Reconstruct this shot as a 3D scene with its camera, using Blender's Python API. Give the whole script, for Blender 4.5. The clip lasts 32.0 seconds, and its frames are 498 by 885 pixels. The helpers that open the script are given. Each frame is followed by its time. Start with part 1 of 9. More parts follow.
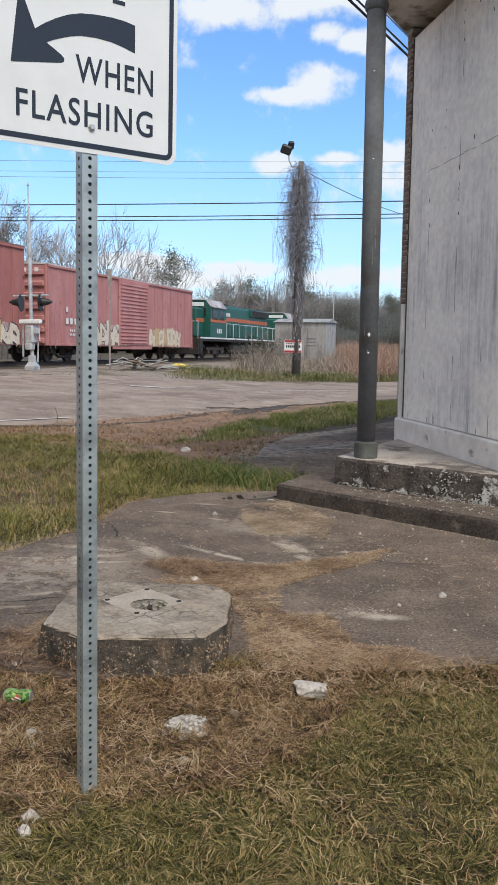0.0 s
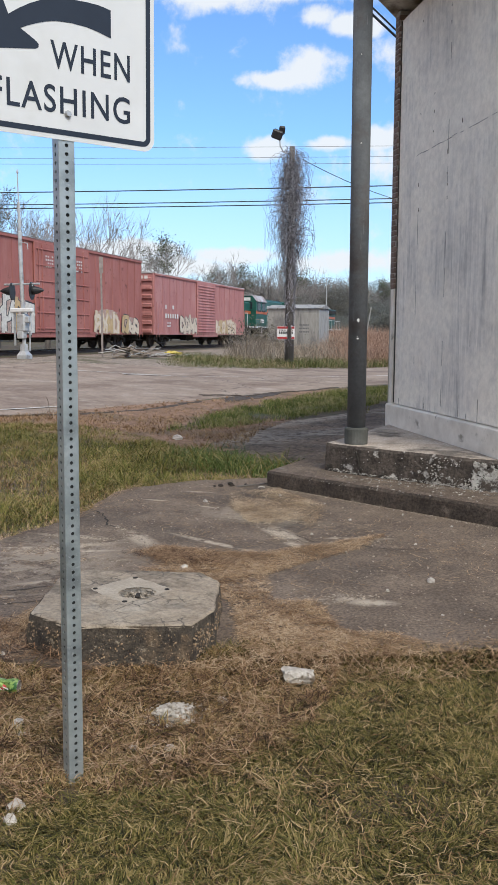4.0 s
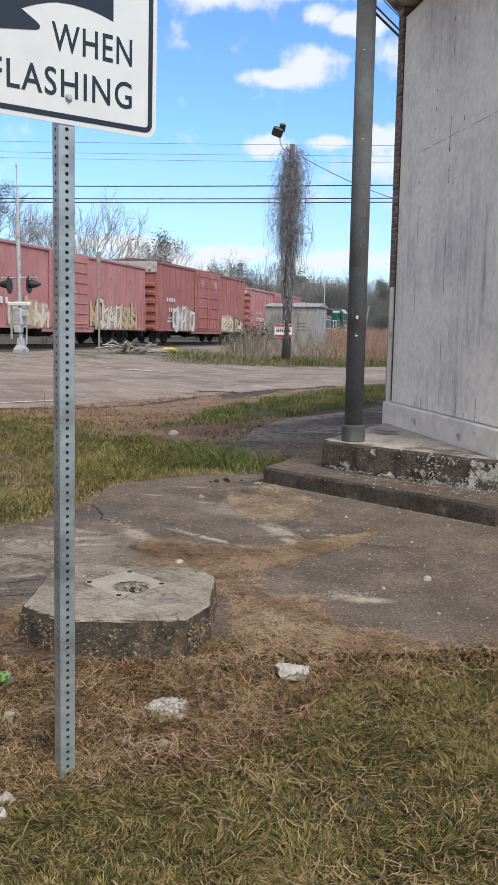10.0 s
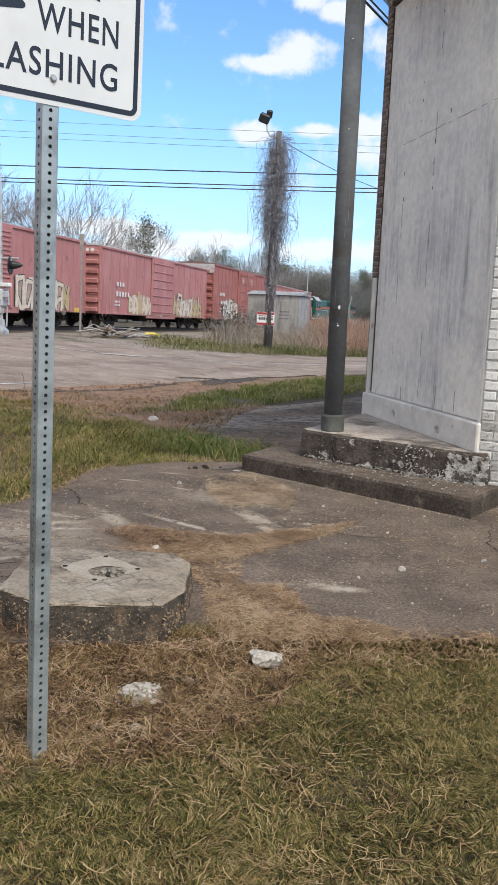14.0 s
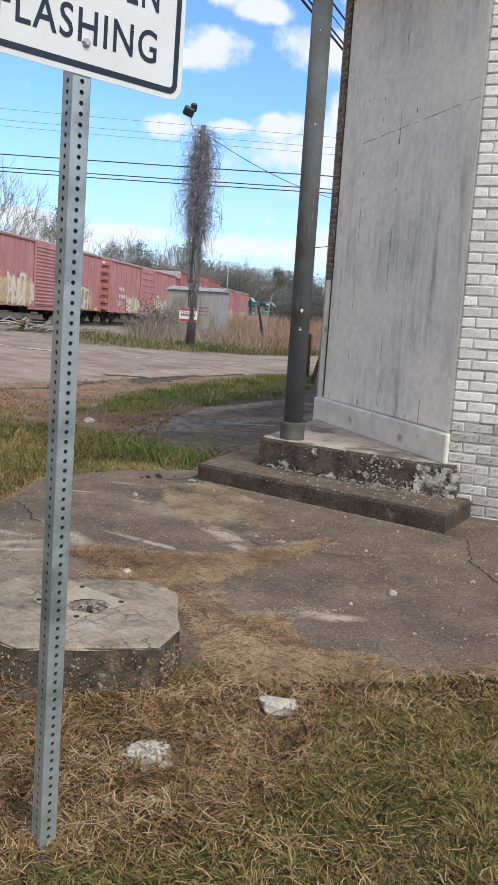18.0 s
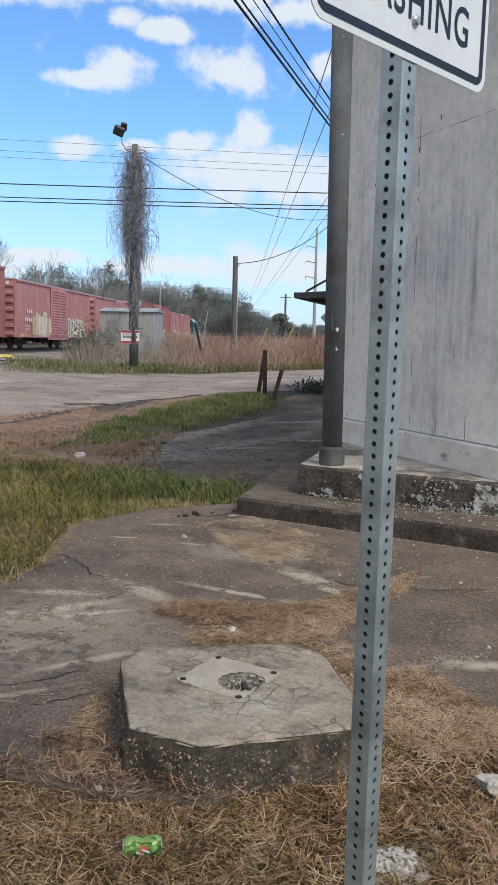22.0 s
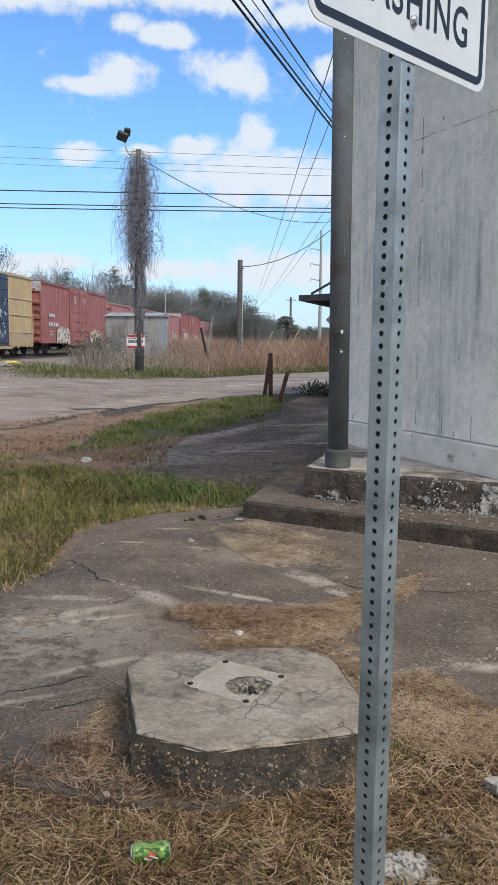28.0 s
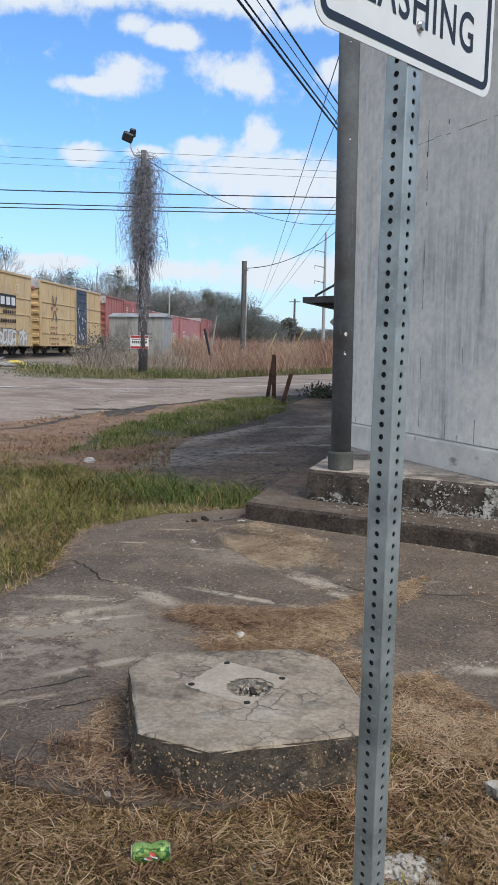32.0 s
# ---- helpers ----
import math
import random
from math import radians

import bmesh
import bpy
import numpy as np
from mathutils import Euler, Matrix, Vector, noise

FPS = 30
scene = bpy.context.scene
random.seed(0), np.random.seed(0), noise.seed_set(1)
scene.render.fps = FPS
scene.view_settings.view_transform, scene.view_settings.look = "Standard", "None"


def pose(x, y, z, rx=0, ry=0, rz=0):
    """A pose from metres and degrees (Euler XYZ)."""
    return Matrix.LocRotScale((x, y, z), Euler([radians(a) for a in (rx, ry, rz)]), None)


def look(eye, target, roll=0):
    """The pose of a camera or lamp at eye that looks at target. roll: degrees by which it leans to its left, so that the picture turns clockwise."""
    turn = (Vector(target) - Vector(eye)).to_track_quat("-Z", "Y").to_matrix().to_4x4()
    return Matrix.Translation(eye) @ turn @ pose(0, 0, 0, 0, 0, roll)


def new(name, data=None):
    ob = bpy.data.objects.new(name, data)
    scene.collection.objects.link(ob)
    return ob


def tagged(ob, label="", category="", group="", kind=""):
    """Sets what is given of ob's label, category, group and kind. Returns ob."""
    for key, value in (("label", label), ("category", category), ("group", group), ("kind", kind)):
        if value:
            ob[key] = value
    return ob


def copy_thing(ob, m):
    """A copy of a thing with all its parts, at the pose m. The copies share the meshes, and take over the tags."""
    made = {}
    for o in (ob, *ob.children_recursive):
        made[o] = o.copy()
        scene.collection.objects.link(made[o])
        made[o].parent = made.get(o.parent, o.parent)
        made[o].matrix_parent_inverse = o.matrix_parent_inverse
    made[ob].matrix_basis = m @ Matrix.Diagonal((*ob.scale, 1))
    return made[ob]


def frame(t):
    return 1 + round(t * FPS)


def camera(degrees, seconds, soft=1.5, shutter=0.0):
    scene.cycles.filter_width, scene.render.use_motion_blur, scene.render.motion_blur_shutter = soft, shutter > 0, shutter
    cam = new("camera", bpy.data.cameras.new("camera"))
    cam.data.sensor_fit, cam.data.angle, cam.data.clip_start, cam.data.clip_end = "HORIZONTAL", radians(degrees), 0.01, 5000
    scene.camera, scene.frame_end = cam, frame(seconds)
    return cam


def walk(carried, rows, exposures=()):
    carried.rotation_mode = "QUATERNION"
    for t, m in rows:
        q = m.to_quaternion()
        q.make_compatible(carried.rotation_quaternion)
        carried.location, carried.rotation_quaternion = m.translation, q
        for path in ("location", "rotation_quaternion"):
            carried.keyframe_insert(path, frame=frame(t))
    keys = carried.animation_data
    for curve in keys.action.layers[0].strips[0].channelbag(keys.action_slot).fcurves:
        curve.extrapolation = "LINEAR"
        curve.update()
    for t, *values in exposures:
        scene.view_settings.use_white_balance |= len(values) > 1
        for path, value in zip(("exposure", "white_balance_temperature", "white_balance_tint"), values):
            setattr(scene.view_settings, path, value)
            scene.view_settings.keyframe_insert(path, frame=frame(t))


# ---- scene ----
cam = camera(32.9, 32.0, soft=1.0)
METRES, EYE, TILT, LEAN, TURN = 2.144, 1.5, 0.0, 0.0, 28.2
ROWS = [
    (0.0, 0.0, 0.0, 0.0, 0.11, -6.62, -0.92),
    (0.5, 0.0028, 0.0005, 0.0014, 0.05, -6.84, -1.05),
    (1.0, 0.0062, 0.0, 0.001, 0.09, -7.06, -1.11),
    (1.5, 0.0135, 0.0004, 0.0011, 0.04, -7.19, -1.03),
    (2.0, 0.0155, 0.0012, 0.0012, 0.03, -7.33, -0.85),
    (2.5, 0.0162, 0.0028, 0.0013, -0.13, -7.35, -0.58),
    (4.5, 0.0217, 0.0027, 0.0015, -0.45, -7.52, -0.26),
    (5.0, 0.0237, 0.0036, 0.0021, -0.79, -7.42, -0.08),
    (5.5, 0.0233, 0.0039, 0.0025, -0.89, -7.33, 0.02),
    (6.0, 0.0228, 0.005, 0.0018, -1.0, -7.31, 0.01),
    (6.5, 0.0224, 0.0055, 0.0009, -1.02, -7.37, -0.13),
    (7.0, 0.022, 0.0055, 0.0008, -1.07, -7.4, -0.25),
    (7.5, 0.0224, 0.0053, 0.0014, -1.11, -7.38, -0.31),
    (8.0, 0.0264, 0.0034, 0.0029, -1.35, -7.25, -0.18),
    (8.5, 0.031, 0.0011, 0.0037, -1.63, -7.09, -0.09),
    (9.0, 0.032, 0.0002, 0.0037, -1.76, -7.0, -0.1),
    (9.5, 0.0269, 0.0046, -0.0005, -1.36, -7.16, -0.33),
    (10.0, 0.0151, 0.0183, -0.0096, -0.5, -7.64, -1.25),
    (10.5, 0.0072, 0.0259, -0.0124, 1.11, -8.51, -2.09),
    (11.0, 0.0148, 0.0249, -0.0103, 0.95, -8.7, -2.03),
    (11.5, 0.0152, 0.0225, -0.0123, -0.05, -8.86, -2.09),
    (12.0, 0.0171, 0.0196, -0.0096, -0.53, -9.07, -2.16),
    (12.5, 0.0216, 0.0156, -0.007, -0.58, -8.88, -2.09),
    (13.0, 0.0199, 0.0128, -0.0073, -1.1, -8.63, -2.16),
    (13.5, 0.0186, 0.0136, -0.0088, -1.62, -8.53, -2.47),
    (14.0, 0.0171, 0.0152, -0.0086, -1.68, -8.45, -2.73),
    (14.5, 0.0187, 0.0135, -0.0087, -1.76, -8.42, -2.85),
    (16.5, 0.0082, 0.0065, -0.0077, -1.89, -8.29, -3.27),
    (17.0, -0.0482, 0.0097, -0.0111, -2.99, -9.14, -3.43),
    (17.5, -0.093, 0.1037, -0.0196, -6.3, -9.54, -3.55),
    (18.0, -0.1577, 0.2042, 0.0064, -7.55, -8.41, -4.02),
    (18.5, -0.3221, 0.2552, -0.002, -8.56, -8.23, -3.22),
    (19.0, -0.4266, 0.3756, -0.0093, -11.34, -8.45, -2.02),
    (19.5, -0.4786, 0.4885, 0.0039, -11.32, -6.94, -2.31),
    (20.0, -0.5381, 0.4841, 0.0066, -12.4, -6.74, -1.99),
    (20.5, -0.5561, 0.4743, 0.0115, -13.08, -6.95, -1.74),
    (21.0, -0.5493, 0.4745, 0.0125, -12.93, -6.98, -1.6),
    (21.5, -0.5456, 0.4747, 0.0127, -12.91, -7.06, -1.42),
    (22.0, -0.5478, 0.4786, 0.013, -12.94, -7.1, -1.16),
    (22.5, -0.5467, 0.481, 0.012, -12.7, -7.18, -0.95),
    (23.0, -0.5453, 0.4826, 0.0129, -12.76, -7.15, -0.75),
    (23.5, -0.5454, 0.4826, 0.0124, -12.76, -7.17, -0.65),
    (24.0, -0.5442, 0.4803, 0.0134, -12.87, -7.12, -0.55),
    (24.5, -0.5457, 0.4794, 0.014, -12.81, -7.06, -0.46),
    (25.0, -0.5454, 0.4795, 0.0137, -12.56, -7.01, -0.46),
    (25.5, -0.5442, 0.4798, 0.0136, -12.62, -6.97, -0.44),
    (27.5, -0.5427, 0.4782, 0.0153, -12.57, -6.85, -0.45),
    (28.0, -0.5434, 0.4805, 0.0131, -12.56, -6.89, -0.48),
    (28.5, -0.541, 0.481, 0.0127, -12.7, -6.93, -0.46),
    (29.0, -0.5406, 0.4786, 0.0118, -12.64, -7.0, -0.59),
    (29.5, -0.5399, 0.4747, 0.0145, -12.57, -6.95, -0.68),
    (30.0, -0.5402, 0.4746, 0.0149, -12.62, -6.86, -0.74),
    (30.5, -0.54, 0.4759, 0.0134, -12.62, -6.77, -0.86),
    (31.0, -0.5404, 0.4772, 0.0135, -12.67, -6.77, -0.89),
    (31.5, -0.5425, 0.4788, 0.0131, -12.65, -6.81, -0.88),
    (32.0, -0.5448, 0.4778, 0.0141, -12.32, -6.8, -0.92),
]
walk(cam, [(t, pose(0, 0, EYE, TILT, LEAN, TURN) @ pose(METRES * x, METRES * y, METRES * z, 90 + pitch, roll, yaw)) for t, x, y, z, yaw, pitch, roll in ROWS],
     exposures=[(0, 0.43, 6400, 8), (5, 0.43, 6370, 8), (9, 0.45, 6370, 8), (12, 0.54, 6400, 8), (14.5, 0.55, 6400, 8), (17, 0.58, 6400, 8), (18, 0.51, 6390, 8), (19, 0.54, 6390, 8), (20, 0.35, 6220, 7), (24, 0.33, 6120, 7), (32, 0.33, 6120, 7)])

# ---- world, sun ----
SUN_AZ, SUN_EL = radians(122), radians(50)
world = bpy.data.worlds.new("world")
scene.world = world
world.use_nodes = True


def sky_nodes():
    nt = world.node_tree
    nt.nodes.clear()
    N, L = nt.nodes.new, nt.links.new
    out, bg = N("ShaderNodeOutputWorld"), N("ShaderNodeBackground")
    sky = N("ShaderNodeTexSky")
    sky.sky_type, sky.sun_disc = "NISHITA", False
    sky.sun_elevation, sky.sun_rotation = SUN_EL, SUN_AZ
    sky.air_density, sky.dust_density, sky.ozone_density = 1.0, 0.3, 2.2
    tc, sep = N("ShaderNodeTexCoord"), N("ShaderNodeSeparateXYZ")
    L(tc.outputs["Generated"], sep.inputs[0])
    # cloud layer: the direction is projected onto a flat deck overhead
    up = N("ShaderNodeMath")
    up.operation = "MAXIMUM"
    up.inputs[1].default_value = 0.02
    L(sep.outputs["Z"], up.inputs[0])
    add = N("ShaderNodeMath")
    add.operation = "ADD"
    add.inputs[1].default_value = 0.10
    L(up.outputs[0], add.inputs[0])
    com, div = N("ShaderNodeCombineXYZ"), N("ShaderNodeVectorMath")
    for i in range(3):
        L(add.outputs[0], com.inputs[i])
    div.operation = "DIVIDE"
    L(tc.outputs["Generated"], div.inputs[0])
    L(com.outputs[0], div.inputs[1])
    mp = N("ShaderNodeMapping")
    mp.inputs["Location"].default_value = CLOUD_SHIFT
    mp.inputs["Scale"].default_value = (1.0, 1.0, 1.6)
    L(div.outputs[0], mp.inputs["Vector"])
    big = N("ShaderNodeTexNoise")
    big.inputs["Scale"].default_value, big.inputs["Detail"].default_value = 1.15, 9
    big.inputs["Roughness"].default_value, big.inputs["Distortion"].default_value = 0.56, 0.25
    L(mp.outputs[0], big.inputs["Vector"])
    # cumulus heaps and a band over the railway: azimuth and height in degrees, half width and half height
    az, el, ne, deg = N("ShaderNodeMath"), N("ShaderNodeMath"), N("ShaderNodeMath"), N("ShaderNodeCombineXYZ")
    ne.operation, az.operation, el.operation = "MULTIPLY", "ARCTAN2", "ARCSINE"
    ne.inputs[1].default_value = -1
    L(sep.outputs["X"], ne.inputs[0])
    L(ne.outputs[0], az.inputs[0])
    L(sep.outputs["Y"], az.inputs[1])
    L(sep.outputs["Z"], el.inputs[0])
    for i, src in enumerate((az, el)):
        k = N("ShaderNodeMath")
        k.operation = "MULTIPLY"
        k.inputs[1].default_value = 57.29578
        L(src.outputs[0], k.inputs[0])
        L(k.outputs[0], deg.inputs[i])
    fine = N("ShaderNodeTexNoise")
    fine.inputs["Scale"].default_value, fine.inputs["Detail"].default_value, fine.inputs["Roughness"].default_value = 0.36, 10, 0.62
    fine.inputs["Distortion"].default_value = 0.1
    L(deg.outputs[0], fine.inputs["Vector"])
    total = None
    for a, e, ra, re in HEAPS:
        sub, mul, length, fall = N("ShaderNodeVectorMath"), N("ShaderNodeVectorMath"), N("ShaderNodeVectorMath"), N("ShaderNodeMapRange")
        sub.operation, mul.operation, length.operation = "SUBTRACT", "MULTIPLY", "LENGTH"
        sub.inputs[1].default_value, mul.inputs[1].default_value = (a, e, 0), (1 / ra, 1 / re, 1)
        L(deg.outputs[0], sub.inputs[0])
        L(sub.outputs[0], mul.inputs[0])
        L(mul.outputs[0], length.inputs[0])
        fall.inputs["From Min"].default_value, fall.inputs["From Max"].default_value = 0.15, 1.3
        fall.inputs["To Min"].default_value, fall.inputs["To Max"].default_value = 0.49, 0.0
        L(length.outputs["Value"], fall.inputs["Value"])
        if total is None:
            total = fall.outputs[0]
        else:
            plus = N("ShaderNodeMath")
            plus.operation = "MAXIMUM"
            L(total, plus.inputs[0])
            L(fall.outputs[0], plus.inputs[1])
            total = plus.outputs[0]
    dens = N("ShaderNodeMath")
    dens.operation = "ADD"
    L(total, dens.inputs[0])
    L(fine.outputs["Fac"], dens.inputs[1])
    ramp = N("ShaderNodeMapRange")
    ramp.interpolation_type = "SMOOTHSTEP"
    ramp.inputs["From Min"].default_value, ramp.inputs["From Max"].default_value = 0.57, 0.86
    ramp.inputs["To Max"].default_value = 0.95
    L(dens.outputs[0], ramp.inputs["Value"])
    # looser cover over the rest of the sky
    rest = N("ShaderNodeMapRange")
    rest.inputs["From Min"].default_value, rest.inputs["From Max"].default_value = 0.56, 0.74
    rest.inputs["To Max"].default_value = 0.9
    # the cloud thickens on the sun's side: an unseen bright bank, added as fill
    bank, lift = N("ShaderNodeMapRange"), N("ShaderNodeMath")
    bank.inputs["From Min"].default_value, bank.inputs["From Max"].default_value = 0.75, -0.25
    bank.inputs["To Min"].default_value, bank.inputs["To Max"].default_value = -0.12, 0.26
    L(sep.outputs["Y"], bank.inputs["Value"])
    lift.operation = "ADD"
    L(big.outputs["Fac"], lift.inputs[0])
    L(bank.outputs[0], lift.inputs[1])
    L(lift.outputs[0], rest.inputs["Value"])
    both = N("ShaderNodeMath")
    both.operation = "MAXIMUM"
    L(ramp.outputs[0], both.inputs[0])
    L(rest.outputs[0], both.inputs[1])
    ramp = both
    # thin haze towards the horizon
    hz = N("ShaderNodeMapRange")
    hz.inputs["From Min"].default_value, hz.inputs["From Max"].default_value = 0.0, 0.22
    hz.inputs["To Min"].default_value, hz.inputs["To Max"].default_value = 0.62, 0.0
    L(sep.outputs["Z"], hz.inputs["Value"])
    scale = N("ShaderNodeVectorMath")
    scale.operation = "MULTIPLY"
    scale.inputs[1].default_value = SKY_TINT
    L(sky.outputs[0], scale.inputs[0])
    mix = N("ShaderNodeMix")
    mix.data_type = "RGBA"
    mix.inputs["B"].default_value = CLOUD_COLOUR
    air = N("ShaderNodeMix")
    air.data_type = "RGBA"
    air.inputs["B"].default_value = HAZE_COLOUR
    L(hz.outputs[0], air.inputs["Factor"])
    L(scale.outputs[0], air.inputs["A"])
    L(ramp.outputs[0], mix.inputs["Factor"])
    L(air.outputs["Result"], mix.inputs["A"])
    L(mix.outputs["Result"], bg.inputs["Color"])
    bg.inputs["Strength"].default_value = SKY_STRENGTH
    L(bg.outputs[0], out.inputs[0])


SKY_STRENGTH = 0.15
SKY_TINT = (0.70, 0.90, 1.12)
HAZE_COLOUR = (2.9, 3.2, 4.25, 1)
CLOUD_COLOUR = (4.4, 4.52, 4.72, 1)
HEAPS = [(24.0, 16.6, 2.2, 1.5), (26.2, 15.8, 2.6, 0.6), (17.0, 16.6, 3.0, 1.5), (15.2, 13.0, 1.2, 0.9), (15.6, 10.6, 6.5, 2.4), (12.5, 10.2, 4.0, 1.9), (15.2, 12.9, 1.6, 1.3), (21.5, 18.8, 2.5, 0.8), (22.0, 21.2, 9.0, 1.3), (12.0, 20.0, 4.0, 1.0), (22.5, 12.0, 2.0, 0.5), (26.8, 11.8, 2.2, 0.8), (30.5, 20.6, 5.0, 1.3), (18.0, 20.8, 6.0, 1.0),
         (10.5, 17.0, 1.6, 1.1), (23.5, 19.2, 1.5, 0.9), (29.0, 5.0, 3.0, 0.6), (20.0, 4.6, 5.0, 0.9), (36.0, 5.4, 4.0, 0.8), (44.0, 24.0, 6.0, 2.0), (4.0, 14.0, 4.0, 1.6), (13.0, 4.6, 6.0, 1.7), (19.5, 12.2, 2.2, 1.0), (33.0, 4.2, 4.0, 0.9)]
CLOUD_SHIFT = (3.1, 1.4, 0.6)
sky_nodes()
sun = new("sun", bpy.data.lights.new("sun", "SUN"))
sun.data.energy, sun.data.angle, sun.data.color = 2.35, radians(26), (1.0, 0.93, 0.83)
sun.matrix_world = look((math.sin(SUN_AZ) * math.cos(SUN_EL) * 50, math.cos(SUN_AZ) * math.cos(SUN_EL) * 50, math.sin(SUN_EL) * 50), (0, 0, 0))

# ---- materials ----
MATS = {}


def material(name, dark, light, scale=6.0, rough=0.75, bump=0.15, metal=0.0, stain=None, stain_scale=1.2, stain_lo=0.5, stain_hi=0.62,
             stretch=(1, 1, 1), bump_scale=None, spec=0.4, detail=6, island=False, object_random=0.0, second=None, grain=0.0, grain_scale=90.0, crackle=None, dust=()):
    """A procedural surface: two tones by noise, an optional stain layer on a larger scale, fine relief, and variation from piece to piece."""
    if name in MATS:
        return MATS[name]
    m = MATS[name] = bpy.data.materials.new(name)
    m.use_nodes = True
    nt = m.node_tree
    N, L = nt.nodes.new, nt.links.new
    bsdf = nt.nodes["Principled BSDF"]
    tc, mp = N("ShaderNodeTexCoord"), N("ShaderNodeMapping")
    mp.inputs["Scale"].default_value = stretch
    L(tc.outputs["Object"], mp.inputs["Vector"])
    n1 = N("ShaderNodeTexNoise")
    n1.inputs["Scale"].default_value, n1.inputs["Detail"].default_value, n1.inputs["Roughness"].default_value = scale, detail, 0.62
    L(mp.outputs[0], n1.inputs["Vector"])
    ramp = N("ShaderNodeValToRGB")
    ramp.color_ramp.elements[0].position, ramp.color_ramp.elements[1].position = 0.32, 0.68
    ramp.color_ramp.elements[0].color, ramp.color_ramp.elements[1].color = (*dark, 1), (*light, 1)
    L(n1.outputs["Fac"], ramp.inputs[0])
    col = ramp.outputs[0]
    if stain:
        n2 = N("ShaderNodeTexNoise")
        n2.inputs["Scale"].default_value, n2.inputs["Detail"].default_value, n2.inputs["Roughness"].default_value = stain_scale, 8, 0.6
        L(mp.outputs[0], n2.inputs["Vector"])
        r2 = N("ShaderNodeMapRange")
        r2.inputs["From Min"].default_value, r2.inputs["From Max"].default_value = stain_lo, stain_hi
        L(n2.outputs["Fac"], r2.inputs["Value"])
        mix = N("ShaderNodeMix")
        mix.data_type = "RGBA"
        mix.inputs["B"].default_value = (*stain, 1)
        L(r2.outputs[0], mix.inputs["Factor"])
        L(col, mix.inputs["A"])
        col = mix.outputs["Result"]
    if second:
        colour2, scale2, lo2, hi2 = second
        n3 = N("ShaderNodeTexNoise")
        n3.inputs["Scale"].default_value, n3.inputs["Detail"].default_value, n3.inputs["Roughness"].default_value = scale2, 7, 0.65
        L(tc.outputs["Object"], n3.inputs["Vector"])
        r3 = N("ShaderNodeMapRange")
        r3.inputs["From Min"].default_value, r3.inputs["From Max"].default_value = lo2, hi2
        L(n3.outputs["Fac"], r3.inputs["Value"])
        mix3 = N("ShaderNodeMix")
        mix3.data_type = "RGBA"
        mix3.inputs["B"].default_value = (*colour2, 1)
        L(r3.outputs[0], mix3.inputs["Factor"])
        L(col, mix3.inputs["A"])
        col = mix3.outputs["Result"]
    if grain:
        ng, mg, hg = N("ShaderNodeTexNoise"), N("ShaderNodeMapRange"), N("ShaderNodeHueSaturation")
        ng.inputs["Scale"].default_value, ng.inputs["Detail"].default_value, ng.inputs["Roughness"].default_value = grain_scale, 4, 0.75
        L(tc.outputs["Object"], ng.inputs["Vector"])
        mg.inputs["From Min"].default_value, mg.inputs["From Max"].default_value = 0.36, 0.64
        mg.inputs["To Min"].default_value, mg.inputs["To Max"].default_value = 1 - grain, 1 + grain
        L(ng.outputs["Fac"], mg.inputs["Value"])
        L(mg.outputs[0], hg.inputs["Value"])
        L(col, hg.inputs["Color"])
        col = hg.outputs[0]
    if crackle:
        # fine shrinkage cracks along warped cell borders, only in some areas
        cscale, cwidth, ccolour = crackle
        wv, wa = N("ShaderNodeTexNoise"), N("ShaderNodeVectorMath")
        wv.inputs["Scale"].default_value, wv.inputs["Detail"].default_value = cscale * 1.3, 4
        wa.operation = "MULTIPLY_ADD"
        wa.inputs[1].default_value = (0.22 / cscale * 4,) * 3
        L(tc.outputs["Object"], wv.inputs["Vector"])
        L(wv.outputs["Color"], wa.inputs[0])
        L(tc.outputs["Object"], wa.inputs[2])
        vo, vr, area, ar, am, cm = N("ShaderNodeTexVoronoi"), N("ShaderNodeMapRange"), N("ShaderNodeTexNoise"), N("ShaderNodeMapRange"), N("ShaderNodeMath"), N("ShaderNodeMix")
        vo.feature = "DISTANCE_TO_EDGE"
        vo.inputs["Scale"].default_value = cscale
        L(wa.outputs[0], vo.inputs["Vector"])
        vr.inputs["From Min"].default_value, vr.inputs["From Max"].default_value = 0.0, cwidth
        vr.inputs["To Min"].default_value, vr.inputs["To Max"].default_value = 1.0, 0.0
        L(vo.outputs["Distance"], vr.inputs["Value"])
        area.inputs["Scale"].default_value = cscale * 0.35
        L(tc.outputs["Object"], area.inputs["Vector"])
        ar.inputs["From Min"].default_value, ar.inputs["From Max"].default_value = 0.48, 0.58
        L(area.outputs["Fac"], ar.inputs["Value"])
        am.operation = "MULTIPLY"
        L(vr.outputs[0], am.inputs[0])
        L(ar.outputs[0], am.inputs[1])
        cm.data_type = "RGBA"
        cm.inputs["B"].default_value = (*ccolour, 1)
        L(am.outputs[0], cm.inputs["Factor"])
        L(col, cm.inputs["A"])
        col = cm.outputs["Result"]
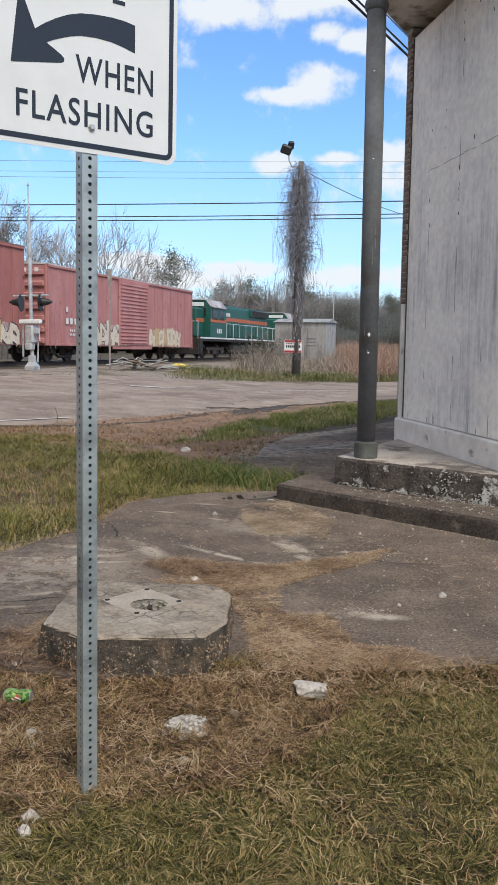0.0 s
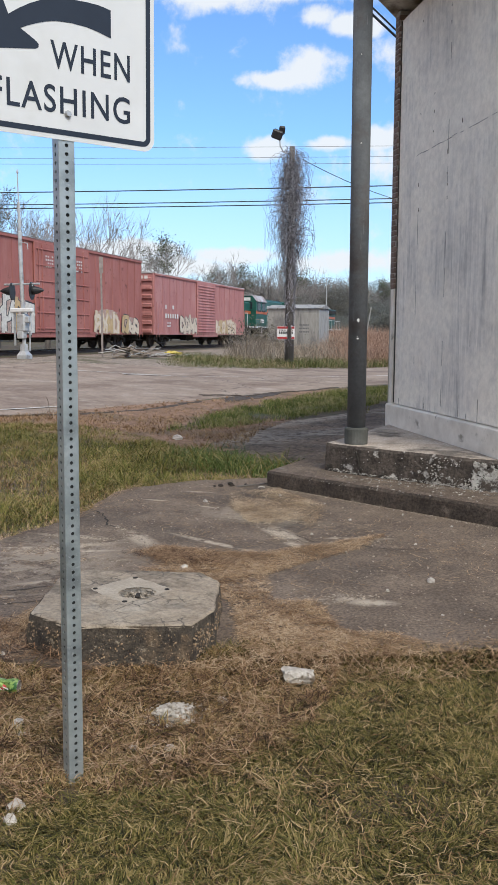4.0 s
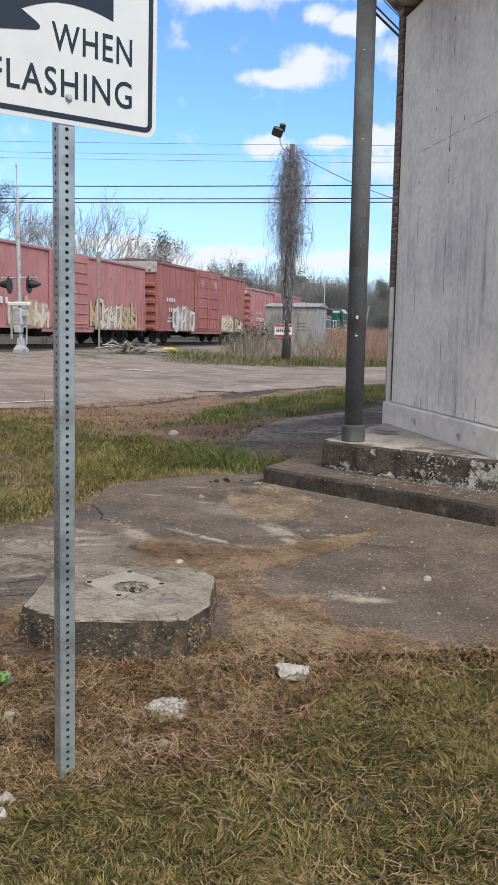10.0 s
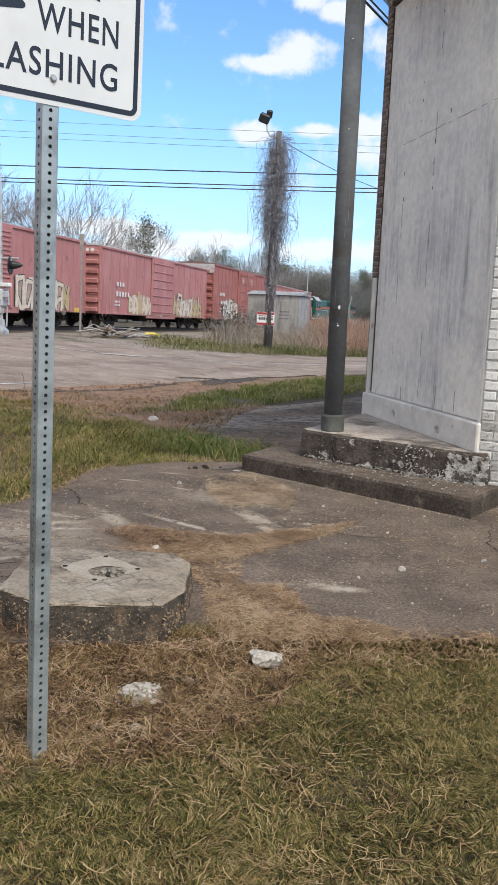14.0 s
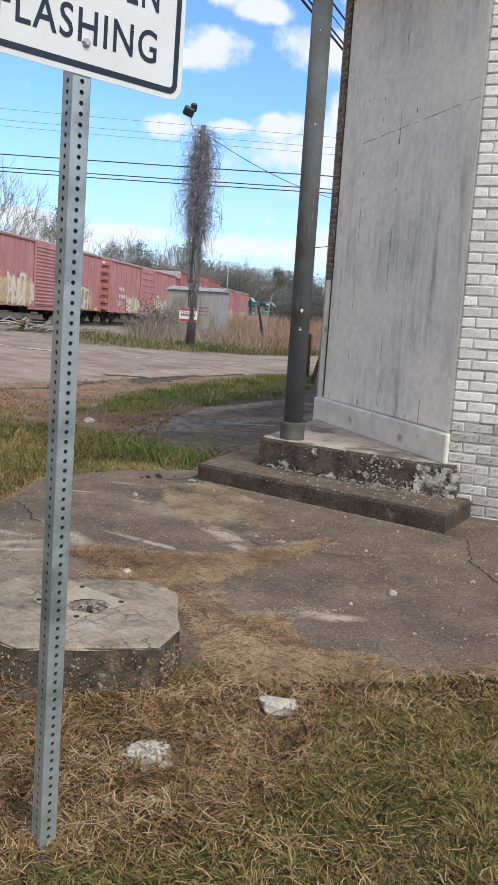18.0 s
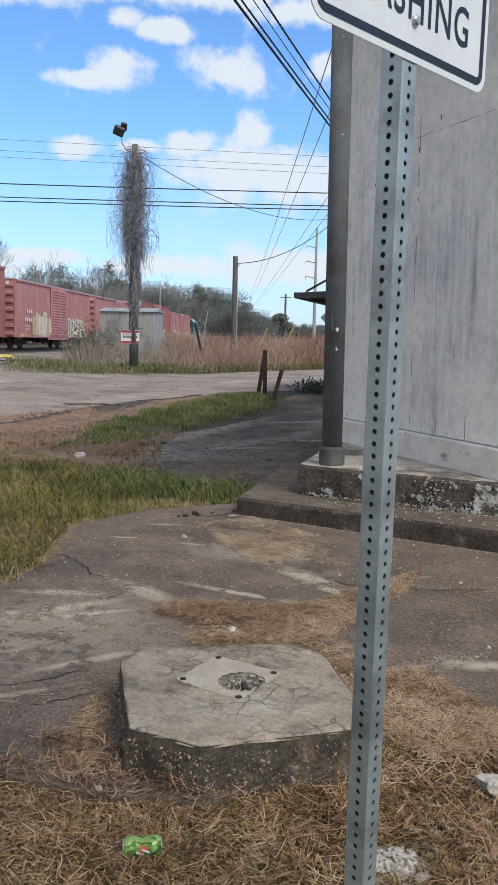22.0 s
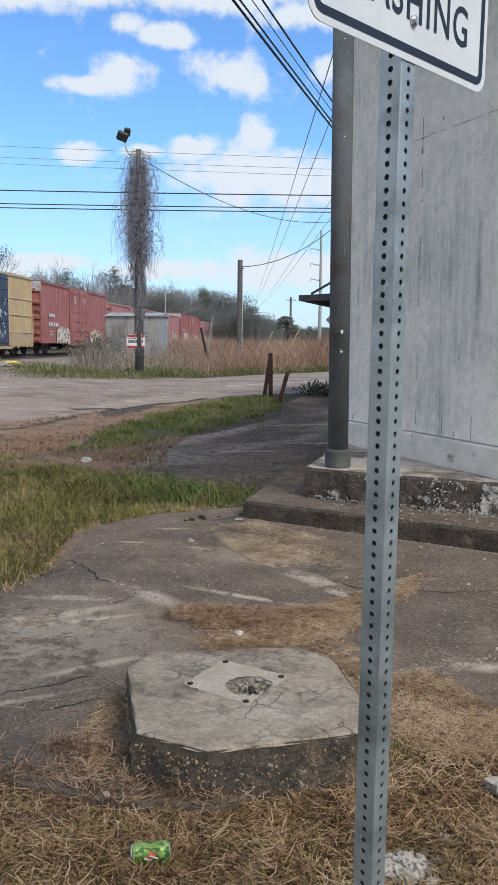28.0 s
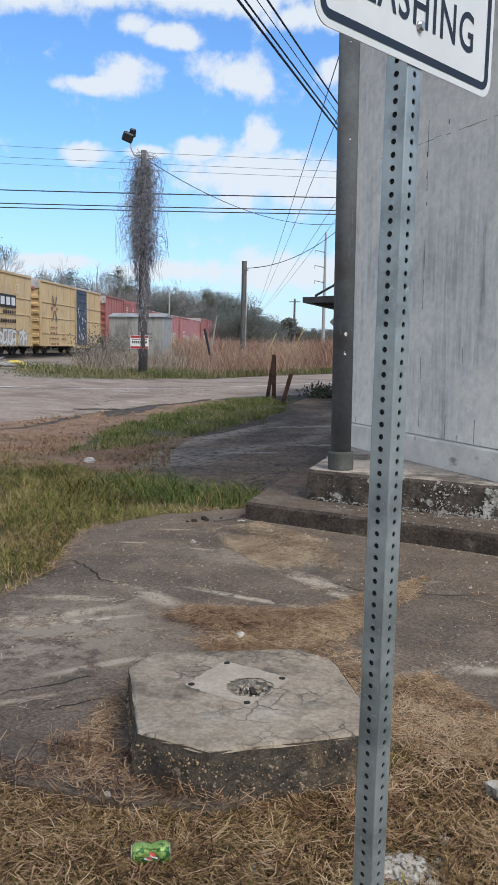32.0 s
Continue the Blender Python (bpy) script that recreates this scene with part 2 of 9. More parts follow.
    if dust:
        # pale dust washed into long patches: x, y, half length, half width, turn in degrees, share
        film, dn, dr, dm, dx = None, N("ShaderNodeTexNoise"), N("ShaderNodeMapRange"), N("ShaderNodeMath"), N("ShaderNodeMix")
        for ex, ey, el, ew, turn, share in dust:
            em, ln, er = N("ShaderNodeMapping"), N("ShaderNodeVectorMath"), N("ShaderNodeMapRange")
            em.vector_type = "TEXTURE"
            em.inputs["Location"].default_value = (ex, ey, 0)
            em.inputs["Rotation"].default_value = (0, 0, radians(turn))
            em.inputs["Scale"].default_value = (el, ew, 100)
            ln.operation = "LENGTH"
            L(tc.outputs["Object"], em.inputs["Vector"])
            L(em.outputs[0], ln.inputs[0])
            er.inputs["From Min"].default_value, er.inputs["From Max"].default_value = 0.5, 1.4
            er.inputs["To Min"].default_value, er.inputs["To Max"].default_value = share, 0.0
            L(ln.outputs["Value"], er.inputs["Value"])
            if film is None:
                film = er.outputs[0]
            else:
                mm = N("ShaderNodeMath")
                mm.operation = "MAXIMUM"
                L(film, mm.inputs[0])
                L(er.outputs[0], mm.inputs[1])
                film = mm.outputs[0]
        dn.inputs["Scale"].default_value, dn.inputs["Detail"].default_value, dn.inputs["Roughness"].default_value = 7.0, 8, 0.7
        L(mp.outputs[0], dn.inputs["Vector"])
        dr.inputs["From Min"].default_value, dr.inputs["From Max"].default_value = 0.42, 0.52
        L(dn.outputs["Fac"], dr.inputs["Value"])
        dm.operation = "MULTIPLY"
        L(film, dm.inputs[0])
        L(dr.outputs[0], dm.inputs[1])
        dx.data_type = "RGBA"
        dx.inputs["B"].default_value = (0.50, 0.42, 0.325, 1)
        L(dm.outputs[0], dx.inputs["Factor"])
        L(col, dx.inputs["A"])
        col = dx.outputs["Result"]
    if island or object_random:
        src = N("ShaderNodeNewGeometry").outputs["Random Per Island"] if island else N("ShaderNodeObjectInfo").outputs["Random"]
        hsv, mr = N("ShaderNodeHueSaturation"), N("ShaderNodeMapRange")
        span = object_random or 0.45
        mr.inputs["To Min"].default_value, mr.inputs["To Max"].default_value = 1 - span, 1 + span
        L(src, mr.inputs["Value"])
        L(mr.outputs[0], hsv.inputs["Value"])
        L(col, hsv.inputs["Color"])
        col = hsv.outputs[0]
    L(col, bsdf.inputs["Base Color"])
    bsdf.inputs["Roughness"].default_value, bsdf.inputs["Metallic"].default_value = rough, metal
    bsdf.inputs["Specular IOR Level"].default_value = spec
    if bump:
        nb = N("ShaderNodeTexNoise")
        nb.inputs["Scale"].default_value, nb.inputs["Detail"].default_value, nb.inputs["Roughness"].default_value = bump_scale or scale * 6, 6, 0.7
        L(mp.outputs[0], nb.inputs["Vector"])
        b = N("ShaderNodeBump")
        b.inputs["Strength"].default_value, b.inputs["Distance"].default_value = bump, 0.02
        L(nb.outputs["Fac"], b.inputs["Height"])
        L(b.outputs[0], bsdf.inputs["Normal"])
    return m


def blades_material(name, stops, rough=0.7, patch_scale=0.8, patch=0.35, clump=0.0, clump_scale=22.0, thin=0.0):
    """Leaf and stalk colours: each blade takes its own place on a ramp, shifted by patchy noise over the ground. thin: share of light that passes through."""
    if name in MATS:
        return MATS[name]
    m = MATS[name] = bpy.data.materials.new(name)
    m.use_nodes = True
    nt = m.node_tree
    N, L = nt.nodes.new, nt.links.new
    bsdf = nt.nodes["Principled BSDF"]
    geo, tc = N("ShaderNodeNewGeometry"), N("ShaderNodeTexCoord")
    value = geo.outputs["Random Per Island"]
    for scale, amount in ((patch_scale, patch), (clump_scale, clump)):
        if not amount:
            continue
        n1, mr, add = N("ShaderNodeTexNoise"), N("ShaderNodeMapRange"), N("ShaderNodeMath")
        n1.inputs["Scale"].default_value, n1.inputs["Detail"].default_value = scale, 4
        L(tc.outputs["Object"], n1.inputs["Vector"])
        mr.inputs["From Min"].default_value, mr.inputs["From Max"].default_value = 0.3, 0.7
        mr.inputs["To Min"].default_value, mr.inputs["To Max"].default_value = -amount, amount
        L(n1.outputs["Fac"], mr.inputs["Value"])
        L(value, add.inputs[0])
        L(mr.outputs[0], add.inputs[1])
        value = add.outputs[0]
    ramp = N("ShaderNodeValToRGB")
    els = ramp.color_ramp.elements
    while len(els) < len(stops):
        els.new(0.5)
    for e, (pos, c) in zip(els, stops):
        e.position, e.color = pos, (*c, 1)
    L(value, ramp.inputs[0])
    L(ramp.outputs[0], bsdf.inputs["Base Color"])
    bsdf.inputs["Roughness"].default_value, bsdf.inputs["Specular IOR Level"].default_value = rough, 0.25
    if thin:
        tr, mix = N("ShaderNodeBsdfTranslucent"), N("ShaderNodeMixShader")
        L(ramp.outputs[0], tr.inputs["Color"])
        mix.inputs[0].default_value = thin
        L(bsdf.outputs[0], mix.inputs[1])
        L(tr.outputs[0], mix.inputs[2])
        L(mix.outputs[0], nt.nodes["Material Output"].inputs["Surface"])
    return m


# ---- building blocks ----
class Shape:
    """Collects faces for one mesh."""

    def __init__(self):
        self.v, self.f = [], []

    def add(self, verts, faces):
        k = len(self.v)
        self.v += [tuple(p) for p in verts]
        self.f += [tuple(i + k for i in face) for face in faces]
        return self

    def box(self, c, s, bev=0.0, m=None):
        hx, hy, hz = s[0] / 2, s[1] / 2, s[2] / 2
        b = min(bev, hx * 0.9, hy * 0.9, hz * 0.9)
        if b <= 0:
            vs = [(x * hx, y * hy, z * hz) for x in (-1, 1) for y in (-1, 1) for z in (-1, 1)]
            fs = [(0, 1, 3, 2), (4, 6, 7, 5), (0, 4, 5, 1), (2, 3, 7, 6), (0, 2, 6, 4), (1, 5, 7, 3)]
        else:
            vs, idx = [], {}
            for x in (-1, 1):
                for y in (-1, 1):
                    for z in (-1, 1):
                        for a, p in enumerate(((x * hx, y * (hy - b), z * (hz - b)), (x * (hx - b), y * hy, z * (hz - b)), (x * (hx - b), y * (hy - b), z * hz))):
                            idx[x, y, z, a] = len(vs)
                            vs.append(p)
            fs = []
            for s1 in (-1, 1):
                q = [(s1, -1, -1), (s1, 1, -1), (s1, 1, 1), (s1, -1, 1)]
                fs.append(tuple(idx[(*k, 0)] for k in (q if s1 > 0 else q[::-1])))
                q = [(-1, s1, -1), (-1, s1, 1), (1, s1, 1), (1, s1, -1)]
                fs.append(tuple(idx[(*k, 1)] for k in (q if s1 > 0 else q[::-1])))
                q = [(-1, -1, s1), (1, -1, s1), (1, 1, s1), (-1, 1, s1)]
                fs.append(tuple(idx[(*k, 2)] for k in (q if s1 > 0 else q[::-1])))
            for a in (-1, 1):
                for c2 in (-1, 1):
                    q = (idx[a, c2, -1, 0], idx[a, c2, 1, 0], idx[a, c2, 1, 1], idx[a, c2, -1, 1])
                    fs.append(q if a * c2 < 0 else q[::-1])
                    q = (idx[a, -1, c2, 0], idx[a, 1, c2, 0], idx[a, 1, c2, 2], idx[a, -1, c2, 2])
                    fs.append(q if a * c2 > 0 else q[::-1])
                    q = (idx[-1, a, c2, 1], idx[1, a, c2, 1], idx[1, a, c2, 2], idx[-1, a, c2, 2])
                    fs.append(q if a * c2 < 0 else q[::-1])
            for x in (-1, 1):
                for y in (-1, 1):
                    for z in (-1, 1):
                        q = (idx[x, y, z, 0], idx[x, y, z, 1], idx[x, y, z, 2])
                        fs.append(q if x * y * z > 0 else q[::-1])
        if m is not None:
            vs = [m @ Vector(p) for p in vs]
        return self.add([(p[0] + c[0], p[1] + c[1], p[2] + c[2]) for p in vs], fs)

    def tube(self, pts, radii, n=8, caps=True):
        pts = [Vector(p) for p in pts]
        if not hasattr(radii, "__len__"):
            radii = [radii] * len(pts)
        rings, ref = [], None
        for i, p in enumerate(pts):
            t = (pts[min(i + 1, len(pts) - 1)] - pts[max(i - 1, 0)]).normalized()
            if ref is None:
                ref = t.orthogonal().normalized()
            ref = (ref - t * ref.dot(t))
            ref = ref.normalized() if ref.length > 1e-6 else t.orthogonal().normalized()
            w = t.cross(ref)
            rings.append([p + radii[i] * (math.cos(2 * math.pi * k / n) * ref + math.sin(2 * math.pi * k / n) * w) for k in range(n)])
        fs = [(i * n + k, i * n + (k + 1) % n, (i + 1) * n + (k + 1) % n, (i + 1) * n + k) for i in range(len(pts) - 1) for k in range(n)]
        if caps:
            fs += [tuple(range(n))[::-1], tuple((len(pts) - 1) * n + k for k in range(n))]
        return self.add([q for r in rings for q in r], fs)

    def lathe(self, profile, n=16, at=(0, 0, 0), m=None):
        vs = [(r * math.cos(2 * math.pi * k / n), r * math.sin(2 * math.pi * k / n), z) for r, z in profile for k in range(n)]
        if m is not None:
            vs = [m @ Vector(p) for p in vs]
        vs = [(p[0] + at[0], p[1] + at[1], p[2] + at[2]) for p in vs]
        fs = [(i * n + k, i * n + (k + 1) % n, (i + 1) * n + (k + 1) % n, (i + 1) * n + k) for i in range(len(profile) - 1) for k in range(n)]
        fs += [tuple(range(n))[::-1], tuple((len(profile) - 1) * n + k for k in range(n))]
        return self.add(vs, fs)

    def prism(self, poly, z0, z1):
        """A slab over a plan polygon (anticlockwise); z0 and z1 are heights, or functions of x, y."""
        lo, hi = (z if callable(z) else (lambda x, y, z=z: z) for z in (z0, z1))
        n = len(poly)
        vs = [(x, y, lo(x, y)) for x, y in poly] + [(x, y, hi(x, y)) for x, y in poly]
        fs = [tuple(range(n))[::-1], tuple(range(n, 2 * n))] + [(i, (i + 1) % n, n + (i + 1) % n, n + i) for i in range(n)]
        return self.add(vs, fs)

    def data(self, name, smooth=False):
        me = bpy.data.meshes.new(name)
        me.from_pydata(self.v, [], self.f)
        if smooth:
            me.polygons.foreach_set("use_smooth", [True] * len(me.polygons))
        me.update()
        return me


def part(name, shape, mat, parent=None, label="", smooth=False, at=None):
    """Links a shape (or a shared mesh) as one mesh object, under a thing or a part."""
    me = shape.data(name, smooth) if isinstance(shape, Shape) else shape
    if not me.materials:
        me.materials.append(mat)
    ob = new(name, me)
    if parent is not None:
        ob.parent = parent
    if at is not None:
        ob.matrix_basis = at
    return tagged(ob, label)


def thing(name, label, category, at=None, group="", kind=""):
    ob = tagged(new(name), label, category, group, kind)
    ob.empty_display_size = 0.1
    if at is not None:
        ob.matrix_basis = at
    return ob


def solid(name, shape, mat, label, category, group="", kind="", smooth=False, at=None):
    return tagged(part(name, shape, mat, None, "", smooth, at), label, category, group, kind)


def inside(poly, x, y):
    """Which of the points lie inside a plan polygon."""
    x, y = np.asarray(x), np.asarray(y)
    hit = np.zeros(x.shape, bool)
    for (x0, y0), (x1, y1) in zip(poly, poly[1:] + poly[:1]):
        cross = (y0 > y) != (y1 > y)
        with np.errstate(divide="ignore", invalid="ignore"):
            hit ^= cross & (x < (x1 - x0) * (y - y0) / (y1 - y0 + 1e-12) + x0)
    return hit


def mesh_from(name, verts, faces_flat, sizes):
    me = bpy.data.meshes.new(name)
    me.vertices.add(len(verts))
    me.vertices.foreach_set("co", np.asarray(verts, np.float32).ravel())
    me.loops.add(len(faces_flat))
    me.loops.foreach_set("vertex_index", np.asarray(faces_flat, np.int32))
    starts = np.r_[0, np.cumsum(sizes)[:-1]]
    me.polygons.add(len(sizes))
    me.polygons.foreach_set("loop_start", starts.astype(np.int32))
    me.update(calc_edges=True)
    me.validate()
    return me


def blades(name, x, y, z, height, width, lean, rng, droop=0.5, arch=False, comb=0.0):
    """A field of bent blades from arrays of roots: five vertices each, or seven along an arch. comb: how far neighbours lean the same way."""
    n = len(x)
    a, b = rng.uniform(0, 2 * np.pi, n), rng.uniform(0, 2 * np.pi, n)
    if comb:
        flow = np.sin(x * 7.3 + 2.1 * np.sin(y * 5.1)) * 2.4 + np.cos(y * 9.7 + 1.7 * np.sin(x * 6.3)) * 2.4
        b = np.where(rng.random(n) < comb, flow + rng.normal(0, 0.5, n), b)
        a = b + np.pi / 2 + rng.normal(0, 0.5, n)
    side = np.stack([np.cos(a), np.sin(a), 0 * a], 1) * (np.asarray(width) / 2)[:, None]
    lean = np.asarray(lean)[:, None]
    h = np.asarray(height)[:, None]
    out = np.stack([np.cos(b), np.sin(b), 0 * b], 1) * lean * h
    root = np.stack([x, y, z], 1)
    up = np.array([0.0, 0.0, 1.0]) * h
    k = np.arange(n)[:, None]
    if arch:
        p1, p2 = (root + up * (t * (1 + 0.35 * lean) - t * t * 0.65 * lean) + out * t ** 1.4 for t in (0.42, 0.76))
        tip = root + up * (1 - 0.3 * lean) + out
        verts = np.stack([root - side * 0.8, root + side * 0.8, p1 + side, p1 - side, p2 + side * 0.75, p2 - side * 0.75, tip], 1).reshape(-1, 3)
        faces = np.concatenate([k * 7 + [0, 1, 2, 3], k * 7 + [3, 2, 4, 5], k * 7 + [5, 4, 6]], 1).ravel()
        return mesh_from(name, verts, faces, np.tile([4, 4, 3], n))
    mid = root + up * 0.55 + out * 0.35
    tip = root + up * (1 - droop * lean * 0.6) + out
    verts = np.stack([root - side, root + side, mid + side * 0.8, mid - side * 0.8, tip], 1).reshape(-1, 3)
    faces = np.concatenate([k * 5 + [0, 1, 2, 3], k * 5 + [3, 2, 4]], 1).ravel()
    return mesh_from(name, verts, faces, np.tile([4, 3], n))


def straws(name, x, y, z, length, width, rng, tilt=0.2):
    """Lying stalks: thin bent strips, scattered at all angles."""
    n = len(x)
    a = rng.uniform(0, 2 * np.pi, n)
    d = np.stack([np.cos(a), np.sin(a), rng.normal(0, tilt, n)], 1)
    s = np.stack([-np.sin(a), np.cos(a), 0 * a], 1)
    L, w = np.asarray(length)[:, None], np.asarray(width)[:, None] / 2
    c = np.stack([x, y, z], 1)
    bend = rng.normal(0, 0.12, (n, 1)) * L
    p0, p1, p2 = c - d * L / 2, c + s * bend + np.array([0, 0, 1]) * w, c + d * L / 2
    for p in (p0, p2):
        p[:, 2] = np.maximum(p[:, 2], np.asarray(z) - 0.004)
    up = np.array([0, 0, 1.0]) * w
    verts = np.stack([p0 - s * w, p0 + s * w, p1 + s * w + up, p1 - s * w + up, p2 + s * w, p2 - s * w], 1).reshape(-1, 3)
    k = np.arange(n)[:, None] * 6
    faces = np.concatenate([k + [0, 1, 2, 3], k + [3, 2, 4, 5]], 1).ravel()
    return mesh_from(name, verts, faces, np.tile([4, 4], n))


def leaves(points, size, rng, flat=0.0):
    """Small kite-shaped leaves at the given points, turned at random: vertices and face arrays."""
    n = len(points)
    u = rng.normal(size=(n, 3))
    u[:, 2] *= 1 - flat
    u /= np.linalg.norm(u, axis=1)[:, None] + 1e-9
    w = np.cross(u, rng.normal(size=(n, 3)))
    w /= np.linalg.norm(w, axis=1)[:, None] + 1e-9
    s = (size * rng.uniform(0.6, 1.4, n))[:, None]
    verts = np.stack([points - u * s, points + w * s * 0.5, points + u * s, points - w * s * 0.5], 1).reshape(-1, 3)
    faces = (np.arange(n)[:, None] * 4 + [0, 1, 2, 3]).ravel()
    return verts, faces, np.full(n, 4)


# ---- the plan ----
TRACK_TURN = 11.2
TN = Vector((-math.cos(radians(TRACK_TURN)), -math.sin(radians(TRACK_TURN)), 0))
TD = Vector((-math.sin(radians(TRACK_TURN)), math.cos(radians(TRACK_TURN)), 0))
TRACK = 20.36


def rail_z(s):
    return 0.60 - 0.0035 * (s - 32)


def ground_z(x, y):
    p = x * TN.x + y * TN.y
    t = np.clip((p - 4.0) / 12.5, 0, 1)
    far = np.clip((p - 24.0) / 10.0, 0, 1)
    s = np.clip(x * TD.x + y * TD.y, 0, 200)
    h = (0.44 - 0.0033 * (s - 32)) * t * t * (3 - 2 * t) * (1 - 0.5 * far)
    return h


def gz(x, y):
    return float(ground_z(np.float64(x), np.float64(y)))


def on_track(s, off=0.0, z=0.0):
    p = TD * s + TN * (TRACK + off)
    return Vector((p.x, p.y, rail_z(s) + z))

# ---- ground, road, pads ----
earth = material("earth", (0.05, 0.036, 0.022), (0.12, 0.088, 0.054), 3.0, 0.95, 0.6, stain=(0.075, 0.08, 0.03), stain_scale=0.6, bump_scale=40,
                 second=((0.17, 0.12, 0.08), 0.35, 0.52, 0.66), grain=0.4, grain_scale=60)
asphalt = material("asphalt", (0.25, 0.193, 0.15), (0.345, 0.272, 0.217), 1.6, 0.95, 0.1, stain=(0.22, 0.165, 0.13), stain_scale=0.5, bump_scale=60,
                   second=((0.41, 0.345, 0.285), 0.9, 0.54, 0.72), grain=0.14, grain_scale=10, spec=0.12, crackle=(0.45, 0.012, (0.07, 0.06, 0.052)))
APRON_DUST = [(-2.51, 5.29, 0.16, 0.045, -28, 0.9), (-1.97, 5.42, 0.22, 0.03, 25, 0.8), (-3.15, 3.73, 0.3, 0.035, 45, 0.7), (-3.55, 4.2, 0.35, 0.035, 35, 0.9), (-3.85, 4.16, 0.2, 0.03, 15, 0.9), (-2.78, 4.86, 0.35, 0.03, -12, 0.8), (-3.3, 3.3, 0.25, 0.02, 40, 0.55),
              (-3.62, 4.30, 0.34, 0.06, 45, 0.85), (-3.68, 4.57, 0.3, 0.045, 12, 0.7), (-3.3, 4.72, 0.25, 0.07, -32, 0.7), (-3.7, 3.9, 0.7, 0.5, 40, 0.42), (-2.45, 5.28, 0.25, 0.07, -40, 0.8), (-1.66, 4.13, 0.20, 0.06, 40, 0.5), (-1.42, 4.2, 0.12, 0.05, 20, 0.8), (-2.25, 5.05, 0.2, 0.04, -30, 0.8),
              (-2.9, 5.7, 0.5, 0.2, 0, 0.35), (-1.55, 4.22, 0.09, 0.05, 0, 0.7), (-3.75, 6.28, 0.12, 0.025, 12, 0.7), (-3.9, 5.82, 0.1, 0.022, 10, 0.7), (-3.4, 5.8, 0.1, 0.02, 0, 0.6)]
old_concrete = material("old_concrete", (0.124, 0.092, 0.068), (0.198, 0.150, 0.112), 3.4, 0.95, 0.7, stain=(0.25, 0.21, 0.165), stain_scale=1.3, stain_lo=0.57,
                        stain_hi=0.74, bump_scale=70, second=((0.086, 0.066, 0.051), 1.3, 0.50, 0.66), grain=0.42, grain_scale=62, spec=0.25, dust=APRON_DUST)
drive_surface = material("drive_surface", (0.096, 0.072, 0.053), (0.20, 0.153, 0.114), 2.2, 0.93, 0.5, stain=(0.25, 0.178, 0.122), stain_scale=0.6, bump_scale=30, grain=0.45, grain_scale=18, spec=0.1, crackle=(0.7, 0.01, (0.03, 0.026, 0.02)),
                         stain_lo=0.50, stain_hi=0.62, dust=[(-6.1, 10.5, 1.2, 0.7, 50, 0.6), (-5.75, 13.4, 2.4, 0.3, 82, 0.55), (-4.9, 11.6, 1.1, 0.25, 70, 0.5), (-4.0, 16.0, 1.3, 0.4, 80, 0.6), (-4.2, 13.4, 0.9, 0.2, 80, 0.45), (-5.4, 10.3, 0.9, 0.5, 60, 0.5), (-4.6, 18.5, 1.2, 0.3, 70, 0.5), (-4.67, 11.47, 0.45, 0.10, 20, 0.8), (-4.53, 15.5, 0.9, 0.16, 35, 0.9), (-3.9, 12.7, 0.5, 0.12, 15, 0.7)])

axis = np.r_[-2600, -1200, -600, -300, -180, -120, np.arange(-90, -30, 4), np.arange(-30, -10, 1.0), np.arange(-10, 4, 0.2), np.arange(4, 12, 1.0), np.arange(12, 60, 6), 90, 150, 300, 700, 2600]
ayis = np.r_[-2600, -900, -300, -90, -30, np.arange(-12, -2, 2), np.arange(-2, 16, 0.2), np.arange(16, 60, 1.0), np.arange(60, 160, 6), 200, 280, 400, 700, 1300, 2600]
gx, gy = np.meshgrid(axis, ayis, indexing="ij")
rng = np.random.default_rng(3)
near = (np.abs(gx) < 12) & (gy > -2) & (gy < 8.2)
gh = ground_z(gx, gy) + np.where(near, rng.normal(0, 0.003, gx.shape), 0)
ni, nj = gx.shape
quad = (np.arange(ni - 1)[:, None] * nj + np.arange(nj - 1)).ravel()[:, None] + np.array([0, nj, nj + 1, 1])
ground_mesh = mesh_from("ground", np.stack([gx, gy, gh], -1).reshape(-1, 3), quad.ravel(), np.full(len(quad), 4))
tagged(part("ground", ground_mesh, earth), "bare brown earth with patchy grass", "ground", kind="structure")


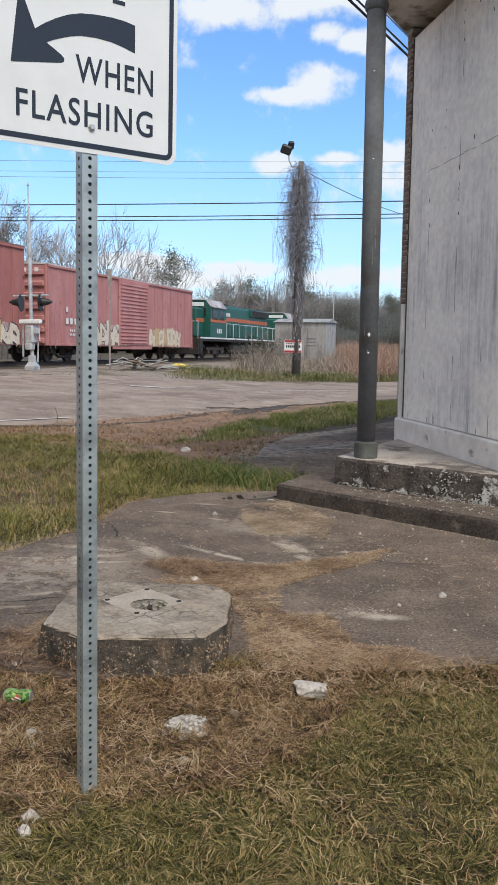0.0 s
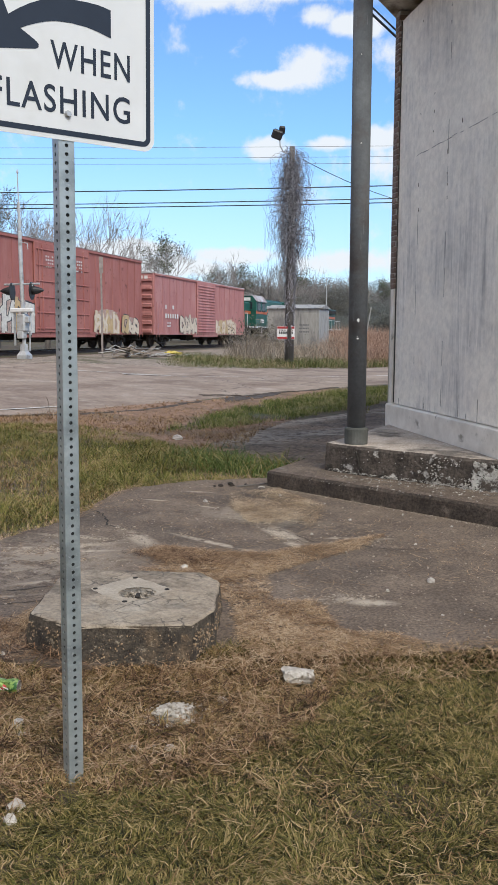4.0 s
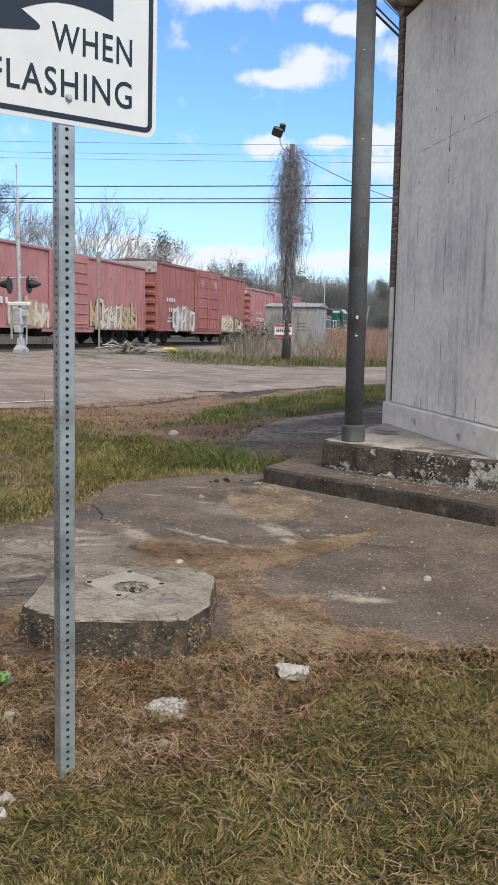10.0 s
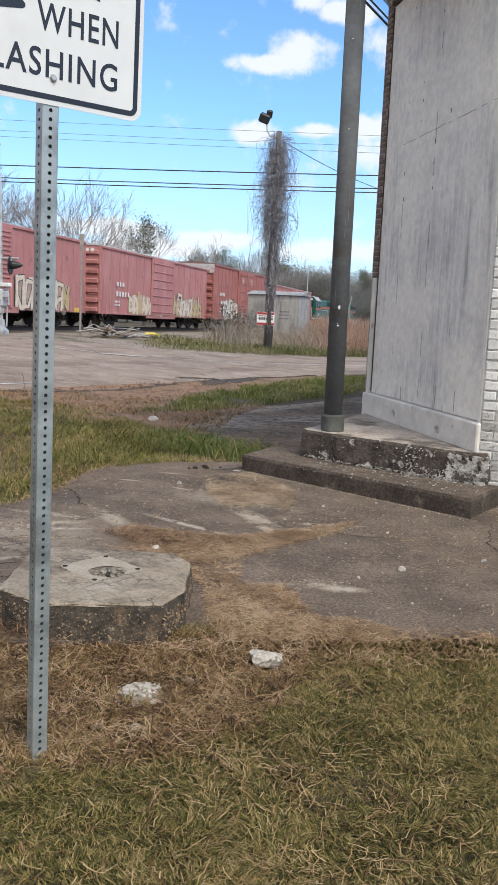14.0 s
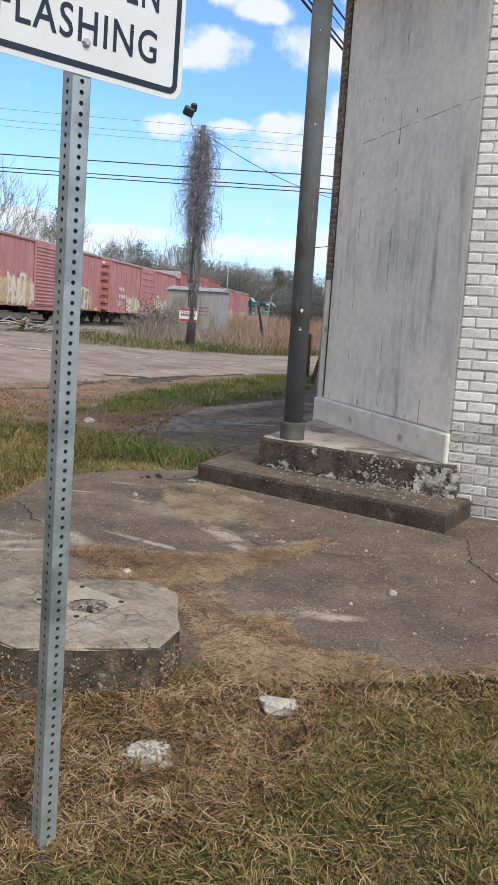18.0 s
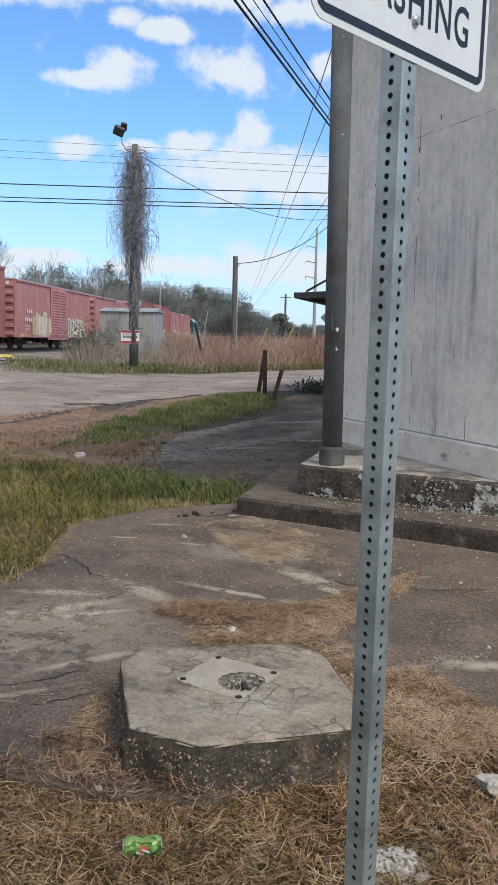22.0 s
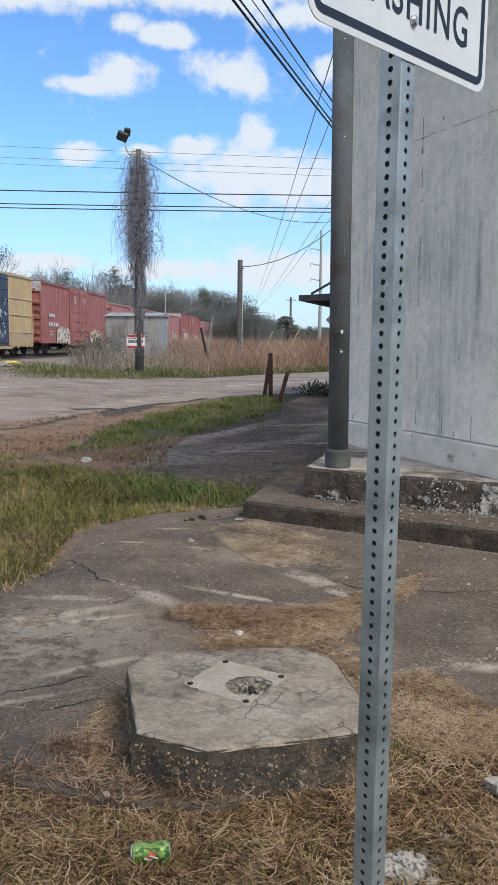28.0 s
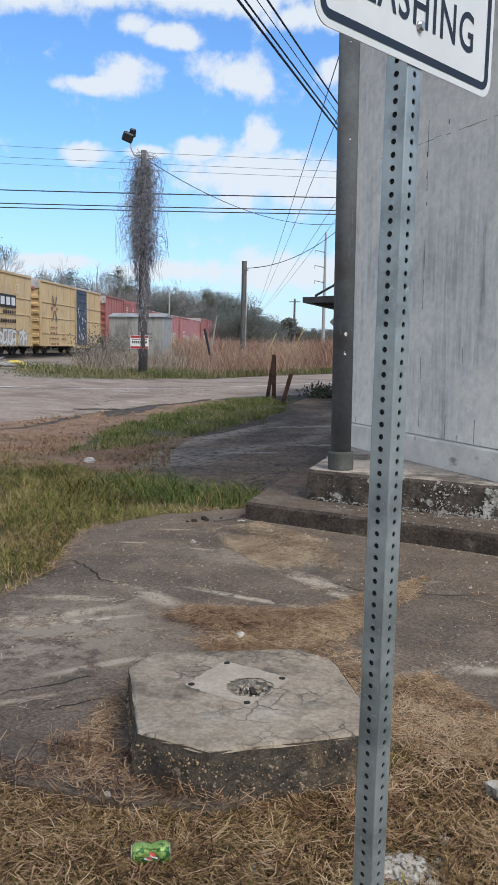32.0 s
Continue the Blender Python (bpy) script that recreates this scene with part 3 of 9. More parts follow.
def draped(poly, lift, step, edge=0.0, seed=1):
    """A sheet over a plan polygon that follows the ground: strips of a grid, cut to the outline."""
    bm = bmesh.new()
    r = random.Random(seed)
    pts = []
    for (x0, y0), (x1, y1) in zip(poly, poly[1:] + poly[:1]):
        k = max(1, int(math.hypot(x1 - x0, y1 - y0) / step))
        for i in range(k):
            pts.append((x0 + (x1 - x0) * i / k + r.uniform(-edge, edge), y0 + (y1 - y0) * i / k + r.uniform(-edge, edge)))
    face = bm.faces.new([bm.verts.new((x, y, 0)) for x, y in pts])
    xs, ys = [p[0] for p in pts], [p[1] for p in pts]
    cut = max(step, 1.0)
    for lo, hi, co, no in ((min(xs), max(xs), (1, 0, 0), (1, 0, 0)), (min(ys), max(ys), (0, 1, 0), (0, 1, 0))):
        v = lo + cut
        while v < hi:
            bmesh.ops.bisect_plane(bm, geom=bm.verts[:] + bm.edges[:] + bm.faces[:], plane_co=Vector(co) * v, plane_no=no)
            v += cut
    for v in bm.verts:
        v.co.z = gz(v.co.x, v.co.y) + lift * (0.12 if v.is_boundary else 1.0)
    me = bpy.data.meshes.new("sheet")
    bm.normal_update()
    if bm.faces and sum(f.normal.z for f in bm.faces) < 0:
        bmesh.ops.reverse_faces(bm, faces=bm.faces[:])
    bm.to_mesh(me)
    bm.free()
    return me


ROAD = [(-10.2, -30), (-9.9, 2), (-9.7, 9.8), (-9.6, 12), (-9.4, 14.6), (-8.9, 19), (-8.2, 22.6), (-6.0, 25.6), (-2.2, 33), (16, 70), (46, 132),
        (36, 137), (8, 78), (-7.0, 47), (-10.6, 38.5), (-11.6, 36.0), (-12.5, 32.0), (-13.8, 28.9), (-14.9, 25.9), (-16.0, 24.3), (-17.3, 23.7), (-18.2, 22.4), (-19.1, 20.0), (-19.0, 10), (-18.5, -30)]
tagged(part("road", draped(ROAD, 0.012, 2.0, 0.10, 4), asphalt), "worn grey asphalt road with faded edge lines", "road", kind="structure")
CROSSING = [(-18.9, 4.0), (-19.3, 21.0), (-30.0, 19.0), (-60, 13), (-60, -4), (-30, 0)]
tagged(part("road_crossing", draped(CROSSING, 0.02, 2.5, 0.05, 6), asphalt), "grey asphalt road leading over the railway", "road", kind="structure")

line_paint = material("line_paint", (0.50, 0.46, 0.41), (0.72, 0.67, 0.61), 5.0, 0.8, 0.1, stain=(0.32, 0.26, 0.21), stain_scale=3.0, stain_lo=0.5, stain_hi=0.62)


def stripe(points, width, name, label):
    s = Shape()
    rows = []
    fine = []
    for (x0, y0), (x1, y1) in zip(points, points[1:]):
        k = max(1, int(math.hypot(x1 - x0, y1 - y0) / 1.0))
        fine += [(x0 + (x1 - x0) * i / k, y0 + (y1 - y0) * i / k) for i in range(k)]
    fine.append(points[-1])
    for i, (x, y) in enumerate(fine):
        a, b = fine[max(0, i - 1)], fine[min(len(fine) - 1, i + 1)]
        d = Vector((b[0] - a[0], b[1] - a[1])).normalized()
        rows.append([(x - d.y * w, y + d.x * w, gz(x, y) + 0.019) for w in (width / 2, -width / 2)])
    s.add([p for r in rows for p in r], [(2 * i, 2 * i + 1, 2 * i + 3, 2 * i + 2) for i in range(len(rows) - 1)])
    tagged(part(name, s, line_paint), label, "road marking", kind="structure")


stripe([(-16.0, 19.4), (-13.3, 21.0), (-9.6, 27.9), (-7.3, 33.0), (-1, 46), (12, 73)], 0.14, "road_marking", "faded white painted road line")
stripe([(-11.2, 6.5), (-10.7, 9.3), (-10.2, 12.0)], 0.13, "road_marking", "faded white painted road line")
stripe([(-6.7, 25.3), (-2.9, 32.6), (4.0, 46.5)], 0.12, "road_marking", "faded white painted road line")
stripe([(-14.6, 19.9), (-13.9, 20.6)], 0.55, "road_marking", "short faded white stop bar on the road")

# broken edge of the asphalt: thin overlapping layers
chip = material("broken_asphalt", (0.04, 0.03, 0.024), (0.10, 0.08, 0.065), 4.0, 0.95, 0.5)
r = random.Random(12)
for i, (cx, cy, rx, ry, zz) in enumerate([(-9.4, 11.6, 0.55, 1.5, 0.03), (-9.1, 14.2, 0.5, 1.4, 0.026), (-9.0, 16.8, 0.45, 1.6, 0.03)]):
    poly = [(cx + rx * math.cos(a) * r.uniform(0.7, 1.25), cy + ry * math.sin(a) * r.uniform(0.8, 1.2)) for a in np.linspace(0, 2 * math.pi, 26, endpoint=False)]
    solid("broken_road_edge", Shape().prism(poly, 0.0, zz), chip, "crumbled lip of asphalt at the road edge", "road edge", kind="structure")

DRIVE = [(-3.2, 8.3), (-3.9, 8.5), (-5.0, 8.9), (-6.1, 9.7), (-7.0, 10.3), (-6.7, 11.2), (-5.9, 13.2), (-5.5, 15.6), (-5.5, 18.6), (-6.2, 20.6), (-6.4, 23.2), (-5.3, 25.0), (-2.6, 26.5), (-2.9, 12)]
tagged(part("driveway", draped(DRIVE, 0.011, 0.5, 0.09, 9), drive_surface), "dark cracked asphalt driveway with dirt drifting over it", "driveway", kind="structure")


dirt = material("red_dirt", (0.165, 0.095, 0.058), (0.345, 0.218, 0.140), 5.0, 0.97, 1.0, stain=(0.15, 0.105, 0.066), stain_scale=0.9, bump_scale=30, grain=0.35, grain_scale=45)
DIRT = [(-10.0, 8.3), (-8.4, 9.4), (-6.9, 9.1), (-5.4, 8.9), (-5.0, 9.3), (-5.7, 11.2), (-6.0, 13.2), (-6.4, 13.0), (-7.1, 10.9), (-7.3, 12.0), (-7.7, 14.2), (-7.9, 17.2), (-7.7, 21.6), (-8.5, 21.6), (-9.1, 18.5), (-9.2, 15.4), (-9.5, 14.8), (-9.8, 12.0)]
tagged(part("dirt_patch", draped(DIRT, 0.016, 0.5, 0.12, 10), dirt), "reddish bare dirt washed between road and driveway", "dirt", kind="structure")
gravel = material("gravel_shoulder", (0.17, 0.13, 0.098), (0.36, 0.295, 0.235), 6, 0.97, 0.8, stain=(0.11, 0.10, 0.055), stain_scale=0.5, bump_scale=14, grain=0.4, grain_scale=11)
SHOULDER = [tuple((TD * s + TN * p)[:2]) for s, p in ((14, 17.4), (70, 17.4), (70, 12.0), (44, 11.6), (38, 12.2), (33, 13.0), (28.5, 13.2), (24, 14.5), (14, 15.0))]
SHOULDER = SHOULDER if sum(x0 * y1 - x1 * y0 for (x0, y0), (x1, y1) in zip(SHOULDER, SHOULDER[1:] + SHOULDER[:1])) > 0 else SHOULDER[::-1]
tagged(part("roadside_dirt", draped([(-19.2, 20.6), (-18.2, 22.2), (-17.3, 23.5), (-16.0, 24.1), (-14.8, 25.8), (-13.6, 28.9), (-12.3, 32.2), (-14.5, 34.0), (-20.0, 33.0), (-24.0, 28.0)], 0.016, 1.0, 0.08, 15), gravel), "brown gravelly dirt between road and railway", "ground", kind="structure")
tagged(part("gravel_shoulder", draped(SHOULDER, 0.03, 1.0, 0.12, 13), gravel), "brown gravel shoulder along the railway", "gravel", kind="structure")


def pad_z(x, y):
    return 0.046 + 0.016 * max(0.0, y - 3.0)


r = random.Random(5)
PAD0 = [(-4.15, 4.3), (-4.25, 3.55), (-3.75, 2.95), (-3.2, 2.75), (-2.75, 2.72), (-2.3, 2.75), (-1.9, 3.15), (-1.7, 3.40), (-1.15, 3.56), (-0.75, 3.84), (-0.1, 4.15), (1.0, 4.6), (3.0, 5.4), (6.0, 6.2), (6.0, 6.9), (-1.0, 6.9),
        (-3.3, 7.3), (-3.55, 7.15), (-4.07, 6.72), (-4.38, 6.22), (-4.40, 5.95), (-4.22, 5.36), (-4.1, 5.0)]
PAD = []
for (x0, y0), (x1, y1) in zip(PAD0, PAD0[1:] + PAD0[:1]):
    k = max(1, int(math.hypot(x1 - x0, y1 - y0) / 0.09))
    PAD += [(x0 + (x1 - x0) * i / k + r.uniform(-0.02, 0.02), y0 + (y1 - y0) * i / k + r.uniform(-0.02, 0.02)) for i in range(k)]
tagged(part("concrete_apron", Shape().prism(PAD, -0.05, pad_z), old_concrete), "dark weathered concrete apron with pale stains and cracks", "pavement", kind="structure")

crack_dark = material("crack_dark", (0.02, 0.017, 0.014), (0.045, 0.038, 0.03), 9.0, 1.0, 0.0)


def crack(points, width, seed):
    """A jagged open crack: a narrow dark ribbon of uneven width."""
    rr = random.Random(seed)
    fine = []
    for (x0, y0), (x1, y1) in zip(points, points[1:]):
        k = max(2, int(math.hypot(x1 - x0, y1 - y0) / 0.05))
        fine += [(x0 + (x1 - x0) * i / k + rr.uniform(-0.013, 0.013), y0 + (y1 - y0) * i / k + rr.uniform(-0.013, 0.013)) for i in range(k)]
    s, rows = Shape(), []
    for i, (x, y) in enumerate(fine):
        a, b = fine[max(0, i - 1)], fine[min(len(fine) - 1, i + 1)]
        d = Vector((b[0] - a[0], b[1] - a[1]))
        d = d.normalized() if d.length else Vector((1, 0))
        w = width * rr.uniform(0.35, 1.3) / 2 * min(1, 0.25 + 3 * min(i, len(fine) - 1 - i) / len(fine))
        rows.append([(x - d.y * w * q, y + d.x * w * q, pad_z(x, y) + 0.0035) for q in (1, -1)])
    s.add([p for q in rows for p in q], [(2 * i, 2 * i + 1, 2 * i + 3, 2 * i + 2) for i in range(len(rows) - 1)])
    return s


for i, (pts, w) in enumerate([([(-4.22, 5.3), (-3.98, 5.19), (-3.82, 5.04), (-3.74, 4.92), (-3.45, 4.9)], 0.020), ([(-1.0, 6.15), (-0.92, 5.6), (-0.7, 5.2), (-0.55, 4.6)], 0.012),
                              ([(-3.42, 3.31), (-3.26, 3.47), (-3.08, 3.66)], 0.010), ([(-3.20, 3.22), (-3.07, 3.33), (-2.94, 3.45)], 0.012), ([(-2.75, 5.5), (-2.2, 5.2), (-1.7, 5.25), (-1.1, 5.5)], 0.007),
                              ([(-2.5, 4.6), (-2.1, 5.0), (-1.95, 5.6)], 0.006)]):
    solid("pavement_crack", crack(pts, w, 20 + i), crack_dark, "jagged dark crack in the concrete apron", "crack", "cracks in the apron")

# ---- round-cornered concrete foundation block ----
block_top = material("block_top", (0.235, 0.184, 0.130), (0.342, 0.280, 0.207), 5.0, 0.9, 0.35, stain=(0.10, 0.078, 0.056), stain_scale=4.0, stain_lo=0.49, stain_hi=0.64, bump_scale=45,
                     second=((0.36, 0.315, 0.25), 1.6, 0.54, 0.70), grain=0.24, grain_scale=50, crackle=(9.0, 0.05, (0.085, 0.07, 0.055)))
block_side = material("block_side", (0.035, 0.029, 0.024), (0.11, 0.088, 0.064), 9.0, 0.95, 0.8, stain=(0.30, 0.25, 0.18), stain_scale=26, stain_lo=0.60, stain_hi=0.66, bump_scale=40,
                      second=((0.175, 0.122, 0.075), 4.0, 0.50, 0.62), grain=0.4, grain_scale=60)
OCT = [(-2.873, 3.41), (-2.82, 3.57), (-2.25, 3.815), (-2.08, 3.715), (-1.876, 3.30), (-1.862, 3.09), (-2.326, 2.815), (-2.605, 2.865)][::-1]
OCT = OCT[::-1] if sum(x0 * y1 - x1 * y0 for (x0, y0), (x1, y1) in zip(OCT, OCT[1:] + OCT[:1])) < 0 else OCT
foundation = thing("foundation_block", "weathered concrete lamp foundation with chamfered corners on the apron", "foundation")
r = random.Random(31)


def oct_ring(scale, z, jit, n=7):
    cx, cy = sum(p[0] for p in OCT) / 8, sum(p[1] for p in OCT) / 8
    out = []
    for (x0, y0), (x1, y1) in zip(OCT, OCT[1:] + OCT[:1]):
        for i in range(n):
            x, y = x0 + (x1 - x0) * i / n, y0 + (y1 - y0) * i / n
            out.append((cx + (x - cx) * scale + r.uniform(-jit, jit), cy + (y - cy) * scale + r.uniform(-jit, jit), z + r.uniform(-jit, jit) * 0.6))
    return out


rings = [oct_ring(1.025, -0.03, 0.004), oct_ring(1.022, 0.06, 0.006), oct_ring(1.012, 0.13, 0.006), oct_ring(0.998, 0.208, 0.002)]
m = len(rings[0])
s = Shape().add([p for q in rings for p in q], [(i * m + k, i * m + (k + 1) % m, (i + 1) * m + (k + 1) % m, (i + 1) * m + k) for i in range(3) for k in range(m)])
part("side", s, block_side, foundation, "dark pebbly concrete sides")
# top slab with a ragged central hole; near-black plugs paint the shaded bolt holes
HC, HR = (-2.335, 3.335), 0.078
rim = [oct_ring(0.999, 0.200, 0.004), oct_ring(0.992, 0.2095, 0.004), oct_ring(0.972, 0.2145, 0.001)]
hole = [(HC[0] + HR * (1 + r.uniform(-0.15, 0.2)) * math.cos(2 * math.pi * k / m + 1.2), HC[1] + HR * (1 + r.uniform(-0.15, 0.2)) * math.sin(2 * math.pi * k / m + 1.2), 0.214) for k in range(m)]
start = min(range(m), key=lambda k: (Vector(hole[k][:2]) - Vector(HC)).normalized().dot(-(Vector(rim[2][0][:2]) - Vector(HC)).normalized()))
hole = hole[start:] + hole[:start]
low = [(HC[0] + (x - HC[0]) * 0.8, HC[1] + (y - HC[1]) * 0.8, 0.196 + r.uniform(-0.008, 0.006)) for x, y, z in hole]
rows = rim + [hole]
s = Shape().add([p for q in rows for p in q], [(i * m + k, i * m + (k + 1) % m, (i + 1) * m + (k + 1) % m, (i + 1) * m + k) for i in range(len(rows) - 1) for k in range(m)])
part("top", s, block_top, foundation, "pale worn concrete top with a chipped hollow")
# square of smoother grout round the hollow, through which the bolts stood
BOLTS = ((-0.225, -0.04), (0.095, 0.125), (0.025, -0.135), (-0.16, 0.21))
gc = Vector((HC[0] - 0.065, HC[1] + 0.0425))
corners = [gc + (Vector((HC[0] + dx, HC[1] + dy)) - gc) * 1.16 for dx, dy in (BOLTS[0], BOLTS[2], BOLTS[1], BOLTS[3])]
outer = []
for a, b in zip(corners, corners[1:] + corners[:1]):
    outer += [tuple(a + (b - a) * (i / 14) + Vector((r.uniform(-0.006, 0.006), r.uniform(-0.006, 0.006)))) for i in range(14)]
inner = [(HC[0] + HR * 1.12 * math.cos(q) * r.uniform(0.95, 1.12), HC[1] + HR * 1.12 * math.sin(q) * r.uniform(0.95, 1.12)) for q in (math.atan2(y - HC[1], x - HC[0]) for x, y in outer)]
part("grout_square", Shape().add([(x, y, 0.2155) for x, y in outer] + [(x, y, 0.218) for x, y in inner], [(k, (k + 1) % 56, 56 + (k + 1) % 56, 56 + k) for k in range(56)]),
     material("grout", (0.30, 0.25, 0.188), (0.40, 0.34, 0.265), 8, 0.9, 0.3, grain=0.14, grain_scale=70), foundation, "smoother pale square of grout")
# aggregate showing in the worn sides
s = Shape()
cx, cy = sum(p[0] for p in OCT) / 8, sum(p[1] for p in OCT) / 8
for k in range(2100):
    i = r.randrange(8)
    (x0, y0), (x1, y1) = OCT[i], OCT[(i + 1) % 8]
    f, q, z = r.random(), 0.0014 + 0.0046 * r.random() ** 3.4, 0.03 + 0.145 * r.random() ** 1.3
    x, y = x0 + (x1 - x0) * f, y0 + (y1 - y0) * f
    s.box((cx + (x - cx) * 1.018, cy + (y - cy) * 1.018, z), (q * r.uniform(1.2, 2.4), q * r.uniform(1.2, 2.0), q * r.uniform(1.2, 2.0)), q * 0.55, Euler((r.uniform(0, 3), r.uniform(0, 3), r.uniform(0, 3))).to_matrix())
tagged(part("exposed_aggregate", s, material("aggregate", (0.19, 0.118, 0.062), (0.38, 0.275, 0.17), 25, 0.8, 0.2, island=True), foundation, "small tan pebbles showing in the worn concrete"), kind="stuff")
s = Shape().add(hole + low, [(k, (k + 1) % m, m + (k + 1) % m, m + k) for k in range(m)])
s.add([(HC[0], HC[1], 0.190)] + low, [(0, 1 + k, 1 + (k + 1) % m) for k in range(m)])
part("hollow", s, material("broken_concrete", (0.10, 0.085, 0.068), (0.36, 0.325, 0.27), 30, 0.95, 0.9), foundation, "dark broken inside of the hollow")
# near-black plugs: the shade of the bolt holes is put into colour
hole_shade = material("hole_shade", (0.012, 0.01, 0.009), (0.03, 0.025, 0.02), 20, 1.0, 0.0)
for dx, dy in BOLTS:
    part("bolt_hole", Shape().lathe([(0.013, 0.2), (0.013, 0.2185), (0.009, 0.2195)], 10, (HC[0] + dx, HC[1] + dy, 0)), hole_shade, foundation, "dark plug painted as a shaded bolt hole")
rubble = material("rubble", (0.19, 0.152, 0.112), (0.47, 0.41, 0.33), 18, 0.95, 0.6, island=True)
s = Shape()
for k in range(130):
    a, q = r.uniform(0, 6.28), HR * 0.9 * math.sqrt(r.random())
    z = 0.003 + 0.007 * r.random() ** 2
    s.box((HC[0] + q * math.cos(a), HC[1] + q * math.sin(a), 0.198 + z * 0.7), (z * 1.6, z * 1.3, z), z * 0.3, Euler((r.uniform(0, 3), r.uniform(0, 3), r.uniform(0, 3))).to_matrix())
# solid near-black block, the slot's shade painted as colour
part("slot", Shape().box((HC[0] + 0.012, HC[1] - 0.01, 0.209), (0.022, 0.055, 0.012), 0.004, Matrix.Rotation(0.5, 3, "Z")), crack_dark, foundation, "dark block painted as a shaded slot in the hollow")
tagged(part("gravel_fill", s, rubble, foundation, "loose rubble in the hollow"), kind="stuff")

# ---- corner building ----
panel_paint = material("panel_paint", (0.56, 0.535, 0.50), (0.83, 0.785, 0.72), 6.0, 0.85, 0.2, stain=(0.38, 0.365, 0.345), stain_scale=3.6, stretch=(3.0, 3.0, 0.26), stain_lo=0.56, stain_hi=0.70,
                       second=((0.84, 0.785, 0.70), 0.75, 0.42, 0.55), grain=0.09, grain_scale=14)
white_base = material("white_base", (0.60, 0.55, 0.48), (0.80, 0.75, 0.675), 5.0, 0.85, 0.25, stain=(0.30, 0.27, 0.22), stain_scale=6, stain_lo=0.62, stain_hi=0.72)
white_brick = material("white_brick", (0.62, 0.60, 0.565), (0.84, 0.82, 0.785), 14, 0.85, 0.5, stain=(0.24, 0.21, 0.18), stain_scale=9, stain_lo=0.60, stain_hi=0.68, object_random=0.16)
red_brick = material("red_brick", (0.13, 0.085, 0.07), (0.25, 0.185, 0.155), 16, 0.9, 0.5, stain=(0.3, 0.26, 0.22), stain_scale=10, stain_lo=0.63, stain_hi=0.7, object_random=0.3)
mortar = material("mortar", (0.30, 0.275, 0.24), (0.46, 0.43, 0.39), 20, 0.95, 0.4)
soffit_paint = material("soffit_paint", (0.50, 0.47, 0.43), (0.64, 0.61, 0.56), 3.0, 0.85, 0.2, stain=(0.18, 0.155, 0.13), stain_scale=2.5)
roof_felt = material("roof_felt", (0.05, 0.05, 0.05), (0.1, 0.1, 0.1), 6, 0.95, 0.3)
pipe_paint = material("pipe_paint", (0.092, 0.097, 0.103), (0.138, 0.144, 0.150), 4.0, 0.88, 0.12, stain=(0.085, 0.064, 0.054), stain_scale=2.2, stain_lo=0.50, stain_hi=0.68, second=((0.15, 0.15, 0.145), 9, 0.66, 0.72), grain=0.10, grain_scale=30)
LC, RC = Vector((-2.95, 9.0)), Vector((-1.275, 6.89))
PLAT, SOFFIT = 0.497, 4.82
CH = math.degrees(math.atan2(RC.y - LC.y, RC.x - LC.x))
CHL = (RC - LC).length


# the whole corner leans a little towards the side street
SETTLE = Matrix.Translation((LC.x, LC.y, 0)) @ Matrix.Rotation(radians(-0.32), 4, Vector((-0.3, 0.95, 0)).normalized()) @ Matrix.Translation((-LC.x, -LC.y, 0))


def chamfer(s, z):
    """A pose on the angled wall: s metres from its left corner, with x along it and -y out of it."""
    p = LC + (RC - LC) * (s / CHL)
    return pose(p.x, p.y, z, 0, 0, CH)


building = thing("corner_building", "old brick corner building with an angled, boarded-up entrance under a canopy", "building", SETTLE, kind="structure")
# the boarded panel over the angled entrance
s = Shape().box((CHL / 2 - 0.02, 0.05, (0.73 + 4.71) / 2), (CHL - 0.10, 0.06, 4.71 - 0.73), 0.006)
part("entrance_panel", s, panel_paint, building, "streaked grey painted sheet panel", at=chamfer(0, 0))
# joint lines of the formwork or sheets
seam = material("seam", (0.19, 0.18, 0.17), (0.33, 0.315, 0.295), 8, 0.95, 0.0)
s = Shape()
r = random.Random(8)
x = 0.5
while x < CHL - 0.12:
    w = r.uniform(0.05, 0.13)
    if r.random() < 0.8:
        s.box((x + w / 2, 0.0185, 3.26 + r.uniform(-0.006, 0.006)), (w * 0.95, 0.003, r.uniform(0.002, 0.005)), 0)
    x += w
for x, share in ((0.66, 0.12), (1.36, 0.6), (1.95, 0.15)):
    z = 0.8
    while z < 4.6:
        h = r.uniform(0.05, 0.35)
        if r.random() < share:
            s.box((x + r.uniform(-0.004, 0.004), 0.0185, z + h / 2), (r.uniform(0.001, 0.004), 0.003, h), 0)
        z += h + r.uniform(0.0, 0.12)
# short drips running up from the lower edge
for k in range(7):
    h = 0.04 + 0.22 * r.random() ** 2
    s.box((r.uniform(0.15, CHL - 0.1), 0.0187, 0.74 + h / 2), (r.uniform(0.002, 0.007), 0.003, h), 0)
part("panel_seam", s, seam, building, "thin dark seams and cracks in the panel", at=chamfer(0, 0))
s = Shape()
for k in range(17):
    s.box((r.choice((0.66, 1.0, 1.36, 1.36, 1.36, 1.65, 1.95)) + r.uniform(-0.015, 0.015), 0.0185, r.uniform(2.6, 4.65)), (0.007, 0.004, r.uniform(0.010, 0.045)), 0.001)
part("rust_mark", s, material("rust_mark", (0.04, 0.03, 0.025), (0.09, 0.06, 0.045), 20, 0.9, 0.0), building, "dark rusty nail marks", at=chamfer(0, 0))
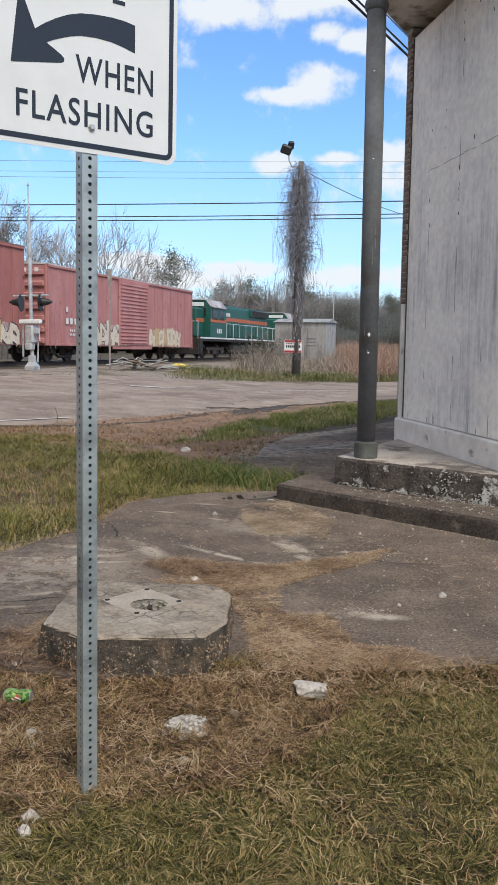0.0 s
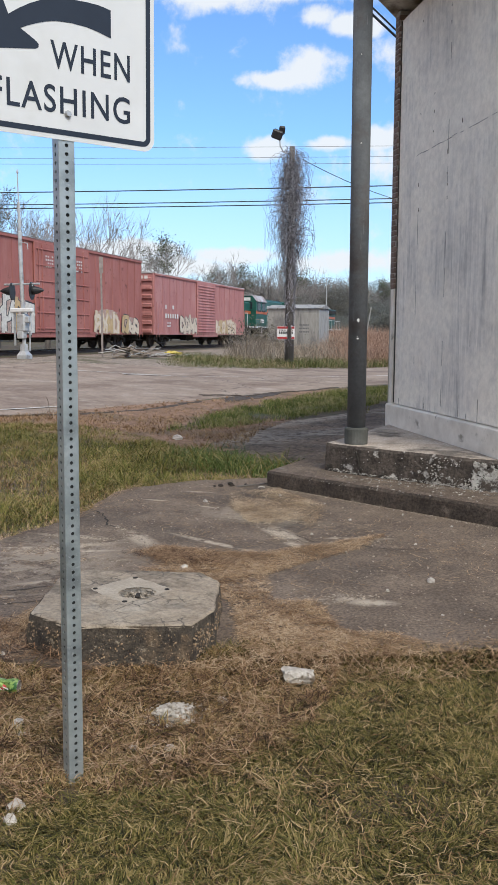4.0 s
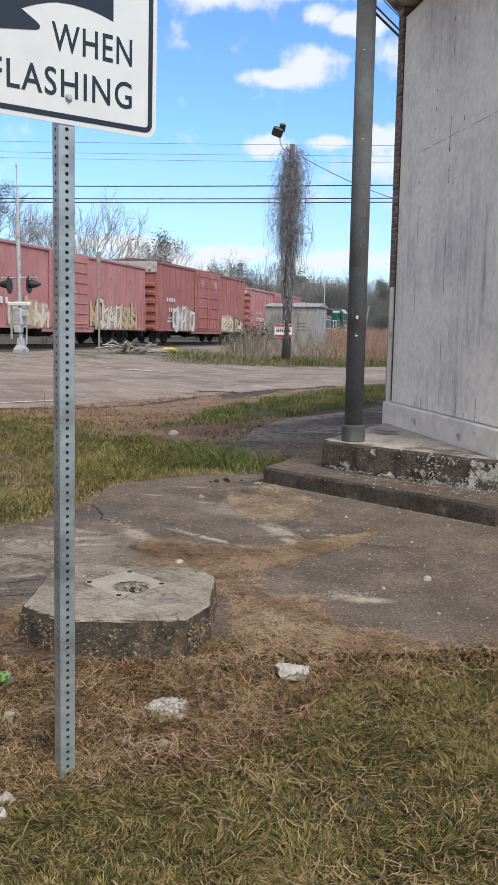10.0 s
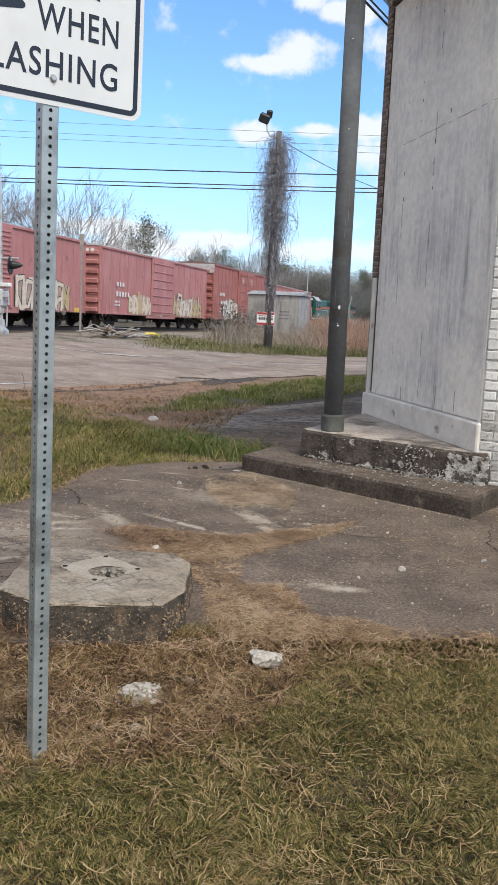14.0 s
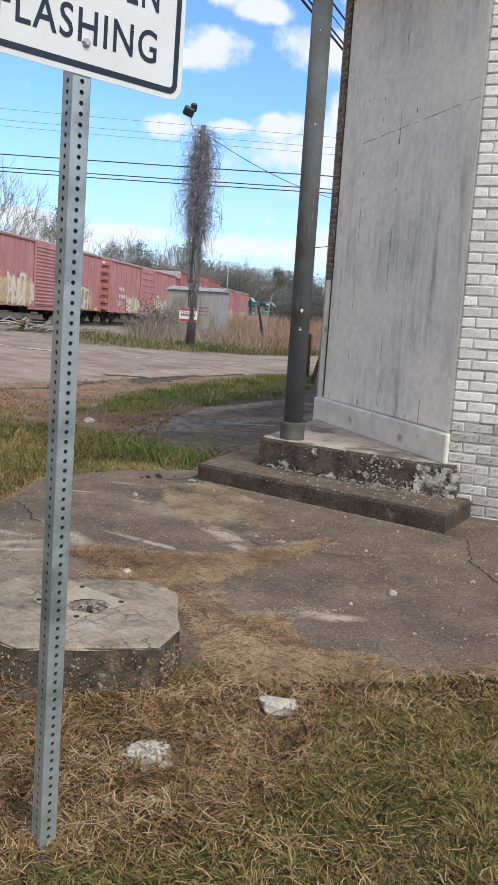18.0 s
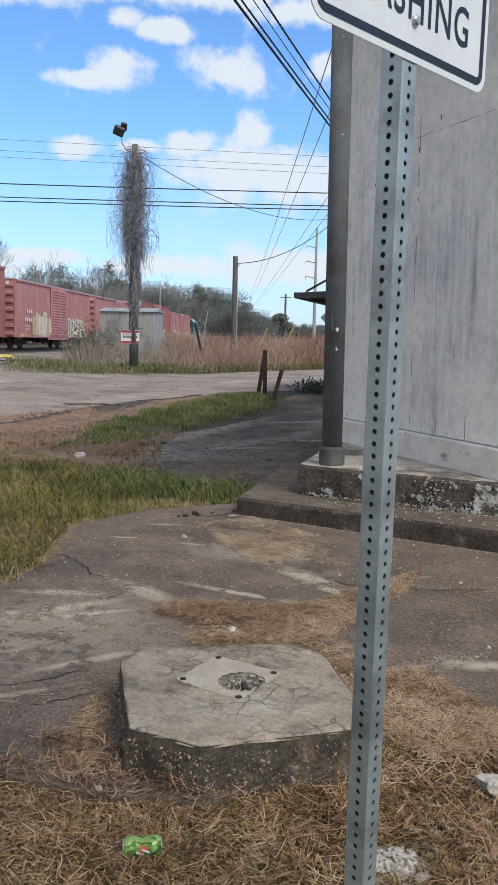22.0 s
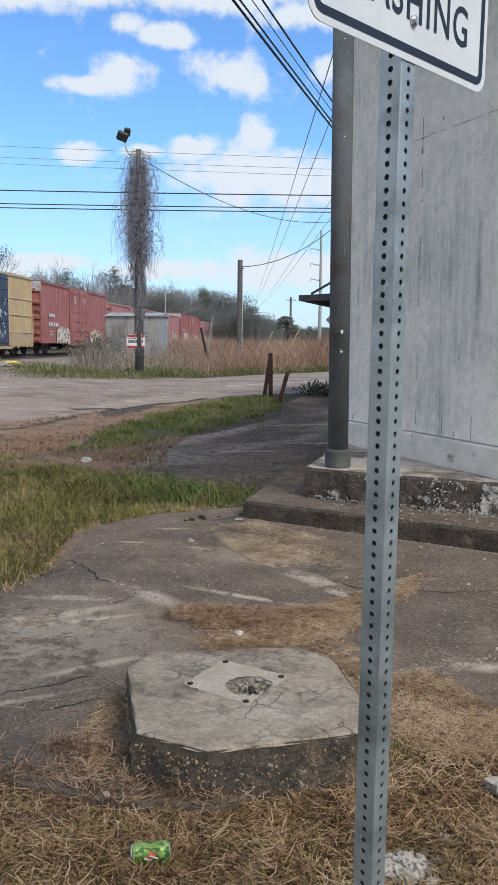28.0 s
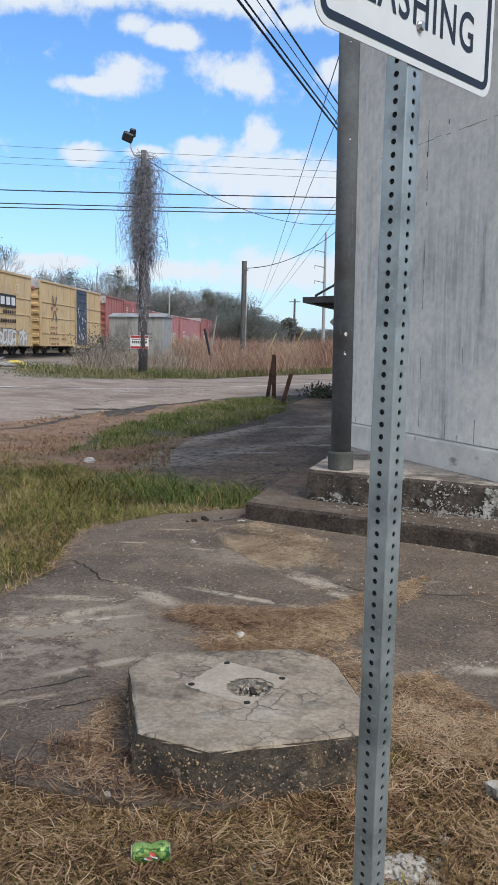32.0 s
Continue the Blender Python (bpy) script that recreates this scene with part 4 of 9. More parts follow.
# trim round the panel
for sx, wd in ((0.045, 0.09), (CHL - 0.03, 0.05)):
    top_z = 1.965 if sx < 1 else 4.72
    part("jamb", Shape().box((sx, 0.045, (0.70 + top_z) / 2), (wd, 0.11, top_z - 0.70), 0.008), white_base if sx < 1 else panel_paint, building, "narrow painted jamb beside the panel", at=chamfer(0, 0))
# solid strips, with the shadow of the panel's edge gaps put into their colour
dark_strip = material("dark_strip", (0.03, 0.028, 0.026), (0.07, 0.065, 0.06), 9, 0.8, 0.1)
part("jamb_gap", Shape().box((0.098, 0.035, 2.72), (0.014, 0.05, 3.96), 0.002), dark_strip, building, "dark strip painted as a shadow gap", at=chamfer(0, 0))
part("jamb_gap", Shape().box((CHL - 0.062, 0.03, 2.72), (0.012, 0.05, 3.96), 0.002), dark_strip, building, "dark strip painted as a shadow gap", at=chamfer(0, 0))
part("plinth", Shape().box((CHL / 2, 0.09, (PLAT - 0.1 + 0.725) / 2), (CHL + 0.03, 0.26, 0.825 - PLAT), 0.012), white_base, building, "chipped white painted base", at=chamfer(0, 0))
part("backing_wall", Shape().prism([(LC.x + 0.08, LC.y + 0.14), (RC.x + 0.10, RC.y + 0.12), (8, 7.05), (8, 30), (-2.85, 30)][::1], 0.0, SOFFIT - 0.004), mortar, building)
# canopy over the entrance corner, and the flat roof
part("canopy", Shape().prism([(-3.02, 6.82), (8.2, 6.82), (8.2, 30.2), (-3.02, 30.2)], SOFFIT, SOFFIT + 0.34), soffit_paint, building, "stained plaster soffit")
part("roof", Shape().prism([(-3.10, 6.74), (8.3, 6.74), (8.3, 30.3), (-3.10, 30.3)], SOFFIT + 0.344, SOFFIT + 0.46), roof_felt, building)
for (a, b) in (((-2.9, 7.2), (-1.5, 8.0)), ((-2.95, 7.9), (-2.2, 8.1))):
    d = Vector((b[0] - a[0], b[1] - a[1]))
    part("soffit_joint", Shape().box(((a[0] + b[0]) / 2, (a[1] + b[1]) / 2, SOFFIT - 0.003), (d.length, 0.02, 0.006), 0, Matrix.Rotation(math.atan2(d.y, d.x), 3, "Z")), seam, building)

# ---- column, platform, step ----
column = thing("canopy_column", "dark grey painted steel pipe column standing on the platform", "column", pose(-2.66, 7.21, PLAT, 0, -0.42, 0))
part("shaft", Shape().lathe([(0.083, 0.10), (0.083, SOFFIT - PLAT)], 24), pipe_paint, column, "", True)
part("foot_collar", Shape().lathe([(0.104, 0.0), (0.106, 0.012), (0.106, 0.135), (0.100, 0.15), (0.084, 0.152)], 24), material("collar_paint", (0.058, 0.060, 0.053), (0.105, 0.106, 0.096), 6, 0.85, 0.2, stain=(0.14, 0.14, 0.13), stain_scale=7, stain_lo=0.58, stain_hi=0.7), column, "wider green-grey iron foot collar")
part("collar", Shape().lathe([(0.083, 3.86), (0.098, 3.875), (0.104, 3.91), (0.098, 3.945), (0.083, 3.96)], 24), pipe_paint, column, "raised iron ring")
scratch = material("bare_scratch", (0.55, 0.55, 0.52), (0.75, 0.74, 0.7), 30, 0.7, 0.2)
r = random.Random(19)
for a, z, w in ((291, 1.11, 0.016), (294, 1.10, 0.009), (290, 0.95, 0.011), (289, 0.965, 0.006), (286, 3.35, 0.008), (292, 2.62, 0.007)):
    ring = [(radians(a) + w * math.cos(6.2832 * i / 9) * r.uniform(0.5, 1.3) / 0.0835, z + w * math.sin(6.2832 * i / 9) * r.uniform(0.4, 1.1)) for i in range(9)]
    part("paint_chip", Shape().add([(0.0842 * math.cos(q), 0.0842 * math.sin(q), h) for q, h in ring], [tuple(range(9))]), scratch, column, "bare pale chip in the paint")
# long rubbed lines on the shaft
rubbed = material("rubbed_paint", (0.15, 0.152, 0.155), (0.23, 0.232, 0.235), 20, 0.85, 0.1)
for k in range(9):
    a, z, h = radians(r.choice((252, 256, 262, 316, 318, 300)) + r.uniform(-3, 3)), r.uniform(0.8, 4.0), r.uniform(0.06, 0.25)
    w = r.uniform(0.0012, 0.003) / 0.083
    part("rubbed_line", Shape().add([(0.0841 * math.cos(a + e), 0.0841 * math.sin(a + e), z + f * h) for e, f in ((-w, 0), (w, 0), (w * 0.5, 1), (-w * 0.5, 1))], [(0, 1, 2, 3)]), rubbed, column, "pale rubbed line in the paint")
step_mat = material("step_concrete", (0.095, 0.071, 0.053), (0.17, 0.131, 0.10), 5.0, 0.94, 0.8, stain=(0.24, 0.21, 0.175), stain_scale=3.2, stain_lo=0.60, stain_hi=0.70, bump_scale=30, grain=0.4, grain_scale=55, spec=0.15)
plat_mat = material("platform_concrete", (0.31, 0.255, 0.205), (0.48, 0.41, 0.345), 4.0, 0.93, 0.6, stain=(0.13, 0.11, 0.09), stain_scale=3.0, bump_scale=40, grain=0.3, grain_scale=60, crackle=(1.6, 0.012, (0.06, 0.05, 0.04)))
# riser tones far darker than the platform top
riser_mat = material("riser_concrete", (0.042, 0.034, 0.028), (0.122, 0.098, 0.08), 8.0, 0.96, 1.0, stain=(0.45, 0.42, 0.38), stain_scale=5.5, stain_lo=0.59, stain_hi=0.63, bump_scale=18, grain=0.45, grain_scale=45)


def rough_slab(poly, z0, z1, seed, jit):
    """A slab with worn, uneven edges: a top, a soft arris and a rough face."""
    rr = random.Random(seed)
    pts = []
    for (x0, y0), (x1, y1) in zip(poly, poly[1:] + poly[:1]):
        k = max(1, int(math.hypot(x1 - x0, y1 - y0) / 0.07))
        pts += [(x0 + (x1 - x0) * i / k, y0 + (y1 - y0) * i / k) for i in range(k)]
    cx, cy = sum(p[0] for p in pts) / len(pts), sum(p[1] for p in pts) / len(pts)

    def ring(inset, z, j):
        out = []
        for x, y in pts:
            d = Vector((x - cx, y - cy)).normalized()
            q = inset + rr.uniform(-j, j)
            out.append((x - d.x * q, y - d.y * q, z + rr.uniform(-j, j) * 0.5))
        return out

    m = len(pts)
    rows = [ring(0.0, z0, jit), ring(0.0, z0 + (z1 - z0) * 0.5, jit), ring(0.0, z1 - 0.022, jit * 0.8), ring(0.018, z1, jit * 0.5)]
    side = Shape().add([p for q in rows for p in q], [(i * m + k, i * m + (k + 1) % m, (i + 1) * m + (k + 1) % m, (i + 1) * m + k) for i in range(3) for k in range(m)])
    top = Shape().add(rows[3], [tuple(range(m))])
    return side, top


platform = thing("entrance_platform", "worn concrete platform with a crumbling front below the entrance", "platform", kind="structure")
side, top = rough_slab([(-2.92, 7.12), (-2.53, 6.98), (-1.97, 6.89), (-1.52, 6.81), (-1.25, 6.79), (-1.16, 6.90), (-2.82, 9.1), (-2.92, 9.05)], 0.10, PLAT, 2, 0.012)
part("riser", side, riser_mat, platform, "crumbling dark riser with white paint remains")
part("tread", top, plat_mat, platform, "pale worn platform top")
s = Shape()
r = random.Random(14)
for k in range(420):
    x = -2.9 + 1.75 * r.random() ** 0.75
    q = 0.002 + 0.008 * r.random() ** 3
    away = r.random() ** 3 * 0.45
    s.box((x, 6.95 - 0.10 * (x + 2.9) - away - 0.05, 0.249 + q * 0.2), (q * r.uniform(1.0, 2.4), q * r.uniform(0.8, 1.6), q * 0.7), q * 0.2, Euler((r.uniform(-0.4, 0.4), r.uniform(-0.4, 0.4), r.uniform(0, 3))).to_matrix())
tagged(part("paint_flake", s, material("paint_flake", (0.20, 0.18, 0.155), (0.50, 0.47, 0.43), 20, 0.9, 0.3, island=True), platform, "fallen flakes of white paint"), kind="stuff")
lower_step = thing("lower_step", "dark weathered concrete step round the entrance corner", "step", kind="structure")
side, top = rough_slab([(-3.355, 6.80), (-1.17, 6.20), (-1.06, 6.84), (-1.3, 7.05), (-2.8, 7.4), (-2.9, 9.75), (-3.42, 9.85)], 0.02, 0.247, 5, 0.007)
# face tones set darker than the step's tread
part("riser", side, material("step_face", (0.042, 0.032, 0.025), (0.096, 0.074, 0.058), 6.0, 0.95, 0.9, stain=(0.17, 0.14, 0.11), stain_scale=5, stain_lo=0.6, stain_hi=0.7, bump_scale=30, grain=0.45, grain_scale=50), lower_step, "step face darker than the tread")
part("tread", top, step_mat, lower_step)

def riser_y(x):
    return float(np.interp(x, (-2.92, -2.53, -1.97, -1.52, -1.25), (7.12, 6.98, 6.89, 6.81, 6.79)))


# flaking white paint and plaster left on the riser: a ragged line along its foot, thickest towards the street wall
r = random.Random(41)
flake = MATS["paint_flake"]
plaster = material("old_plaster", (0.30, 0.28, 0.25), (0.66, 0.63, 0.575), 22, 0.95, 0.9, stain=(0.10, 0.082, 0.068), stain_scale=16, stain_lo=0.50, stain_hi=0.60, bump_scale=34)


def flakes(count, x0, x1, z0, z1, big, seed, power=1.0):
    rr, s = random.Random(seed), Shape()
    for k in range(count):
        x, z = rr.uniform(x0, x1), z0 + (z1 - z0) * rr.random() ** power
        q = big * (0.25 + 0.75 * rr.random() ** 2)
        n = rr.randint(8, 12)
        ring = [(x + q * 1.4 * math.cos(6.2832 * i / n) * rr.uniform(0.4, 1.3), z + q * math.sin(6.2832 * i / n) * rr.uniform(0.4, 1.3)) for i in range(n)]
        d = riser_y(x) - 0.0125 - rr.uniform(0, 0.004)
        s.add([(a, d, b) for a, b in ring] + [(a, d + 0.035, b) for a, b in ring], [tuple(range(n))[::-1]] + [(i, (i + 1) % n, n + (i + 1) % n, n + i) for i in range(n)])
    return s


for args in ((260, -2.88, -1.30, 0.250, 0.272, 0.008, 1), (90, -1.90, -1.76, 0.25, 0.42, 0.010, 2, 2.0), (80, -1.74, -1.5, 0.25, 0.33, 0.010, 3, 1.6), (60, -2.9, -1.9, 0.27, 0.47, 0.004, 4), (40, -1.92, -1.60, 0.42, 0.48, 0.006, 5)):
    tagged(part("paint_remains", flakes(*args), flake, platform, "flaking white paint left on the riser"), kind="stuff")
tagged(part("plaster_patch", flakes(420, -1.50, -1.18, 0.25, 0.47, 0.020, 6), plaster, platform, "rough remains of white plaster"), kind="stuff")
# a round drain mouth, and near-black blocks painted as the shade of riser chips
part("drain_mouth", Shape().lathe([(0.028, -0.01), (0.034, 0.0), (0.034, 0.02)], 14, (-1.975, riser_y(-1.975) - 0.012, 0.365), Matrix.Rotation(radians(90), 3, "X")), riser_mat, platform, "round blocked drain mouth")
for x, z, w, h in ((-2.86, 0.29, 0.05, 0.035), (-2.55, 0.38, 0.008, 0.16), (-2.52, 0.30, 0.03, 0.03), (-2.32, 0.27, 0.05, 0.02)):
    part("chip_hole", Shape().box((x, riser_y(x) - 0.008, z), (w, 0.02, h), 0.004, Matrix.Rotation(radians(-18), 3, "Y")), crack_dark, platform, "dark block painted as a broken-out chip")
# grit and dust lying on the apron: thin pale streaks, a line along the step, single grains
grit_mat = material("pale_grit", (0.20, 0.16, 0.122), (0.33, 0.275, 0.215), 30, 0.95, 0.2, island=True)
STREAKS = [((-3.85, 4.06), (-3.42, 4.52), 0.04, 620), ((-3.9, 4.5), (-3.45, 4.62), 0.03, 360), ((-3.5, 4.0), (-3.05, 4.25), 0.025, 260), ((-3.72, 4.95), (-3.45, 4.83), 0.02, 160), ((-3.45, 4.78), (-3.15, 4.62), 0.04, 180), ((-2.62, 5.42), (-2.28, 5.14), 0.05, 280), ((-1.86, 3.94), (-1.45, 4.3), 0.06, 260),
           ((-1.6, 4.22), (-1.48, 4.24), 0.04, 88), ((-3.3, 5.9), (-2.55, 5.75), 0.12, 200), ((-3.8, 6.26), (-3.68, 6.3), 0.02, 32), ((-3.95, 5.8), (-3.85, 5.84), 0.02, 30), ((-3.33, 6.77), (-1.2, 6.17), 0.014, 520),
           ((-4.3, 6.1), (-3.5, 7.1), 0.05, 80), ((-1.75, 2.5), (-1.55, 2.42), 0.13, 280), ((-1.9, 5.3), (-1.7, 5.5), 0.05, 64), ((-3.05, 5.55), (-2.7, 5.6), 0.05, 80), ((-1.7, 4.55), (-1.3, 4.8), 0.02, 30),
           ((-1.2, 6.55), (-0.4, 6.75), 0.10, 200)]
for (x0, y0), (x1, y1), spread, count in STREAKS:
    s = Shape()
    for k in range(count):
        f = r.random()
        x, y = x0 + (x1 - x0) * f + r.gauss(0, spread * 1.3), y0 + (y1 - y0) * f + r.gauss(0, spread) * r.random()
        q = 0.0016 + 0.0045 * r.random() ** 4
        z = pad_z(x, y) if 2.76 < y < 8 else (0.004 if y < 3 else gz(x, y) + 0.014)
        a, ln = r.uniform(0, 3.14), q * r.uniform(1, 3.5)
        c, d = math.cos(a), math.sin(a)
        s.add([(x + c * ln, y + d * ln, z + 0.001), (x - d * q, y + c * q, z + 0.002), (x - c * ln, y - d * ln, z + 0.001), (x + d * q, y - c * q, z + 0.001), (x, y, z + 0.003 + q * 0.5)], [(0, 1, 4), (1, 2, 4), (2, 3, 4), (3, 0, 4)])
    solid("pale_grit", s, grit_mat, "streak of pale dust and grit on the ground", "grit", kind="stuff")
s = Shape()
for k in range(4200):
    x, y, q = r.uniform(-4.2, 0.3), r.uniform(2.9, 6.7), 0.0017 + 0.004 * r.random() ** 3
    if not inside(PAD0, [x], [y])[0] or inside(OCT, [x], [y])[0]:
        continue
    s.box((x, y, pad_z(x, y) + q * 0.4), (q * 2.2, q * 1.7, q * 1.3), 0, Matrix.Rotation(r.uniform(0, 3), 3, "Z"))
solid("apron_grains", s, grit_mat, "scattered pale grains over the apron", "grit", kind="stuff")
# long crumbled lip where the asphalt ends
for i, (pts, w) in enumerate([([(-9.25, 11.3), (-9.0, 12.3), (-8.85, 13.1), (-9.0, 14.2), (-9.05, 15.2)], 0.22), ([(-9.8, 16.3), (-9.5, 16.9), (-9.0, 17.0)], 0.24), ([(-9.0, 17.0), (-9.0, 18.5), (-8.7, 19.5), (-8.5, 21.5)], 0.14), ([(-10.1, 9.6), (-9.6, 10.6), (-9.25, 11.3)], 0.12)]):
    rr = random.Random(60 + i)
    rows = []
    for (x0, y0), (x1, y1) in zip(pts, pts[1:]):
        k = max(2, int(math.hypot(x1 - x0, y1 - y0) / 0.12))
        for j in range(k):
            x, y = x0 + (x1 - x0) * j / k + rr.uniform(-0.05, 0.05), y0 + (y1 - y0) * j / k
            q = w * 0.4 * rr.uniform(0.3, 1.3)
            rows.append([(x - q, y, gz(x, y) + 0.020), (x - q * 0.3, y, gz(x, y) + 0.02 * rr.random() + 0.02), (x + q * 0.4, y, gz(x, y) + 0.019), (x + q, y, gz(x, y) - 0.005)])
    solid("asphalt_lip", Shape().add([p for q in rows for p in q], [(4 * a + b, 4 * a + b + 1, 4 * a + b + 5, 4 * a + b + 4) for a in range(len(rows) - 1) for b in range(3)]), chip, "dark crumbled lip along the asphalt edge", "road edge", kind="structure")

# ---- the sign and its post ----
galv = material("galvanised_steel", (0.32, 0.355, 0.35), (0.47, 0.505, 0.50), 14, 0.42, 0.06, metal=0.55, stain=(0.2, 0.22, 0.22), stain_scale=5, second=((0.46, 0.49, 0.49), 40, 0.56, 0.66))
# near-black core colour: the shade within the post is painted in
tube_shade = material("tube_inside", (0.02, 0.022, 0.022), (0.05, 0.052, 0.05), 9, 0.9, 0.0)
sign_white = material("sign_sheeting", (0.68, 0.675, 0.655), (0.76, 0.755, 0.735), 3.0, 0.45, 0.02, stain=(0.62, 0.61, 0.575), stain_scale=1.8, stain_lo=0.55, stain_hi=0.75)
sign_ink = material("sign_ink", (0.020, 0.028, 0.044), (0.026, 0.036, 0.055), 5, 0.55, 0.0, spec=0.25)
alu = material("sign_aluminium", (0.45, 0.45, 0.45), (0.55, 0.55, 0.55), 8, 0.45, 0.05, metal=0.8)
SIGN_TURN = 62.5
# local frame: x along the sign to its right edge, -y towards the viewer, z up
post_at = Matrix.Translation((-1.720, 2.103, 0)) @ Matrix.Rotation(radians(0.5), 4, Vector((0.3, 1, 0)).normalized()) @ pose(0, 0, 0, 0, 0, SIGN_TURN)
traffic_sign = thing("traffic_sign", "white rectangular left-turn sign with dark lettering on a perforated steel post", "sign", post_at)
HW, PITCH, HOLE = 0.0254, 0.0254, 0.0062


def perforated(cells, z0):
    """One wall of a square tube with a round hole every inch."""
    s = Shape()
    n = 8
    ang = [2 * math.pi * (k + 0.5) / n for k in range(n)]
    edge = HW - 0.0025
    for c in range(cells):
        zc = z0 + (c + 0.5) * PITCH
        inner = [(HOLE * math.cos(a), -HW, zc + HOLE * math.sin(a)) for a in ang]
        back = [(x, -HW + 0.003, z) for x, y, z in inner]
        outer = []
        for a in ang:
            ca, sa = math.cos(a), math.sin(a)
            q = min(edge / abs(ca), (PITCH / 2) / abs(sa))
            outer.append((q * ca, -HW, zc + q * sa))
        corners = [(edge, -HW, zc + PITCH / 2), (-edge, -HW, zc + PITCH / 2), (-edge, -HW, zc - PITCH / 2), (edge, -HW, zc - PITCH / 2)]
        fs = [(k, n + k, n + (k + 1) % n, (k + 1) % n) for k in range(n)] + [(k, (k + 1) % n, 2 * n + 4 + (k + 1) % n, 2 * n + 4 + k) for k in range(n)]
        fs += [(n + 0, 2 * n + 0, n + 1), (n + 2, 2 * n + 1, n + 3), (n + 4, 2 * n + 2, n + 5), (n + 6, 2 * n + 3, n + 7)]
        s.add(inner + outer + corners + back, fs)
    bm = bmesh.new()
    bm.from_mesh(s.data("cells"))
    bmesh.ops.remove_doubles(bm, verts=bm.verts[:], dist=0.00005)
    me = bpy.data.meshes.new("post_face")
    bm.to_mesh(me)
    bm.free()
    return me


CELLS, Z0 = 112, -0.17
for k in range(4):
    part("post_face", perforated(CELLS, Z0), galv, traffic_sign, "galvanised steel face with punched holes", at=pose(0, 0, 0, 0, 0, 90 * k))
s = Shape()
for k in range(4):
    a0 = radians(90 * k)
    arc = [(HW - 0.0025 + 0.0025 * math.cos(a0 + q), HW - 0.0025 + 0.0025 * math.sin(a0 + q)) for q in np.linspace(0, math.pi / 2, 4)]
    sx, sy = (1 if k in (0, 3) else -1), (1 if k in (0, 1) else -1)
    arc = [(sx * (HW - 0.0025) + 0.0025 * math.cos(a0 + q), sy * (HW - 0.0025) + 0.0025 * math.sin(a0 + q)) for q in np.linspace(0, math.pi / 2, 4)]
    s.add([(x, y, z) for z in (Z0, Z0 + CELLS * PITCH) for x, y in arc], [(i, i + 1, i + 5, i + 4) for i in range(3)])
part("post_edge", s, galv, traffic_sign, "", True)
part("tube_inside", Shape().box((0, 0, Z0 + CELLS * PITCH / 2), (0.040, 0.040, CELLS * PITCH), 0), tube_shade, traffic_sign, "dark core painted as the shaded tube inside")


def rounded(w, h, rad, n=8):
    out = []
    for cx, cz, a0 in ((w / 2 - rad, h / 2 - rad, 0), (-w / 2 + rad, h / 2 - rad, 90), (-w / 2 + rad, -h / 2 + rad, 180), (w / 2 - rad, -h / 2 + rad, 270)):
        out += [(cx + rad * math.cos(radians(a0 + 90 * i / n)), cz + rad * math.sin(radians(a0 + 90 * i / n))) for i in range(n + 1)]
    return out


def plate(outline, y0, y1):
    n = len(outline)
    return Shape().add([(x, y0, z) for x, z in outline] + [(x, y1, z) for x, z in outline], [tuple(range(n)), tuple(range(2 * n - 1, n - 1, -1))] + [(i, n + i, n + (i + 1) % n, (i + 1) % n) for i in range(n)])


def frame_band(w, h, rad, band, y):
    a, b = rounded(w, h, rad), rounded(w - 2 * band, h - 2 * band, max(0.004, rad - band))
    n = len(a)
    return Shape().add([(x, y, z) for x, z in a] + [(x, y, z) for x, z in b], [(i, (i + 1) % n, n + (i + 1) % n, n + i) for i in range(n)])


SW, SH = 0.61, 0.762
face = part("sign_plate", plate(rounded(SW, SH, 0.038), -0.0283, -0.0262), sign_white, traffic_sign, "white reflective sheeting", at=pose(-0.010, 0, 2.066 + SH / 2))
part("border", frame_band(SW - 0.028, SH - 0.028, 0.027, 0.0155, -0.0292), sign_ink, face, "dark border line")


def poly_part(name, pts, y, label):
    n = len(pts)
    part(name, Shape().add([(x, y, z) for x, z in pts], [tuple(range(n))]), sign_ink, face, label)


# curved arrow pointing to the lower left
CX, CZ = -0.014, 0.381
ARROW = [(0.143, 0.398), (0.105, 0.404), (0.065, 0.405), (0.015, 0.402), (-0.034, 0.395), (-0.075, 0.382), (-0.112, 0.364), (-0.145, 0.344), (-0.174, 0.323), (-0.212, 0.416), (-0.218, 0.420), (-0.222, 0.414),
         (-0.246, 0.222), (-0.243, 0.220), (-0.095, 0.244), (-0.087, 0.249), (-0.086, 0.258), (-0.096, 0.267), (-0.140, 0.292), (-0.118, 0.303), (-0.095, 0.313), (-0.065, 0.324), (-0.034, 0.332), (0.015, 0.336), (0.065, 0.334), (0.105, 0.327), (0.143, 0.317)]
poly_part("arrow", [(x - CX, z - CZ) for x, z in ARROW], -0.0292, "dark curved arrow to the left")


